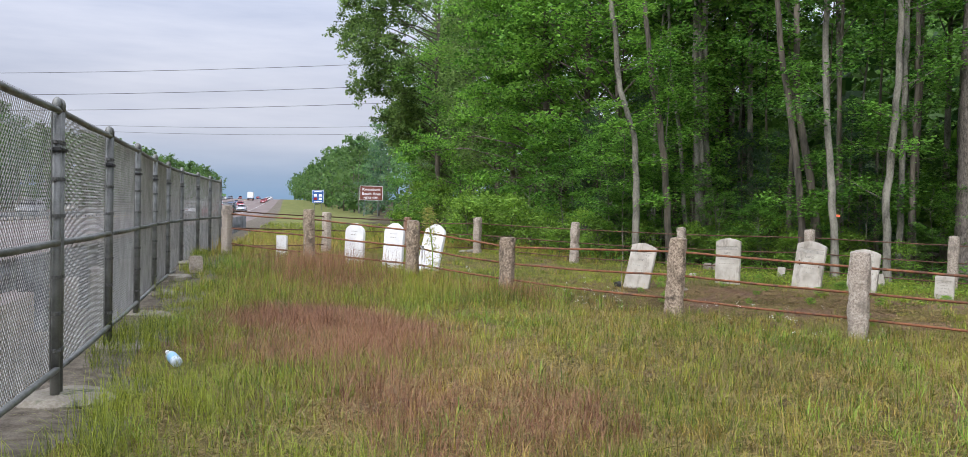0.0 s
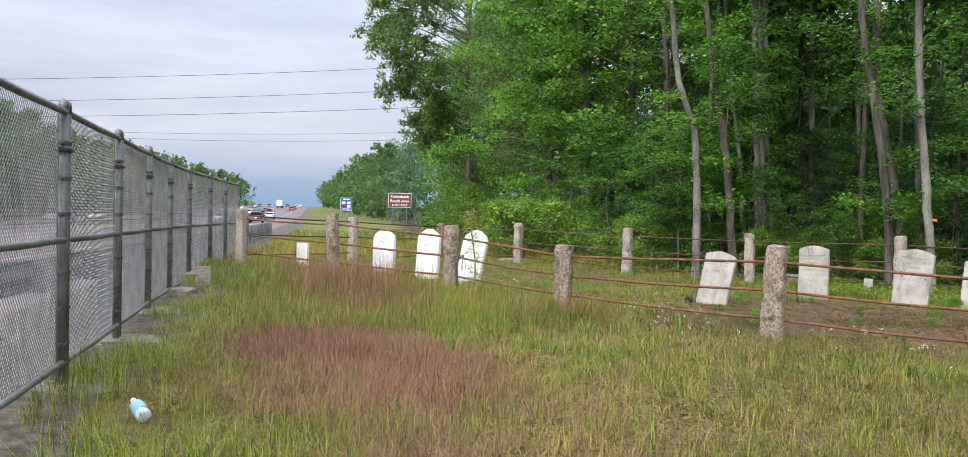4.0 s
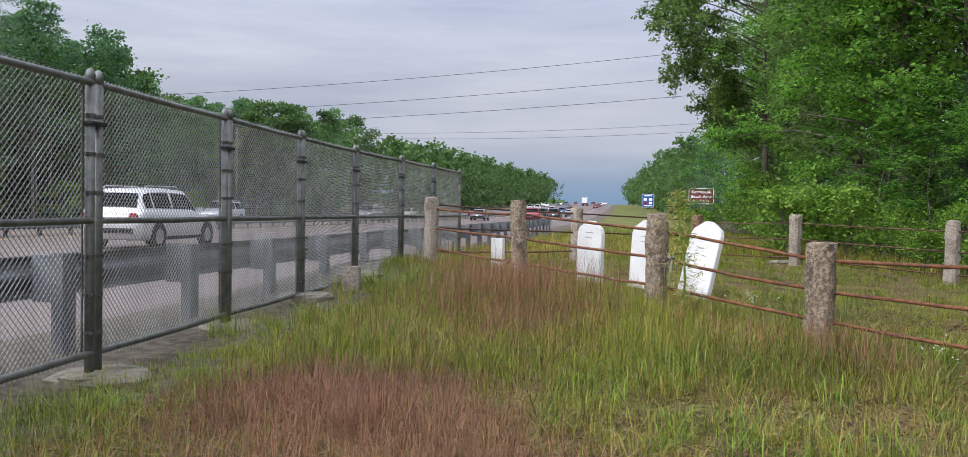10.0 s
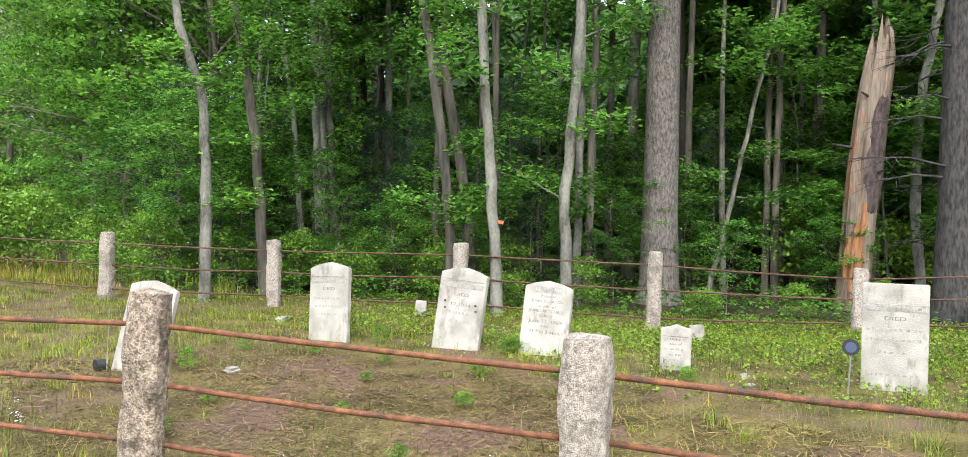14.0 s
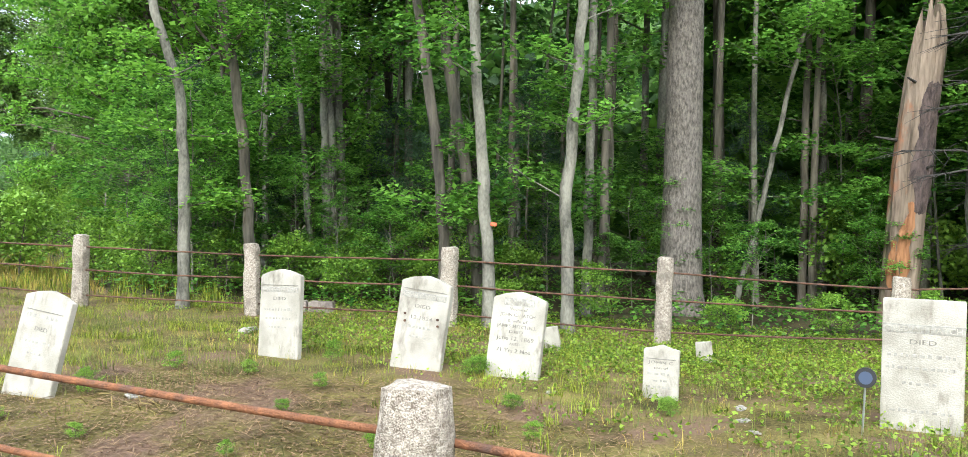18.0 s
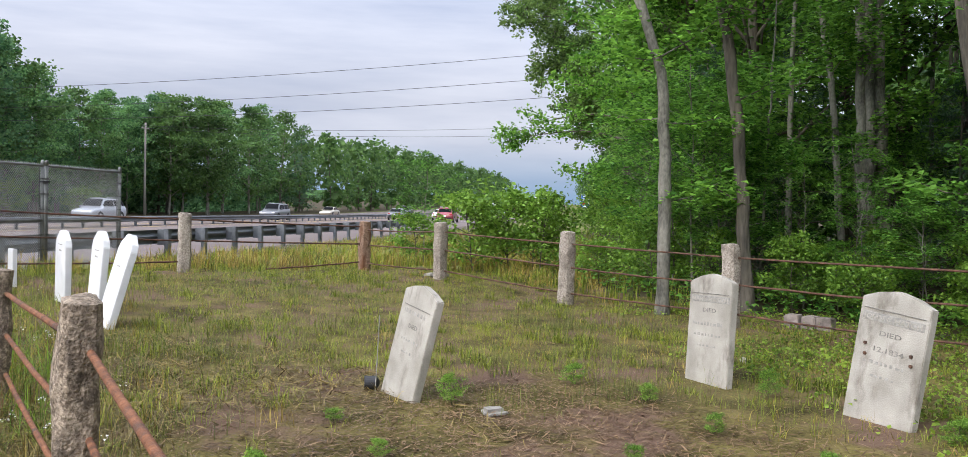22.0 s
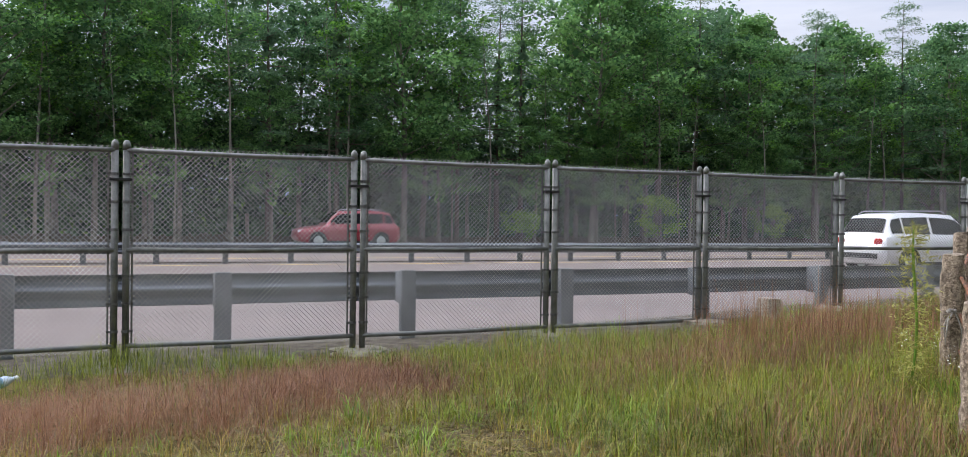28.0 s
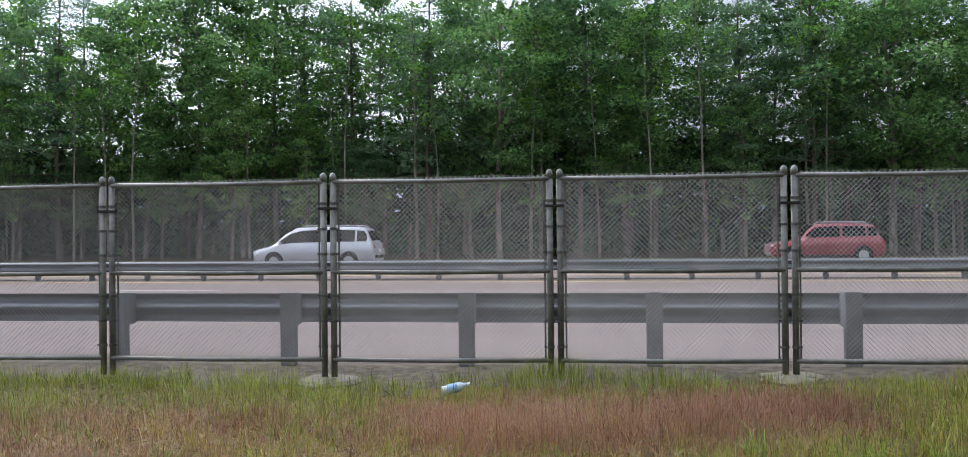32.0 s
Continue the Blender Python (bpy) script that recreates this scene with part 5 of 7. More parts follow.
# across the road
def canopy(y):
    """How high the tops of the far-side woods stand along the road."""
    return float(np.interp(y, [-70, -54, -42, -26, 0, 30, 50, 62, 75, 83, 90, 98, 106, 124, 150, 177, 220, 300, 640],
                           [14.4, 16.2, 18.2, 18.6, 18.2, 17.8, 17.4, 16.6, 16.4, 15.2, 14.1, 14.0, 15.0, 16.4, 18.0, 16.4, 16.8, 17.5, 18.0]))


rng = random.Random(9)
for row, (x0, step) in enumerate(((-43.5, 4.6), (-48.0, 4.4), (-53.5, 5.0))):
    y = -84.0
    while y < 118:
        x = x0 + 0.021 * y + rng.uniform(-1.5, 1.5)
        gap = 80 < y < 106 and row == 0
        size = canopy(y) * rng.uniform(0.90, 1.06)
        k = rng.randrange(12)
        if row == 2 and -75 < y < 30:
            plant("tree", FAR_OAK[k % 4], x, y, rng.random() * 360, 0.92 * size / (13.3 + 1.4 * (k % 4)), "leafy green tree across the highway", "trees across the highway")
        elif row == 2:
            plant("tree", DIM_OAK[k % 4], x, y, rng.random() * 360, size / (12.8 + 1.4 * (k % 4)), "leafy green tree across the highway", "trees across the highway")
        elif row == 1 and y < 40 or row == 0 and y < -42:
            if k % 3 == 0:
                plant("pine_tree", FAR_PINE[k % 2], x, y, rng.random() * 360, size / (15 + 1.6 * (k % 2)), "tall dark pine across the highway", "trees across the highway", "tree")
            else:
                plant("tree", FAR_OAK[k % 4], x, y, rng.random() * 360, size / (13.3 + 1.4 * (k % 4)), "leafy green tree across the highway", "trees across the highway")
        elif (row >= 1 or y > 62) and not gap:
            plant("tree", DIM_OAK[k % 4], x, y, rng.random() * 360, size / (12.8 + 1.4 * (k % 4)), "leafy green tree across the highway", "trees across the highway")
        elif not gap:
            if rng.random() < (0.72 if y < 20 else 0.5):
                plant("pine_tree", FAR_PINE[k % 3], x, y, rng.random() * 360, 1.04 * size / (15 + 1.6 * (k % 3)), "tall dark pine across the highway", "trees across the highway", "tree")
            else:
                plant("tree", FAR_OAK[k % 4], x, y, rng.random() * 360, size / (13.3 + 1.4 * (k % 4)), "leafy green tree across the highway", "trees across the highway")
        y += step * rng.uniform(0.8, 1.25) * (0.72 if y > 62 and row < 2 else 1.0)
for k in range(7):
    y = 24 + k * 9.5
    plant("shrub", BUSH[k % 3], -40.2 + 0.021 * y + rng.uniform(-0.8, 0.8), y, rng.random() * 360, rng.uniform(1.2, 2.2), "low green shrub at the far roadside", "shrubs across the highway", "shrub", names=("stem", "leaves"))
for k in range(26):
    # half-grown trees along the front of the far-side woods
    y = -72 + k * 5.1 + rng.uniform(-2.2, 2.2)
    j = rng.randrange(4)
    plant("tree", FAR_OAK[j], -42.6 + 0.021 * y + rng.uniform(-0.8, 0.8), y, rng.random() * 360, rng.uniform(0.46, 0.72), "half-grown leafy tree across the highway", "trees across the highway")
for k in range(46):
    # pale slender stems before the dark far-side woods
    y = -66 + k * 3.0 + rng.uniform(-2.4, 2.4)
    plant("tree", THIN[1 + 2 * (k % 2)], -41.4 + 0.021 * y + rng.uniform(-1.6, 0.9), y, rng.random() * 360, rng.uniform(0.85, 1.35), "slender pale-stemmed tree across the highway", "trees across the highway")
far_trees = []
for side_x, lo, hi, step in ((-45, 118, 640, 6.5), (-52, 118, 640, 8), (20.5, 141, 640, 6.5), (28, 135, 400, 11), (27, 100, 136, 7)):
    y = lo
    while y < hi:
        x = side_x + 0.021 * y * (1 if side_x < 0 else 0.15) + rng.uniform(-2, 2)
        if 14 < x < 19.5 and 118 < y < 136:
            x = 21
        if y > 175:
            k = rng.randrange(3)
            turn, size = rng.random() * 360, rng.uniform(0.88, 1.02) * (canopy(y) / (12.5 + 1.4 * k) if x < 0 else 1.15)
            far_trees.append((TINY_OAK[k], pose(x, y, gz(x, y), 0, 0, turn) @ Matrix.Diagonal((size, size, size, 1))))
        elif rng.random() < 0.35:
            k = rng.randrange(2)
            plant("pine_tree", DIM_PINE[k], x, y, rng.random() * 360, rng.uniform(0.9, 1.06) * (canopy(y) / (13 + 1.5 * k) if x < 0 else 1), "distant pine along the highway", "distant trees", "tree")
        else:
            k = rng.randrange(4)
            plant("tree", DIM_OAK[k], x, y, rng.random() * 360, rng.uniform(0.88, 1.02) * (canopy(y) / (12.5 + 1.4 * k) if x < 0 else 1.15), "distant leafy tree along the highway", "distant trees")
        y += step * rng.uniform(0.8, 1.3) * (1.35 + max(0, y - 130) / 200)


def joined_trees(trees):
    """Trees too far off to be told apart, as one mesh of stems and leaves."""
    bm = bmesh.new()
    for meshes, m in trees:
        for n, me in enumerate(meshes):
            one = me.copy()
            one.transform(m)
            one.polygons.foreach_set("material_index", np.full(len(one.polygons), n, dtype=np.int32))
            bm.from_mesh(one)
            bpy.data.meshes.remove(one)
    me = bpy.data.meshes.new("distant_woods")
    bm.to_mesh(me)
    bm.free()
    me.materials.append(M_BARK_BROWN)
    me.materials.append(M_DIM_LEAF)
    return me


tagged(new("distant_woods", joined_trees(far_trees)), "distant leafy woods along both sides of the highway", "woods", kind="stuff")


def deep_wood(n, x0, x1, y0, y1, z0, z1, size, seed, label, leaf=M_FAR_LEAF):
    """Leafage too far inside a wood to be told tree from tree."""
    r = np.random.default_rng(seed)
    px, py = scatter(n, x0, x1, y0, y1, seed)
    pz = land_z(px, py) + z0 + (z1 - z0) * r.random(n) * (0.86 + 0.14 * wave(px, py, 0.25, seed))
    me = quads_mesh("deep_wood", leaf_quads(np.stack([px, py, pz], 1), 3, size * 1.2, size * 0.3, size, size * 0.75, r, 0.35), leaf)
    tagged(new("deep_wood", me), label, "woods", kind="stuff")


def scatter(n, x0, x1, y0, y1, seed):
    r = np.random.default_rng(seed)
    return x0 + (x1 - x0) * r.random(n), y0 + (y1 - y0) * r.random(n)


def wave(x, y, s, seed):
    """A smooth random field between about -1 and 1."""
    r = np.random.default_rng(seed)
    out = np.zeros_like(x)
    for k in range(7):
        a, p, f = r.random() * 6.28, r.random() * 6.28, s * (0.6 + 1.2 * r.random())
        out += np.sin((x * math.cos(a) + y * math.sin(a)) * f + p)
    return out / 3.2


# Dark leaf and needle colours put the shade of the woods into this fill.
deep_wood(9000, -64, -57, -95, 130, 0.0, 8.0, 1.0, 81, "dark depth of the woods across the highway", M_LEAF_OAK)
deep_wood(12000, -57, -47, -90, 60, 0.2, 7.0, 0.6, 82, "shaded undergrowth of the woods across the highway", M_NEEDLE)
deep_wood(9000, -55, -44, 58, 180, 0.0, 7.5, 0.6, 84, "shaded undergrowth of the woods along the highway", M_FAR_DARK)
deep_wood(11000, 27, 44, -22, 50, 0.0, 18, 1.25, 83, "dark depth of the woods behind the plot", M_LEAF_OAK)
# The lighter maple colour lifts the deep shade between the trunks.
deep_wood(4500, 22.5, 31, -9, 17, 1.5, 14, 0.95, 87, "leafage between the trunks, coloured light to lift the shade", M_LEAF)
# Unseen leaf layer above the view, added to block light from the wood.
x, y = scatter(4200, 9.5, 31, -12, 22, 89)
s = (x - 0.62) * 0.75 + (y - 9.84) * 0.66
x, y, s = x[s > 9.8], y[s > 9.8], s[s > 9.8]
roof_rng = np.random.default_rng(89)
roof = np.stack([x, y, land_z(x, y) + np.where(s < 11.5, 7.6, 9.0) + 5.5 * roof_rng.random(len(x))], 1)
tagged(new("forest_canopy", quads_mesh("forest_canopy", leaf_quads(roof, 4, 0.9, 0.25, 0.62, 0.5, roof_rng, 0.6), M_LEAF_OAK)), "unseen leafy canopy added to shade the wood below", "woods", kind="stuff")
# Dark oak colour again carries the shade inside the wood.
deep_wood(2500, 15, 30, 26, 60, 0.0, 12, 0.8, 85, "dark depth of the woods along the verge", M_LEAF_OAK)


# ---- grass ----
nr = np.random.default_rng(3)


def blades(x, y, height, width, lean, seed, segs=2):
    """Bent tapering blades rooted at x, y."""
    r = np.random.default_rng(seed)
    n = len(x)
    z = land_z(x, y) - 0.01
    a = r.random(n) * 2 * np.pi
    d = np.stack([np.cos(a), np.sin(a), np.zeros(n)], 1)
    w = np.stack([-np.sin(a), np.cos(a), np.zeros(n)], 1)
    b = np.stack([x, y, z], 1)
    h = (height * (0.5 + 0.8 * r.random(n)))[:, None]
    k = (lean * r.random(n))[:, None]
    up = np.array([[0, 0, 1.0]])
    mid = b + up * h * 0.6 + d * h * k * 0.35
    tip = b + up * h * (1 - 0.25 * k) + d * h * k
    ww = w * (width * (0.7 + 0.6 * r.random(n)))[:, None]
    return np.stack([b - ww * 0.5, b + ww * 0.5, mid + ww * 0.4, tip, mid - ww * 0.4], 1).reshape(-1, 3)


def blade_mesh(name, verts, material):
    """Blades of five points each: a quad below and a tip."""
    verts = np.asarray(verts, dtype=np.float32)
    n = len(verts) // 5
    me = bpy.data.meshes.new(name)
    me.vertices.add(5 * n)
    me.vertices.foreach_set("co", verts.ravel())
    me.loops.add(7 * n)
    me.loops.foreach_set("vertex_index", (np.array([[0, 1, 2, 4, 4, 2, 3]]) + 5 * np.arange(n)[:, None]).astype(np.int32).ravel())
    me.polygons.add(2 * n)
    me.polygons.foreach_set("loop_start", (np.array([[0, 4]]) + 7 * np.arange(n)[:, None]).astype(np.int32).ravel())
    me.materials.append(material)
    me.update(calc_edges=True)
    return me


def inside(x, y):
    return (x - 0.62) * 0.796 + (y - 9.84) * 0.605


def red_field(x, y):
    f = 1.15 - ((x - 1.95) / 1.25) ** 2 - ((y - 0.6) / 2.8) ** 2
    g = 0.9 - ((x - 2.6) / 0.9) ** 2 - ((y - 4.1) / 1.5) ** 2
    h = 0.95 - ((x - 2.5) / 1.2) ** 2 - ((y + 2.6) / 2.2) ** 2
    return np.maximum(np.maximum(f, g), h) + 0.4 * wave(x, y, 2.2, 8)


def clear(x, y):
    """Nothing grows under the bottle."""
    return ((x - 0.70) ** 2 + (y + 0.95) ** 2) > 0.05


def grass(name, n, area, keep, height, width, lean, material, label, seed, clump=9, spread=0.035):
    x, y = scatter(n // clump, *area, seed)
    m = keep(x, y)
    x, y = x[m], y[m]
    r = np.random.default_rng(seed + 7)
    grow = np.repeat(0.6 + 0.8 * r.random(len(x)), clump)
    x, y = np.repeat(x, clump), np.repeat(y, clump)
    x, y = x + r.normal(0, spread, len(x)), y + r.normal(0, spread, len(y))
    hh = grow * (height(x, y) if callable(height) else np.full(len(x), height))
    me = blade_mesh(name, blades(x, y, hh, width, lean, seed + 1), material)
    return tagged(new(name, me), label, "grass", kind="stuff")


def near_fence(x, y):
    return np.exp(-((x - 0.2) / 0.8) ** 2)


def bare(x, y):
    """Worn patches of soil and needles among the stones, above 0 where bare."""
    f = 1.1 - ((x - 8.3) / 2.1) ** 2 - ((y - 3.7) / 2.6) ** 2
    g = 0.8 - ((x - 9.2) / 1.2) ** 2 - ((y - 0.9) / 1.1) ** 2
    return np.maximum(np.maximum(f, g), -0.6) + 0.55 * wave(x, y, 1.9, 23)


OUT = (-0.15, 9.5, -9.5, 13.5)
NEAR_EDGE = lambda x, y: x > 0.30 - 0.24 * np.clip((y + 3.5) / 2.5, 0, 1) + 0.20 * wave(x * 0, y, 2.5, 4)
def tufts(x, y, s, seed):
    """Close-set clumps, between 0 and 1."""
    return np.clip(0.5 + 0.8 * wave(x, y, s, seed) * wave(x, y, s * 0.37, seed + 40), 0, 1)


grass("green_grass", 520000, OUT, lambda x, y: (inside(x, y) < 0.25) & clear(x, y) & NEAR_EDGE(x, y) & (red_field(x, y) < 0.1 + 1.1 * nr.random(len(x))) & (nr.random(len(x)) < np.clip(1.1 - 0.15 * x + 0.5 * wave(x, y, 1.3, 5), 0.16, 1) * (0.35 + 0.65 * tufts(x, y, 4.5, 71))),
      lambda x, y: np.clip(0.20 - 0.03 * x, 0.085, 0.2) * (1 - 0.45 * near_fence(x, y) * np.clip(y / 2, 0, 1)) + 0.10 * np.clip((y - 2) / 6, 0, 1) * (1 - near_fence(x, y)) + 0.05 * wave(x, y, 1.6, 6) + 0.05 * wave(x, y, 5, 16), 0.0031, 1.35, M_GRASS, "tall bright green grass between fence and rails", 31)
grass("dry_grass", 115000, OUT, lambda x, y: (inside(x, y) < 0.2) & clear(x, y) & NEAR_EDGE(x, y) & (nr.random(len(x)) < np.clip(0.16 + 0.17 * x - 0.35 * wave(x, y, 1.1, 7), 0.05, 0.85)),
      lambda x, y: 0.095 + 0.13 * np.clip((y - 3) / 5, 0, 1) + 0.03 * wave(x, y, 4, 17), 0.0033, 1.7, M_GRASS_DRY, "straw-coloured dry grass", 33)
grass("red_grass", 210000, (0.3, 5, -6, 7), lambda x, y: (inside(x, y) < 0.1) & clear(x, y) & (red_field(x, y) > 0.05 + 1.1 * nr.random(len(x))), lambda x, y: 0.17 + 0.05 * wave(x, y, 2, 3), 0.0026, 1.5, M_GRASS_RED, "reddish purple seeding grass in a patch", 35)
grass("plot_grass", 260000, (0.8, 17.5, -2.5, 15), lambda x, y: (inside(x, y) > 0.1) & (inside(x, y) < 8.2) & (nr.random(len(x)) < np.clip(0.62 + 0.5 * wave(x, y, 0.9, 9) + 0.09 * (y - 5.5) - 1.2 * np.clip(bare(x, y), 0, 1), 0.03, 1) * (0.35 + 0.65 * tufts(x, y, 5, 73))),
      lambda x, y: 0.075 + 0.09 * np.clip(1 - inside(x, y) / 2.0, 0, 1) + 0.03 * wave(x, y, 2.5, 10), 0.0031, 1.5, M_GRASS, "short patchy green grass inside the plot", 37)
grass("plot_dry_grass", 50000, (0.8, 15, -2.5, 15), lambda x, y: (inside(x, y) > 0.1) & (inside(x, y) < 7.6) & (nr.random(len(x)) < 0.7 * tufts(x, y, 3, 75) * np.clip(1 - 1.2 * bare(x, y), 0.05, 1)), 0.08, 0.0035, 1.8, M_GRASS_DRY, "short dry grass inside the plot", 39)
grass("wispy_grass", 60000, (2, 13, -2.5, 11), lambda x, y: (inside(x, y) > -0.3) & (inside(x, y) < 6.5) & (nr.random(len(x)) < np.clip(0.4 + 0.7 * wave(x, y, 2.3, 27) - 0.4 * np.clip(bare(x, y), 0, 1), 0, 1)), 0.13, 0.0026, 1.2, M_WISP, "wispy grey-green grass between the stones", 57, 26, 0.10)
grass("fallen_needles", 60000, (3.5, 15, -2.5, 11), lambda x, y: (inside(x, y) > -0.6) & (inside(x, y) < 7.0) & (nr.random(len(x)) < np.clip(0.25 + bare(x, y), 0.03, 1)), 0.024, 0.0045, 2.6, M_LITTER, "reddish brown fallen needles on bare soil", 45, 4, 0.08)
x, y = scatter(90000, 4.5, 13, -2.0, 9, 59)
keep = (inside(x, y) > -0.3) & (inside(x, y) < 7) & (nr.random(len(x)) < np.clip(0.10 + 0.7 * bare(x, y), 0.03, 0.8))
x, y = x[keep], y[keep]
tagged(new("leaf_litter", quads_mesh("leaf_litter", leaf_quads(np.stack([x, y, land_z(x, y) + 0.012], 1), 1, 0.01, 0.004, 0.035, 0.011, nr, 0.85), M_LITTER)), "brown chips of bark and dead leaves on bare soil", "litter", kind="stuff")
x, y = scatter(60000, 4.5, 13, -2.0, 9, 63)
keep = (inside(x, y) > -0.3) & (inside(x, y) < 7) & (nr.random(len(x)) < np.clip(0.25 + 0.8 * bare(x, y), 0.05, 0.9))
x, y = x[keep], y[keep]
tagged(new("twigs", quads_mesh("twigs", leaf_quads(np.stack([x, y, land_z(x, y) + 0.018], 1), 1, 0.01, 0.008, 0.09, 0.006, nr, 0.8), M_LITTER)), "thin brown twigs and needles strewn on bare soil", "litter", kind="stuff")
grass("grass_tufts", 60000, (0.8, 16, -2.5, 14.5), lambda x, y: (inside(x, y) > 0.15) & (inside(x, y) < 8.0) & (nr.random(len(x)) < np.clip(0.6 + 0.5 * wave(x, y, 0.9, 9) - 0.5 * bare(x, y), 0.12, 1)), lambda x, y: 0.10 + 0.04 * np.clip(wave(x, y, 1.7, 21), -1, 1), 0.005, 1.5, M_GRASS, "bright green grass tufts in the plot", 47, 45, 0.055)
TALL_GRASS = lambda x, y: 0.235 + 0.05 * wave(x, y, 1.8, 30)
x, y = scatter(150000, 0.6, 10.5, -5.5, 6.5, 77)
keep = (inside(x, y) < 2.5) & clear(x, y) & (nr.random(len(x)) < np.clip(0.75 + 0.4 * wave(x, y, 2.1, 33) - np.clip(bare(x, y), 0, 1), 0, 1))
x, y = x[keep], y[keep]
tagged(new("thatch", quads_mesh("thatch", leaf_quads(np.stack([x, y, land_z(x, y) + 0.02], 1), 1, 0.01, 0.012, 0.13, 0.007, nr, 0.75), M_THATCH)), "matted dead grass lying on the ground", "grass", kind="stuff")
grass("tall_seed_grass", 24000, (0.9, 5.2, 2.8, 9.2), lambda x, y: (inside(x, y) < 0.15) & (nr.random(len(x)) < np.clip(0.40 + 0.5 * wave(x, y, 1.5, 29), 0, 1)), TALL_GRASS, 0.0032, 1.0, M_GRASS_RED, "tall reddish grass gone to seed by the rails", 65, 9, 0.08)
grass("red_seed_stalks", 13000, (0.9, 3.4, 4.4, 7.6), lambda x, y: (inside(x, y) < 0.1) & (nr.random(len(x)) < np.exp(-((x - 2.1) / 0.7) ** 2 - ((y - 5.8) / 0.9) ** 2)), lambda x, y: 0.44 + 0.08 * wave(x, y, 2.0, 91), 0.0030, 0.7, M_GRASS_RED, "tall reddish seed stalks in a clump by the rails", 93, 9, 0.10)
grass("tall_straw", 9000, (0.9, 5.2, 2.2, 9.2), lambda x, y: (inside(x, y) < 0.15) & (nr.random(len(x)) < 0.6), TALL_GRASS, 0.003, 1.0, M_GRASS_DRY, "tall straw-coloured grass by the rails", 69, 8, 0.08)
grass("tall_grass", 44000, (0.9, 5.2, 2.2, 9.2), lambda x, y: (inside(x, y) < 0.15) & (nr.random(len(x)) < np.clip(0.55 + 0.4 * wave(x, y, 1.3, 31), 0, 1)), lambda x, y: 0.8 * TALL_GRASS(x, y), 0.0036, 1.7, M_GRASS, "tall green grass by the rails", 67, 10, 0.06)
grass("straw_tufts", 30000, (2.5, 14, -9, 9), lambda x, y: (inside(x, y) < 1.5) & (nr.random(len(x)) < np.clip(0.8 - 1.5 * np.clip(bare(x, y), 0, 1), 0, 1)), 0.14, 0.0042, 1.1, M_GRASS_DRY, "golden straw tufts about the rails", 49, 30, 0.06)
beyond = lambda x, y: ((y - 9.84) - (x - 0.62) > 0.12) | (inside(x, y) > 7.4)
grass("verge_grass", 60000, (-1.4, 10.5, 9.6, 62), lambda x, y: beyond(x, y) & (x > SIDE(y) + 0.9) & (nr.random(len(x)) < np.clip(16 / (y - 2), 0, 1)), lambda x, y: 0.22 + 0.05 * wave(x, y, 0.8, 12), 0.010, 0.9, M_GRASS, "green grass on the highway verge", 41)
grass("verge_straw", 36000, (-1.4, 9, 9.6, 40), lambda x, y: beyond(x, y) & (x > SIDE(y) + 0.9) & (nr.random(len(x)) < np.clip(12 / (y - 2), 0, 1)), lambda x, y: 0.24 + 0.06 * wave(x, y, 0.8, 13), 0.008, 1.0, M_GRASS_DRY, "dry straw on the highway verge", 42)
grass("front_grass", 80000, (4, 18, -12, 2), lambda x, y: (inside(x, y) < 0) & (nr.random(len(x)) < 0.7), 0.15, 0.0036, 1.4, M_GRASS, "thin grass before the rails", 43)

grass("broad_grass", 30000, (0.4, 8.5, -5.5, 8.5), lambda x, y: (inside(x, y) < 0.4) & clear(x, y) & (nr.random(len(x)) < np.clip(0.35 + 0.6 * wave(x, y, 1.7, 81) - 0.4 * np.clip(red_field(x, y), 0, 1), 0, 1)), lambda x, y: 0.15 + 0.08 * np.clip(y / 6, 0, 1) + 0.04 * wave(x, y, 2.4, 83), 0.0054, 2.1, M_BROAD, "broad-bladed fresh green grass clumps", 85, 22, 0.05)
grass("bent_straw", 36000, (1.0, 9.5, -6, 7), lambda x, y: (inside(x, y) < 0.8) & clear(x, y) & (nr.random(len(x)) < 0.55 + 0.4 * wave(x, y, 1.9, 87)), 0.15, 0.0036, 2.6, M_THATCH, "bent brown dead grass lying over", 89, 14, 0.07)

# low leafy plants at the shaded end of the plot
x, y = scatter(26000, 9.0, 19.5, -1.5, 10.5, 51)
keep = (inside(x, y) > 3.0) & (inside(x, y) < 9.6) & (nr.random(len(x)) < np.clip((x - 9.2) / 3.2 + 0.5 * wave(x, y, 1.2, 13), 0, 1) * np.where(inside(x, y) > 5.0, 1.0, 0.6))
x, y = x[keep], y[keep]
c = np.stack([x, y, land_z(x, y) + 0.03 + 0.05 * nr.random(len(x))], 1)
tagged(new("ground_cover", quads_mesh("ground_cover", leaf_quads(c, 4, 0.06, 0.02, 0.034, 0.026, nr, 0.65), M_COVER)), "low bright green leafy ground cover", "plants", kind="stuff")


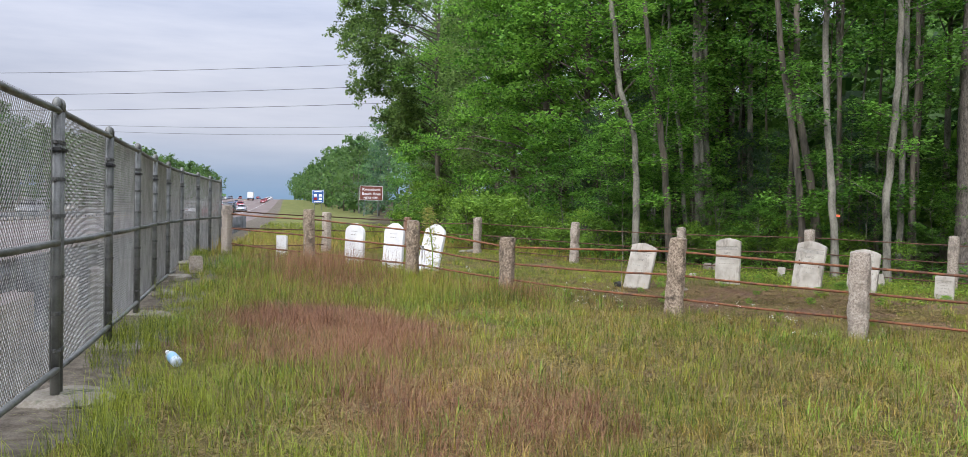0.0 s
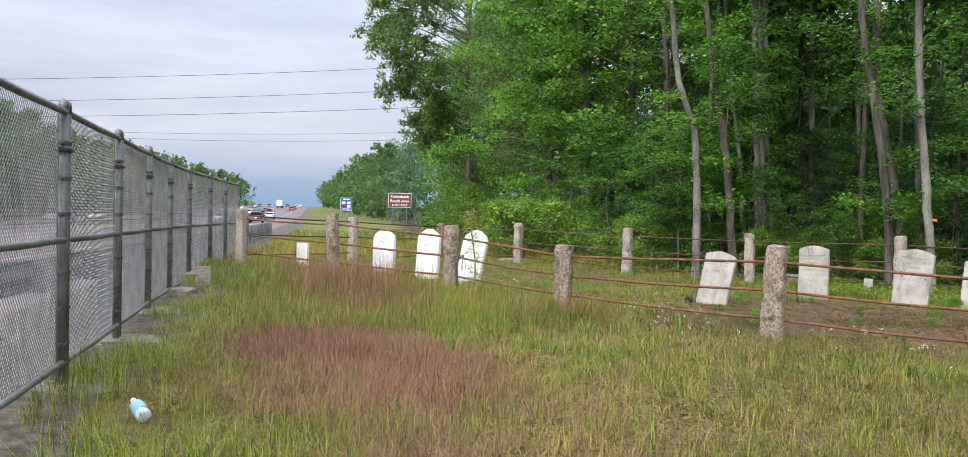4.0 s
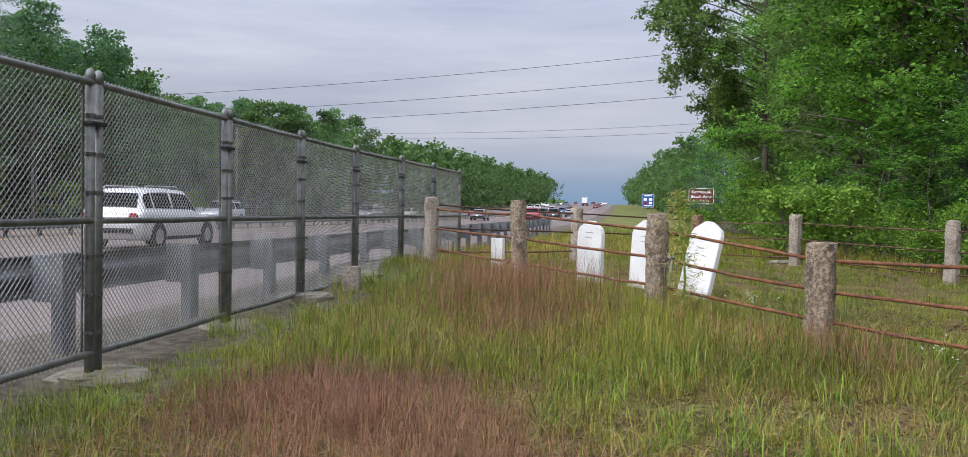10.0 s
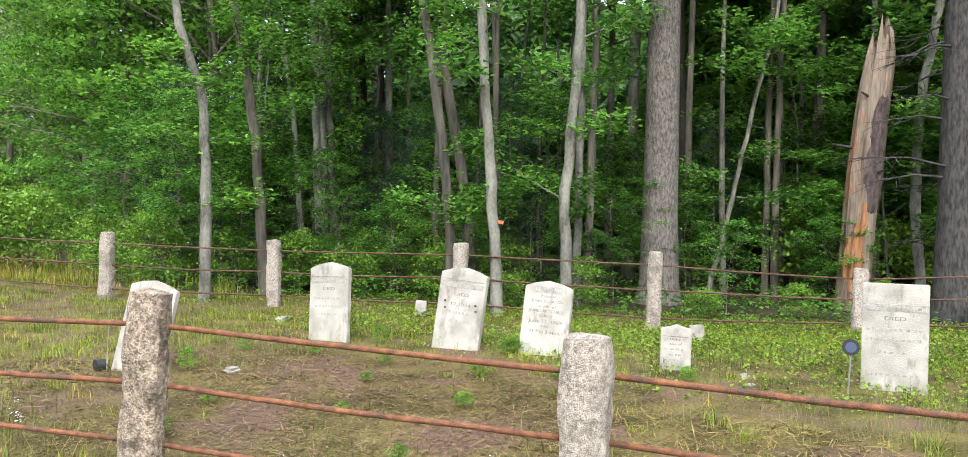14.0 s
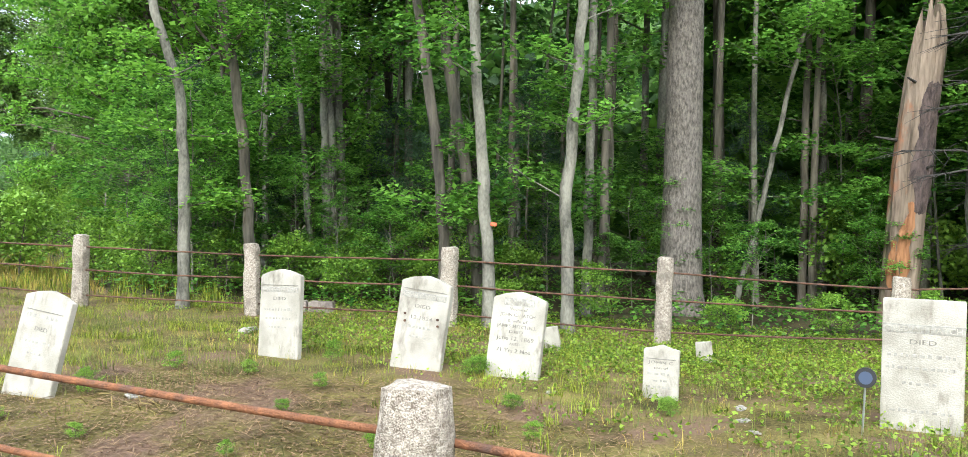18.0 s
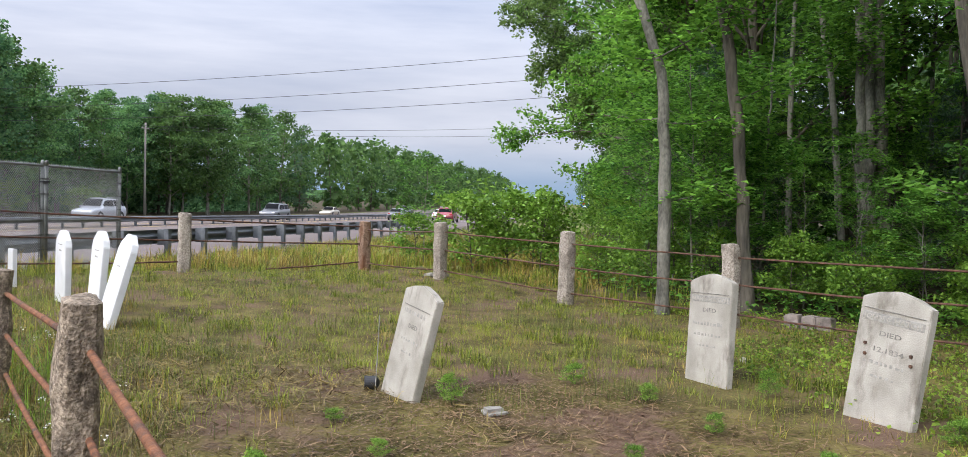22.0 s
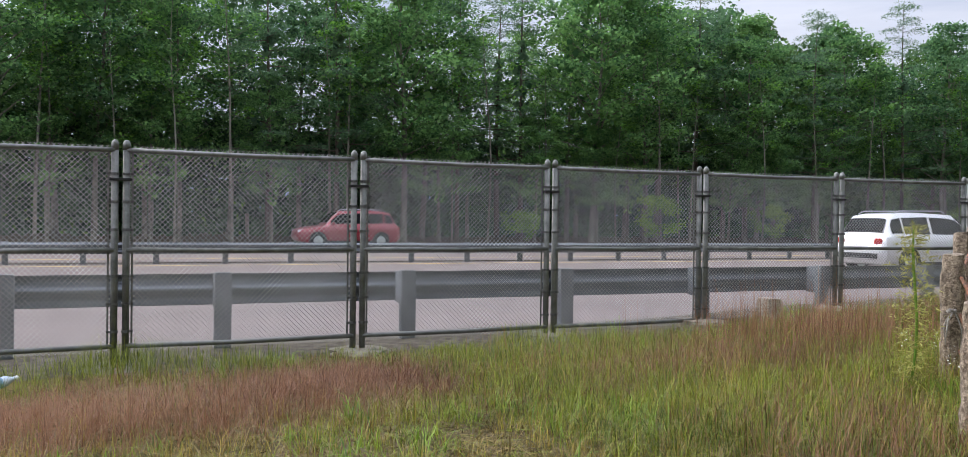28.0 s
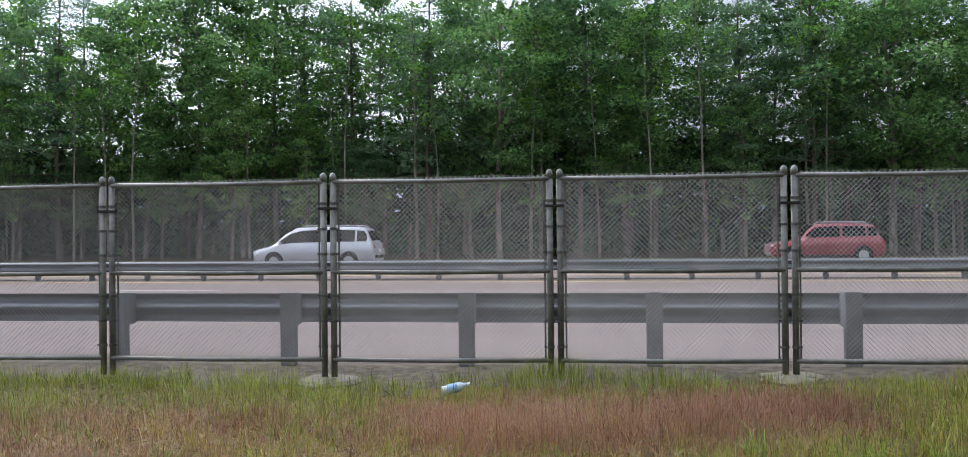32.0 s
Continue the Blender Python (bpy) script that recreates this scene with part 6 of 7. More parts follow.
# leafy undergrowth behind the back rails
x, y = scatter(11000, 8.5, 24, -8, 16, 53)
s = (x - 0.62) * 0.75 + (y - 9.84) * 0.66
keep = (s > 7.9) & (s < 13.5) & (nr.random(len(x)) < np.clip(0.45 + 0.55 * wave(x, y, 1.1, 19), 0.05, 1))
x, y = x[keep], y[keep]
c = np.stack([x, y, land_z(x, y) + 0.05 + 0.30 * nr.random(len(x)) ** 1.5], 1)
tagged(new("undergrowth", quads_mesh("undergrowth", leaf_quads(c, 7, 0.16, 0.05, 0.075, 0.058, nr, 0.75), M_LEAF_SHADE)), "low leafy undergrowth in the shade behind the rails", "plants", kind="stuff")


# ---- vehicles ----
TYRE_ME = mesh_of("tyre", *tube([(0, -0.10, 0), (0, -0.085, 0), (0, 0.085, 0), (0, 0.10, 0)], [0.29, 0.335, 0.335, 0.29], 18), M_RUBBER, True)
ARCH_ME = mesh_of("wheel_arch", *tube([(0, -0.012, 0), (0, 0.012, 0)], [0.40, 0.40], 18), M_RUBBER)
RIM_ME = mesh_of("rim", *tube([(0, -0.108, 0), (0, 0.108, 0)], [0.21, 0.21], 12), M_ALLOY)


def loft(rings):
    k = len(rings[0])
    verts = [p for r in rings for p in r]
    faces = [(i * k + j, i * k + (j + 1) % k, (i + 1) * k + (j + 1) % k, (i + 1) * k + j) for i in range(len(rings) - 1) for j in range(k)]
    return verts, faces + [tuple(range(k - 1, -1, -1)), tuple(range((len(rings) - 1) * k, len(rings) * k))]


CAR_SHAPES = {  # length, half width, roof, belt, hood, windscreen foot and head, rear head and foot
    "suv": (4.7, 0.93, 1.70, 1.02, 0.98, 0.26, 0.40, 0.90, 0.97),
    "minivan": (5.1, 0.98, 1.74, 1.02, 0.95, 0.17, 0.36, 0.92, 0.985),
    "sedan": (4.7, 0.90, 1.45, 0.93, 0.88, 0.29, 0.44, 0.70, 0.87),
    "hatchback": (4.4, 0.90, 1.50, 0.93, 0.88, 0.26, 0.42, 0.84, 0.97),
}
CAR_BUILT = {}


def car(shape, color_name, color, x, y, away, label):
    """A car that stands at x, y; away: whether it heads up the road (+y)."""
    m = pose(x, y, ROAD_Z + 0.03 + float(rise(y)), math.degrees(math.atan((float(rise(y + 2)) - float(rise(y - 2))) / 4)) * (1 if away else -1), 0, -1.2 if away else 178.8)
    if (shape, color_name) in CAR_BUILT:
        return tagged(copy_thing(CAR_BUILT[(shape, color_name)], m), label)
    L, w, roof, belt, hood, s0, s1, s2, s3 = CAR_SHAPES[shape]
    body_mat = paint(color_name + "_car_paint", color)
    t = thing("car", label, "car", m, "cars on the highway")
    mid_s = (s1 + s2) / 2
    deck = belt + 0.02 if s3 < 0.95 else belt - 0.02
    # stations from nose to tail: place, width, sill, shoulder, top
    line = [(0.0, 0.74, 0.42, hood - 0.32, hood - 0.26), (0.02, 0.90, 0.32, hood - 0.22, hood - 0.14), (0.08, 0.97, 0.25, hood - 0.12, hood - 0.05), (0.17, 1.0, 0.22, hood - 0.07, hood), (s0, 1.0, 0.22, belt - 0.05, belt + 0.0),
            (s0 + (s1 - s0) * 0.55, 1.0, 0.22, belt - 0.01, belt + (roof - belt) * 0.62), (s1, 1.0, 0.22, belt, roof - 0.04), (mid_s, 1.0, 0.22, belt + 0.01, roof), (s2 - 0.06, 1.0, 0.22, belt + 0.03, roof - 0.035), (s2, 0.99, 0.24, belt + 0.04, roof - 0.09),
            (s2 + (s3 - s2) * 0.55, 0.985, 0.26, belt + 0.04, deck + (roof - deck) * 0.42), (s3, 0.97, 0.28, belt, deck), (0.985 if s3 < 0.95 else s3 + 0.008, 0.93, 0.34, belt - 0.10, deck - 0.06), (1.0, 0.86, 0.42, belt - 0.28, deck - 0.26)]
    at = lambda q: L / 2 - q * L

    def ring(q):
        wide, low, belt_, top = [float(np.interp(q, [r[0] for r in line], [r[k] for r in line])) for k in (1, 2, 3, 4)]
        wide *= w
        lift = min(1.0, max(0.0, top - belt_) / 0.6)
        edge = wide * (0.88 - 0.13 * lift)
        half = [(wide * 0.90, low), (wide, low + 0.14), (wide * 1.015, (low + belt_) / 2 + 0.05), (wide * 0.985, belt_ - 0.03), (wide * 0.945, belt_ + 0.02 * lift), (edge, max(top - 0.09, belt_ + 0.01)), (edge * 0.88, top - 0.02), (edge * 0.45, top)]
        return [(px, at(q), z) for px, z in half] + [(-px, at(q), z) for px, z in reversed(half)]

    stops = sorted({r[0] for r in line} | {(line[k][0] + line[k + 1][0]) / 2 for k in range(len(line) - 1)})
    body_me = mesh_of("body", *loft([ring(q) for q in stops]), body_mat, True)
    part("body", body_me, t)

    def glass(name, rows):
        k = len(rows[0])
        v = [p for r in rows for p in r]
        f = [(a * k + b, a * k + b + 1, (a + 1) * k + b + 1, (a + 1) * k + b) for a in range(len(rows) - 1) for b in range(k - 1)]
        part(name, mesh_of(name, v, f, M_GLASS_DARK, True), t, "dark tinted glass")

    def screen(name, qa, qb, push):
        rows = []
        for q in np.linspace(qa, qb, 5):
            r = [Vector(p) for p in ring(q)]
            rows.append([(r[i] + Vector((0, push, 0.02))) for i in (6, 7, 8, 9)])
        glass(name, rows)

    screen("windscreen", s0 + 0.018, s1 - 0.012, 0.02)
    screen("rear_window", s2 + 0.012, s2 + (s3 - s2) * 0.8, -0.02)
    for sgn in (-1, 1):
        spans = [(s0 + 0.055, mid_s - 0.045), (mid_s - 0.025, s2 - 0.075), (s2 - 0.06, s2 + (s3 - s2) * 0.30)] if shape != "sedan" else [(s0 + 0.055, mid_s - 0.005), (mid_s + 0.015, s2 + (s3 - s2) * 0.35)]
        for qa, qb in spans:
            rows = []
            for q in np.linspace(qa, qb, 5):
                r = [Vector(p) for p in ring(q)]
                rows.append([Vector((sgn * (r[4].lerp(r[5], f).x + 0.012), r[4].y, r[4].lerp(r[5], f).z)) for f in (0.10, 0.5, 0.93)])
            glass("side_window", rows)
        part("side_mirror", bevelled_box("side_mirror", (0.20, 0.10, 0.14), body_mat, 0.03), t, at=pose(sgn * (w + 0.08), at(s0 + 0.07), belt))
        part("tail_light", bevelled_box("tail_light", (0.26, 0.10, 0.18), M_RED_LAMP, 0.03), t, "red tail lamp", at=pose(sgn * (w - 0.26), -L / 2 + 0.07, belt - 0.22))
        part("headlight", bevelled_box("headlight", (0.36, 0.16, 0.13), M_CLEAR_LAMP, 0.03), t, "clear headlamp", at=pose(sgn * (w - 0.30), L / 2 - 0.12, hood - 0.30))
        for q in (0.19, 0.80):
            wheel = part("wheel", TYRE_ME, t, at=pose(sgn * (w - 0.075), at(q), 0.335, 0, 0, 90))
            part("rim", RIM_ME, wheel)
            part("wheel_arch", ARCH_ME, t, "black wheel arch", at=pose(sgn * (w + 0.006), at(q), 0.345, 0, 0, 90))
        part("sill", bevelled_box("sill", (0.05, L * 0.46, 0.10), M_RUBBER, 0.015), t, "dark plastic sill", at=pose(sgn * (w - 0.02), 0.02, 0.24))
    part("bumper", bevelled_box("bumper", (w * 1.6, 0.10, 0.20), M_RUBBER, 0.03), t, "dark plastic bumper", at=pose(0, -L / 2 + 0.04, 0.40))
    part("number_plate", bevelled_box("number_plate", (0.31, 0.02, 0.15), M_SIGN_WHITE, 0.004), t, "white number plate", at=pose(0, -L / 2 - 0.004, belt - 0.36))
    part("grille", bevelled_box("grille", (w * 0.9, 0.06, 0.14), M_RUBBER, 0.02), t, "black grille", at=pose(0, L / 2 - 0.035, hood - 0.46))
    if shape in ("suv", "minivan"):
        for sgn in (-1, 1):
            part("roof_rail", mesh_of("roof_rail", *tube([(sgn * w * 0.66, at(s1 + 0.05), roof - 0.02), (sgn * w * 0.66, at(s1 + 0.08), roof + 0.05), (sgn * w * 0.66, at(s2 - 0.08), roof + 0.03), (sgn * w * 0.66, at(s2 - 0.04), roof - 0.05)], [0.018] * 4, 6), M_ALLOY), t, "silver roof rail")
    CAR_BUILT[(shape, color_name)] = t
    return t


def lane(k, y):
    return float(SIDE(y)) + (-5.8, -9.6, -13.7, -22.3, -26.4, -30.9)[k]


PAINTS = {"white": (0.72, 0.72, 0.72), "silver": (0.42, 0.44, 0.47), "black": (0.02, 0.022, 0.025), "dark_red": (0.22, 0.02, 0.03), "grey": (0.13, 0.135, 0.14), "beige": (0.42, 0.37, 0.28), "blue": (0.04, 0.08, 0.16)}
CARS = [("suv", "white", 1, 21.5, "white sport utility car on the highway"), ("minivan", "silver", 4, -10.6, "silver minivan on the far carriageway"), ("suv", "dark_red", 5, 10.5, "dark red crossover on the far carriageway"), 
        ("suv", "silver", 4, 62, "silver crossover far up the highway"), ("suv", "dark_red", 0, 97, "dark red sport utility car driving away"), ("sedan", "white", 1, 116, "white sedan driving away"), ("suv", "black", 0, 128, "black sport utility car driving away"),
        ("sedan", "grey", 2, 108, "grey sedan driving away"), ("suv", "black", 1, 150, "black sport utility car driving away"), ("sedan", "silver", 0, 168, "silver sedan driving away"), ("suv", "white", 2, 185, "white sport utility car driving away"),
        ("suv", "grey", 3, 88, "grey sport utility car driving nearer"), ("sedan", "beige", 4, 122, "beige sedan driving nearer"), ("suv", "black", 3, 156, "black sport utility car driving nearer")]
car_rng = random.Random(77)
for k in range(22):
    shade = car_rng.choice(list(PAINTS))
    y = 205 + k * 17 + car_rng.uniform(-6, 6)
    CARS.append((car_rng.choice(("suv", "sedan", "suv")), shade, car_rng.randrange(6), y, "distant " + shade.replace("_", " ") + " car on the climbing highway"))
for shape, shade, k, y, label in CARS:
    car(shape, shade, PAINTS[shade], lane(k, y), y, k < 3, label)

truck = thing("articulated_lorry", "white box trailer behind a blue lorry cab, driving away", "truck", pose(lane(2, 430), 430, ROAD_Z + 0.03 + float(rise(430)), math.degrees(math.atan((float(rise(435)) - float(rise(425))) / 10)), 0, -1.2))
M_TRAILER = mat("trailer_sheet", (0.62, 0.63, 0.64), (0.78, 0.79, 0.80), 1.5, 0.5, bump=0.05)
part("trailer", bevelled_box("trailer", (2.55, 14.0, 2.75), M_TRAILER, 0.03), truck, at=pose(0, 0, 1.25))
part("rear_door", bevelled_box("rear_door", (1.2, 0.05, 2.6), M_TRAILER, 0.02), truck, at=pose(-0.62, -7.02, 1.32))
part("rear_door", bevelled_box("rear_door", (1.2, 0.05, 2.6), M_TRAILER, 0.02), truck, at=pose(0.62, -7.02, 1.32))
part("chassis", bevelled_box("chassis", (2.3, 13.0, 0.25), M_RUBBER, 0.02), truck, at=pose(0, 0.2, 0.95))
part("cab", bevelled_box("cab", (2.4, 2.6, 2.6), paint("blue_cab_paint", (0.03, 0.20, 0.38)), 0.15, 3), truck, "blue cab", at=pose(0, 8.8, 0.8))
part("underrun_bar", bevelled_box("underrun_bar", (2.4, 0.1, 0.12), M_RED_LAMP, 0.01), truck, at=pose(0, -6.95, 0.55))
for sgn in (-1, 1):
    for yy in (-5.8, -4.6, 6.2, 7.4, 9.8):
        wheel = part("wheel", TYRE_ME, truck, at=pose(sgn * 1.08, yy, 0.5, 0, 0, 90) @ Matrix.Diagonal((1.45, 1.8, 1.45, 1)))
        part("rim", RIM_ME, wheel)

# ---- signs ----
M_SIGN_BROWN = mat("brown_sign_sheet", (0.13, 0.035, 0.02), (0.17, 0.05, 0.03), 2, 0.5, bump=0)
M_SIGN_BLUE = mat("blue_sign_sheet", (0.015, 0.08, 0.28), (0.02, 0.11, 0.36), 2, 0.5, bump=0)


def road_sign(x, y, low, w, h, material, label, turn=0):
    z = gz(x, y)
    s = thing("road_sign", label, "sign", pose(x, y, z, 0, 0, turn))
    for sx in (-0.3, 0.3):
        part("sign_post", bevelled_box("sign_post", (0.12, 0.12, low + h - 0.2), M_RAILPOST, 0.01), s, at=pose(sx * w, 0.08, -0.1))
    part("border", bevelled_box("border", (w, 0.03, h), M_SIGN_WHITE, 0.01), s, at=pose(0, 0, low))
    part("panel", bevelled_box("panel", (w - 0.10, 0.03, h - 0.10), material, 0.01), s, at=pose(0, -0.008, low + 0.05))
    return s


brown = road_sign(17.9, 135, 2.6, 3.7, 2.3, M_SIGN_BROWN, "brown recreation road sign with white words on two posts")
for body, up, size, width in (("Kennebunk", 4.15, 0.62, 2.9), ("Beach Area", 3.45, 0.62, 3.0), ("NEXT EXIT", 2.83, 0.48, 2.4)):
    me = lettering(body, size, width)
    me.materials.clear()
    me.materials.append(M_SIGN_WHITE)
    part("words", me, brown, at=pose(0, -0.03, up, 90))
blue = road_sign(13.4, 205, 1.8, 2.7, 3.0, M_SIGN_BLUE, "blue services road sign with small panels on two posts")
for px, pz, pw, ph, material in ((0, 4.35, 1.7, 0.22, M_SIGN_WHITE), (-0.6, 3.3, 0.75, 0.6, M_SIGN_WHITE), (0.6, 3.3, 0.75, 0.6, M_SIGN_WHITE), (-0.6, 2.5, 0.75, 0.55, M_RED_LAMP), (0.6, 2.5, 0.75, 0.55, M_SIGN_WHITE), (0, 2.05, 1.8, 0.2, M_SIGN_WHITE)):
    part("sign_patch", bevelled_box("sign_patch", (pw, 0.02, ph), material, 0.004), blue, at=pose(px, -0.03, pz))

# ---- utility pole and overhead wires ----
M_POLEWOOD = mat("weathered_pole", (0.16, 0.14, 0.12), (0.34, 0.31, 0.27), 3, 0.9, bump=0.4, stretch=(1, 1, 0.1))
pole = thing("utility_pole", "tall weathered wooden utility pole at the tree line", "utility pole", pose(-41, 100, gz(-41, 100)))
part("shaft", mesh_of("shaft", *tube([(0, 0, -0.4), (0, 0, 10.9)], [0.16, 0.11], 10), M_POLEWOOD, True), pole)
part("crossarm", bevelled_box("crossarm", (0.12, 1.9, 0.12), M_POLEWOOD, 0.01), pole, at=pose(0, 0, 10.2))
for yy in (-0.8, 0.8, 0.0):
    part("insulator", mesh_of("insulator", *tube([(0, yy, 10.3), (0, yy, 10.5)], [0.05, 0.03], 8), M_GALV), pole)


def wire(label, a, b, sag, r=0.017):
    pts = [Vector(a).lerp(Vector(b), s) - Vector((0, 0, sag * 4 * s * (1 - s))) for s in np.linspace(0, 1, 25)]
    tagged(new("overhead_wire", mesh_of("overhead_wire", *tube(pts, [r] * 25, 5), M_BLACK)), label, "wire", "overhead wires")


wire("black overhead wire high across the highway", (-60, 66, 9.6), (60, 62, 19.5), 2.4)
wire("black overhead wire high across the highway", (-60, 66, 8.2), (60, 62, 17.2), 2.3)
wire("black overhead wire high across the highway", (-60, 66, 7.4), (60, 62, 15.4), 2.3)
wire("black overhead wire from the wooden pole", (-41, 99.2, gz(-41, 100) + 10.5), (40, 96, 13.2), 1.4)
wire("black overhead wire from the wooden pole", (-41, 100.8, gz(-41, 100) + 10.3), (40, 97, 12.4), 1.6)

# ---- small things on the ground ----
M_BOTTLE = plain("clear_bottle_plastic", (0.52, 0.60, 0.66), 0.15)
M_BLUE_LABEL = plain("blue_bottle_label", (0.22, 0.40, 0.58), 0.5)
bz = gz(0.59, -0.91)
bottle = thing("plastic_bottle", "crumpled clear plastic bottle with a blue label in the grass", "bottle", pose(0.64, -0.91, bz + 0.075, -78, 0, 24) @ Matrix.Scale(1.05, 4))
part("shell", mesh_of("shell", *tube([(0, 0, -0.10), (0, 0, -0.09), (0, 0, 0.0), (0, 0, 0.06), (0, 0, 0.10), (0, 0, 0.125)], [0.03, 0.042, 0.036, 0.042, 0.018, 0.014], 12, True, 0.15, random.Random(3)), M_BOTTLE, True), bottle)
part("wrapper", mesh_of("wrapper", *tube([(0, 0, -0.05), (0, 0, 0.03)], [0.044, 0.043], 12, False), M_BLUE_LABEL, True), bottle, "blue paper wrapper")
part("screw_cap", mesh_of("screw_cap", *tube([(0, 0, 0.125), (0, 0, 0.145)], [0.016, 0.016], 12), M_SIGN_WHITE), bottle, "white screw cap")

marker = thing("grave_marker", "black round grave marker on a thin metal rod", "grave marker", pose(11.72, 1.39, gz(11.72, 1.39), 0, 2, -58))
part("rod", mesh_of("rod", *tube([(0, 0, -0.15), (0, 0, 0.36)], [0.007, 0.007], 8), M_ALLOY), marker)
part("disc", mesh_of("disc", *tube([(0, -0.012, 0.37), (0, 0.012, 0.37)], [0.065, 0.065], 20), M_BLACK), marker)
part("disc_rim", mesh_of("disc_rim", *tube([(0, -0.018, 0.37), (0, 0.0, 0.37)], [0.042, 0.036], 16), plain("slate_blue_enamel", (0.06, 0.08, 0.13), 0.4)), marker, "slate blue raised ring on the disc")
stake = thing("flag_holder", "thin pale rod with a toppled black holder by the stone", "flag holder", pose(7.02, 5.10, gz(7.02, 5.10)))
part("rod", mesh_of("rod", *tube([(0.03, 0, -0.1), (0.05, 0.02, 0.52)], [0.004, 0.0035], 7), M_CONCRETE), stake)
part("holder", mesh_of("holder", *tube([(-0.05, 0.03, 0.05), (0.03, 0.05, 0.05), (0.05, 0.05, 0.05)], [0.048, 0.048, 0.02], 18), M_BLACK), stake)
for k, (x, y, sx, sy, sz, turn, kind) in enumerate(((7.92, 4.55, 0.15, 0.10, 0.05, 30, 0), (9.65, 7.65, 0.28, 0.14, 0.07, 50, 0), (6.3, 13.2, 0.45, 0.2, 0.07, 140, 0), (9.9, 6.9, 0.12, 0.1, 0.05, 0, 0), (11.35, 2.05, 0.13, 0.09, 0.03, 20, 0), (11.15, 1.75, 0.09, 0.07, 0.03, 70, 0), (11.6, 2.3, 0.07, 0.06, 0.03, 110, 0), (10.7, 3.35, 0.10, 0.07, 0.03, 40, 0))):
    me = bevelled_box("stone", (sx, sy, sz), M_CONCRETE, 0.02, 2, 0.03, 60 + k, 2)
    tagged(new("stone", me), "flat pale stone lying in the short grass", "stone", "loose stones").matrix_basis = pose(x, y, gz(x, y) - 0.01, 4, 3, turn)
M_OLDBRICK = mat("old_brick", (0.13, 0.105, 0.09), (0.29, 0.24, 0.205), 14, 0.9, bump=0.5, random_hue=0.3)
for k, (dx, dz, turn) in enumerate(((-0.17, 0, 4), (0.03, 0, -6), (0.20, 0, 3))):
    tagged(new("brick", bevelled_box("brick", (0.17, 0.15, 0.15), M_OLDBRICK, 0.012, 2, 0.012, 80 + k)), "worn reddish block lying behind the rails", "block", "worn blocks").matrix_basis = pose(11.06 + dx * 0.8, 9.35 - dx * 0.6, gz(11.06, 9.35) + dz - 0.005, 0, 0, -40 + turn)
tagged(new("granite_block", bevelled_box("granite_block", (0.2, 0.2, 0.42), M_GRANITE, 0.015, 2, 0.012, 91, 3)), "short square granite block beside the fence footing", "block").matrix_basis = pose(0.25, 6.9, gz(0.25, 6.9) - 0.15, 0, 0, 10)
# Small orange box that stands for a reddish leaf on the trunk.
tagged(new("ribbon", bevelled_box("ribbon", (0.075, 0.012, 0.045), plain("reddish_leaf", (0.75, 0.13, 0.05), 0.6), 0.004)), "reddish leaf on a tree trunk", "ribbon").matrix_basis = pose(12.44, 6.99, 1.26, 0, 8, -45)

# tall weed by the rails
weed_pts = [Vector((0.02 * math.sin(5 * s), 0.03 * s, 1.15 * s)) for s in np.linspace(0, 1, 8)]
weed = thing("goldenrod", "tall yellow-green weed stalk standing in the grass", "plant", pose(3.84, 4.95, gz(3.84, 4.95)) @ Matrix.Diagonal((1.7, 1.7, 1.0, 1)))
part("stalk", mesh_of("stalk", *tube(weed_pts, [0.006] * 7 + [0.002], 6), M_SHRUB), weed)
wr_ = np.random.default_rng(12)
weed_s = 0.06 + 0.94 * wr_.random(620)
weed_c = np.array([tuple(along(weed_pts, q)) for q in weed_s]) + wr_.normal(0, 1, (620, 3)) * (0.012 + 0.030 * np.sin(np.pi * np.clip(weed_s, 0, 1)) ** 0.5)[:, None] * np.array([1, 1, 0.5])
M_WEED = leaf_mat("weed_leaves", (0.24, 0.235, 0.05), (0.50, 0.47, 0.14))
part("leaves", quads_mesh("leaves", leaf_quads(weed_c, 2, 0.012, 0.012, 0.040, 0.006, wr_, 0.35), M_WEED), weed)

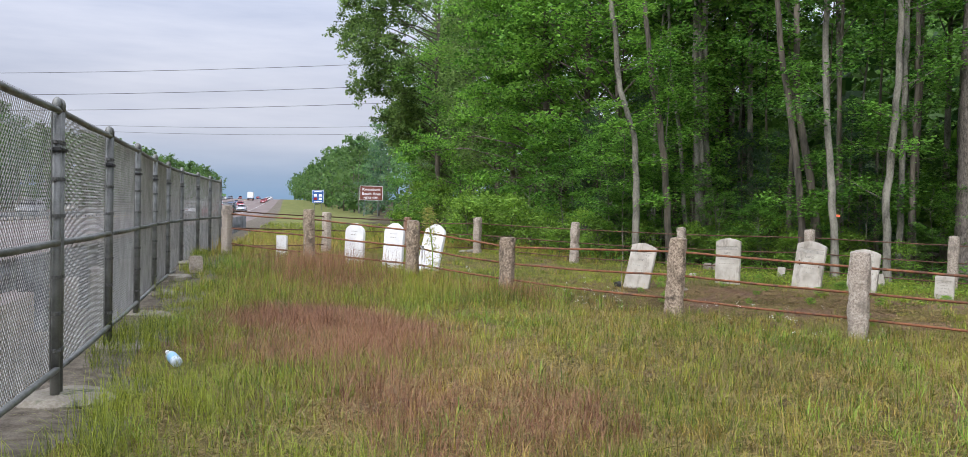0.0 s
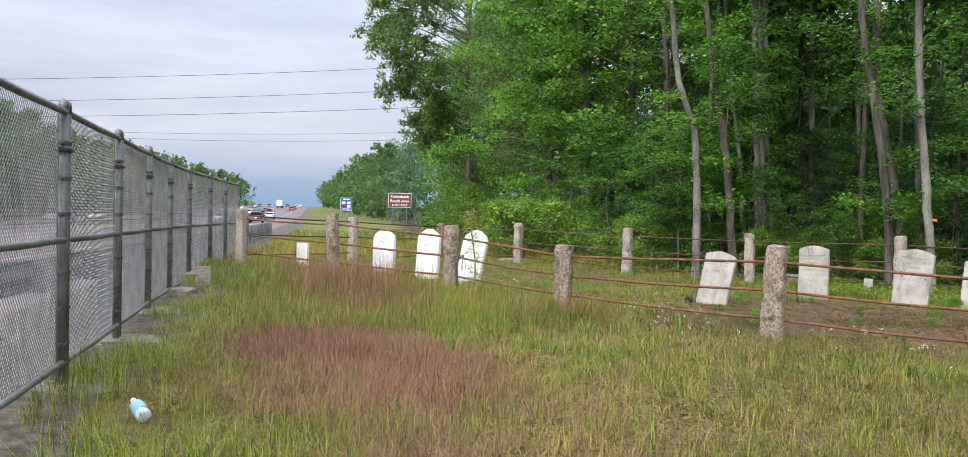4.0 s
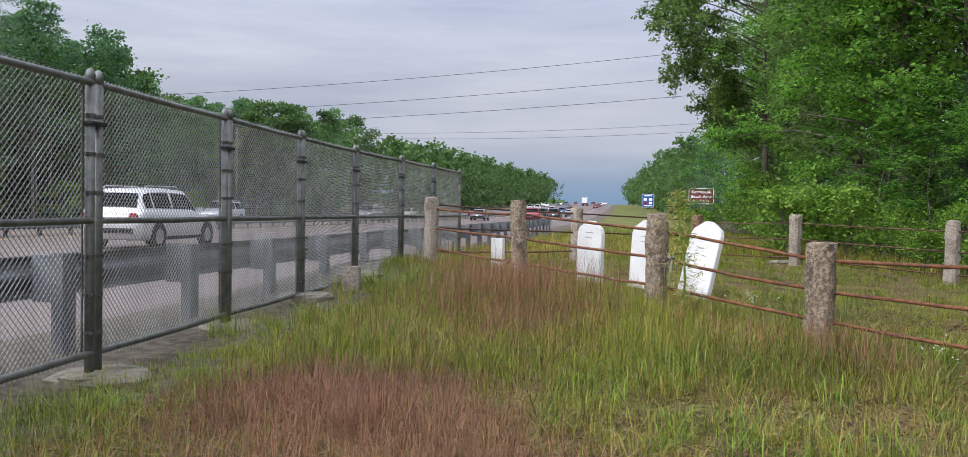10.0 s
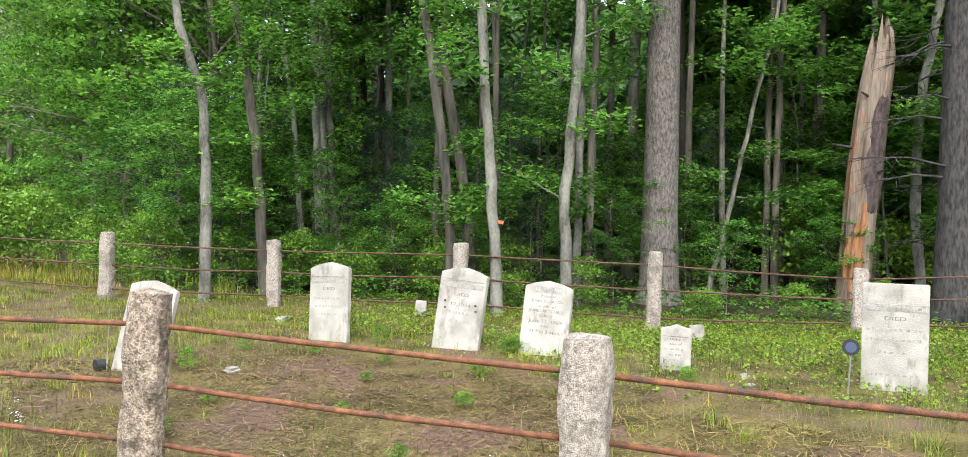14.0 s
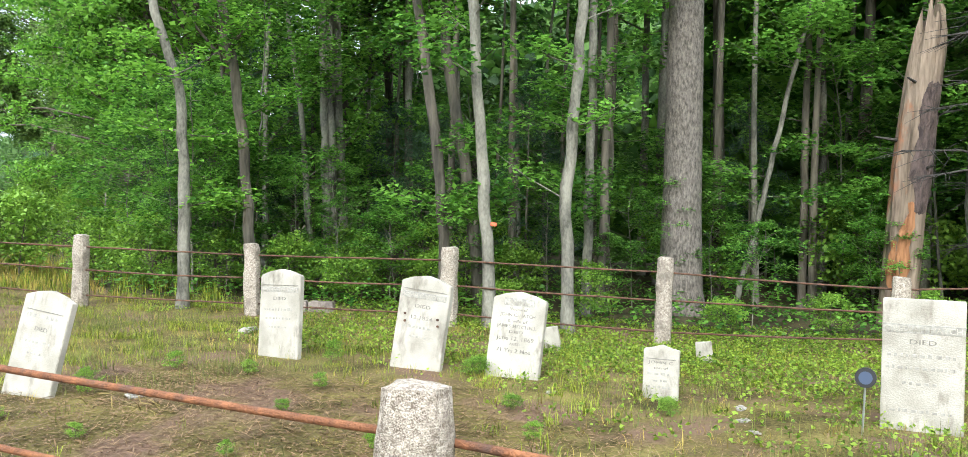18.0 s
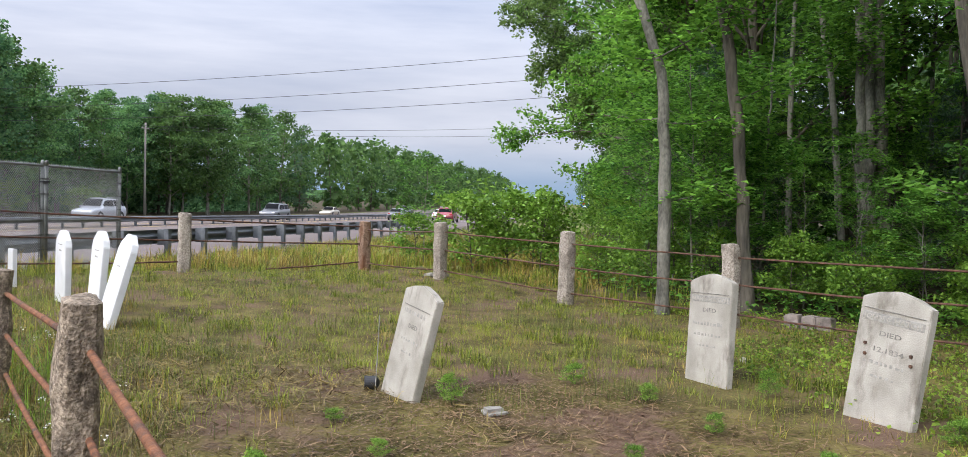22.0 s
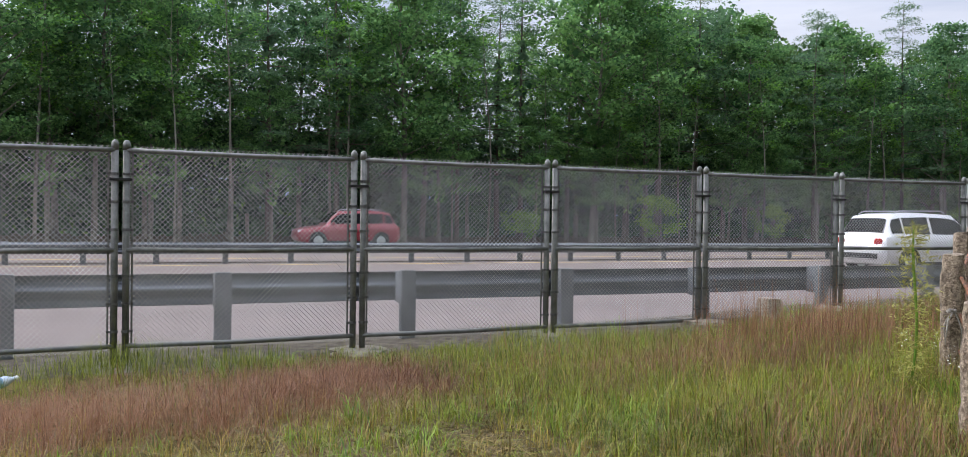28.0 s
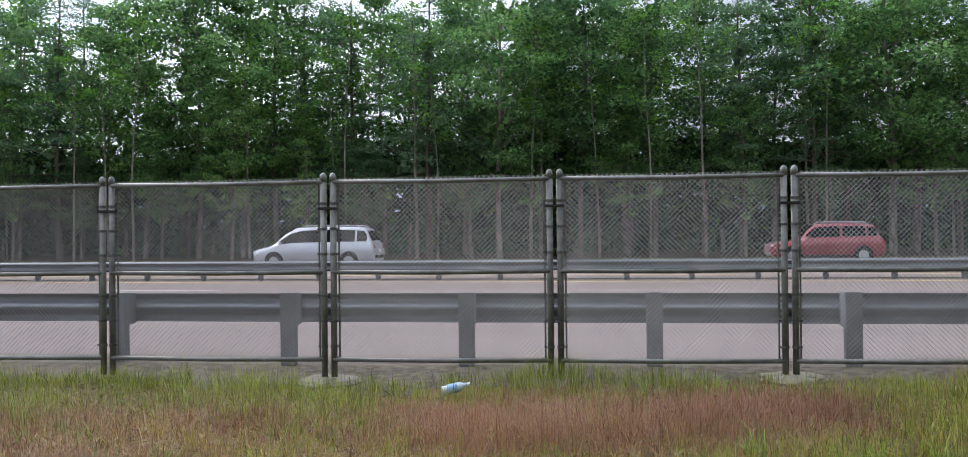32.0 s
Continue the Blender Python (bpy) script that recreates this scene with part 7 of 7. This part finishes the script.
for k, (x, y, size) in enumerate(((10.62, 4.28, 0.11), (10.50, 4.22, 0.09), (7.62, 4.78, 0.10), (8.9, 2.6, 0.08), (9.6, 3.4, 0.09), (6.9, 3.1, 0.10), (10.1, 3.0, 0.08), (8.4, 5.6, 0.09), (9.75, 5.4, 0.10), (11.0, 2.4, 0.09), (7.4, 3.6, 0.06), (8.1, 2.9, 0.05), (8.7, 3.7, 0.06), (9.2, 4.3, 0.07), (7.9, 1.8, 0.06), (9.0, 1.5, 0.05), (9.8, 2.3, 0.07), (8.6, 0.9, 0.06), (7.0, 4.2, 0.06), (8.9, 5.1, 0.07))):
    plant("weed", BUSH[k % 3], x, y, 70 * k, size, "small green weed growing by the gravestones", "weeds in the plot", "plant", names=("stem", "leaves"))

# frayed rope end caught on a rail beside a post
rope_rng = random.Random(23)
rope = thing("rope_scrap", "pale frayed rope tied round a rail beside a granite post", "rope", pose(3.78, 5.43, gz(3.78, 5.43) + 0.50))
part("knot", mesh_of("knot", *tube([(0.028 * math.cos(q * 0.9), 0.028 * math.sin(q * 0.9), 0.012 * math.sin(q * 2.3)) for q in range(22)], [0.008] * 22, 6), M_CONCRETE, True), rope)
for k in range(4):
    dx, dy = rope_rng.uniform(-0.05, 0.05), rope_rng.uniform(-0.05, 0.03)
    part("strand", mesh_of("strand", *tube([(0.02, 0, 0), (dx, dy, -0.07), (dx * 1.4, dy * 1.2, -0.13), (dx * 1.1, dy * 1.6, -rope_rng.uniform(0.18, 0.32))], [0.006, 0.0055, 0.005, 0.0025], 5), M_CONCRETE, True), rope)

# small white asters
fx, fy = scatter(2000, 0.6, 10, -5, 9, 61)
ff = (np.abs(inside(fx, fy) + 0.5) < 1.1) & (wave(fx, fy, 2.6, 15) > 0.25) & (fx > 3.2)
fx, fy = fx[ff], fy[ff]
fr = np.random.default_rng(14)
fc = np.stack([fx, fy, land_z(fx, fy) + 0.14 + 0.16 * fr.random(len(fx))], 1)
tagged(new("white_asters", quads_mesh("white_asters", leaf_quads(fc, 7, 0.03, 0.012, 0.013, 0.010, fr, 0.8), M_PETAL)), "scattered small white aster flowers", "flowers", kind="stuff")
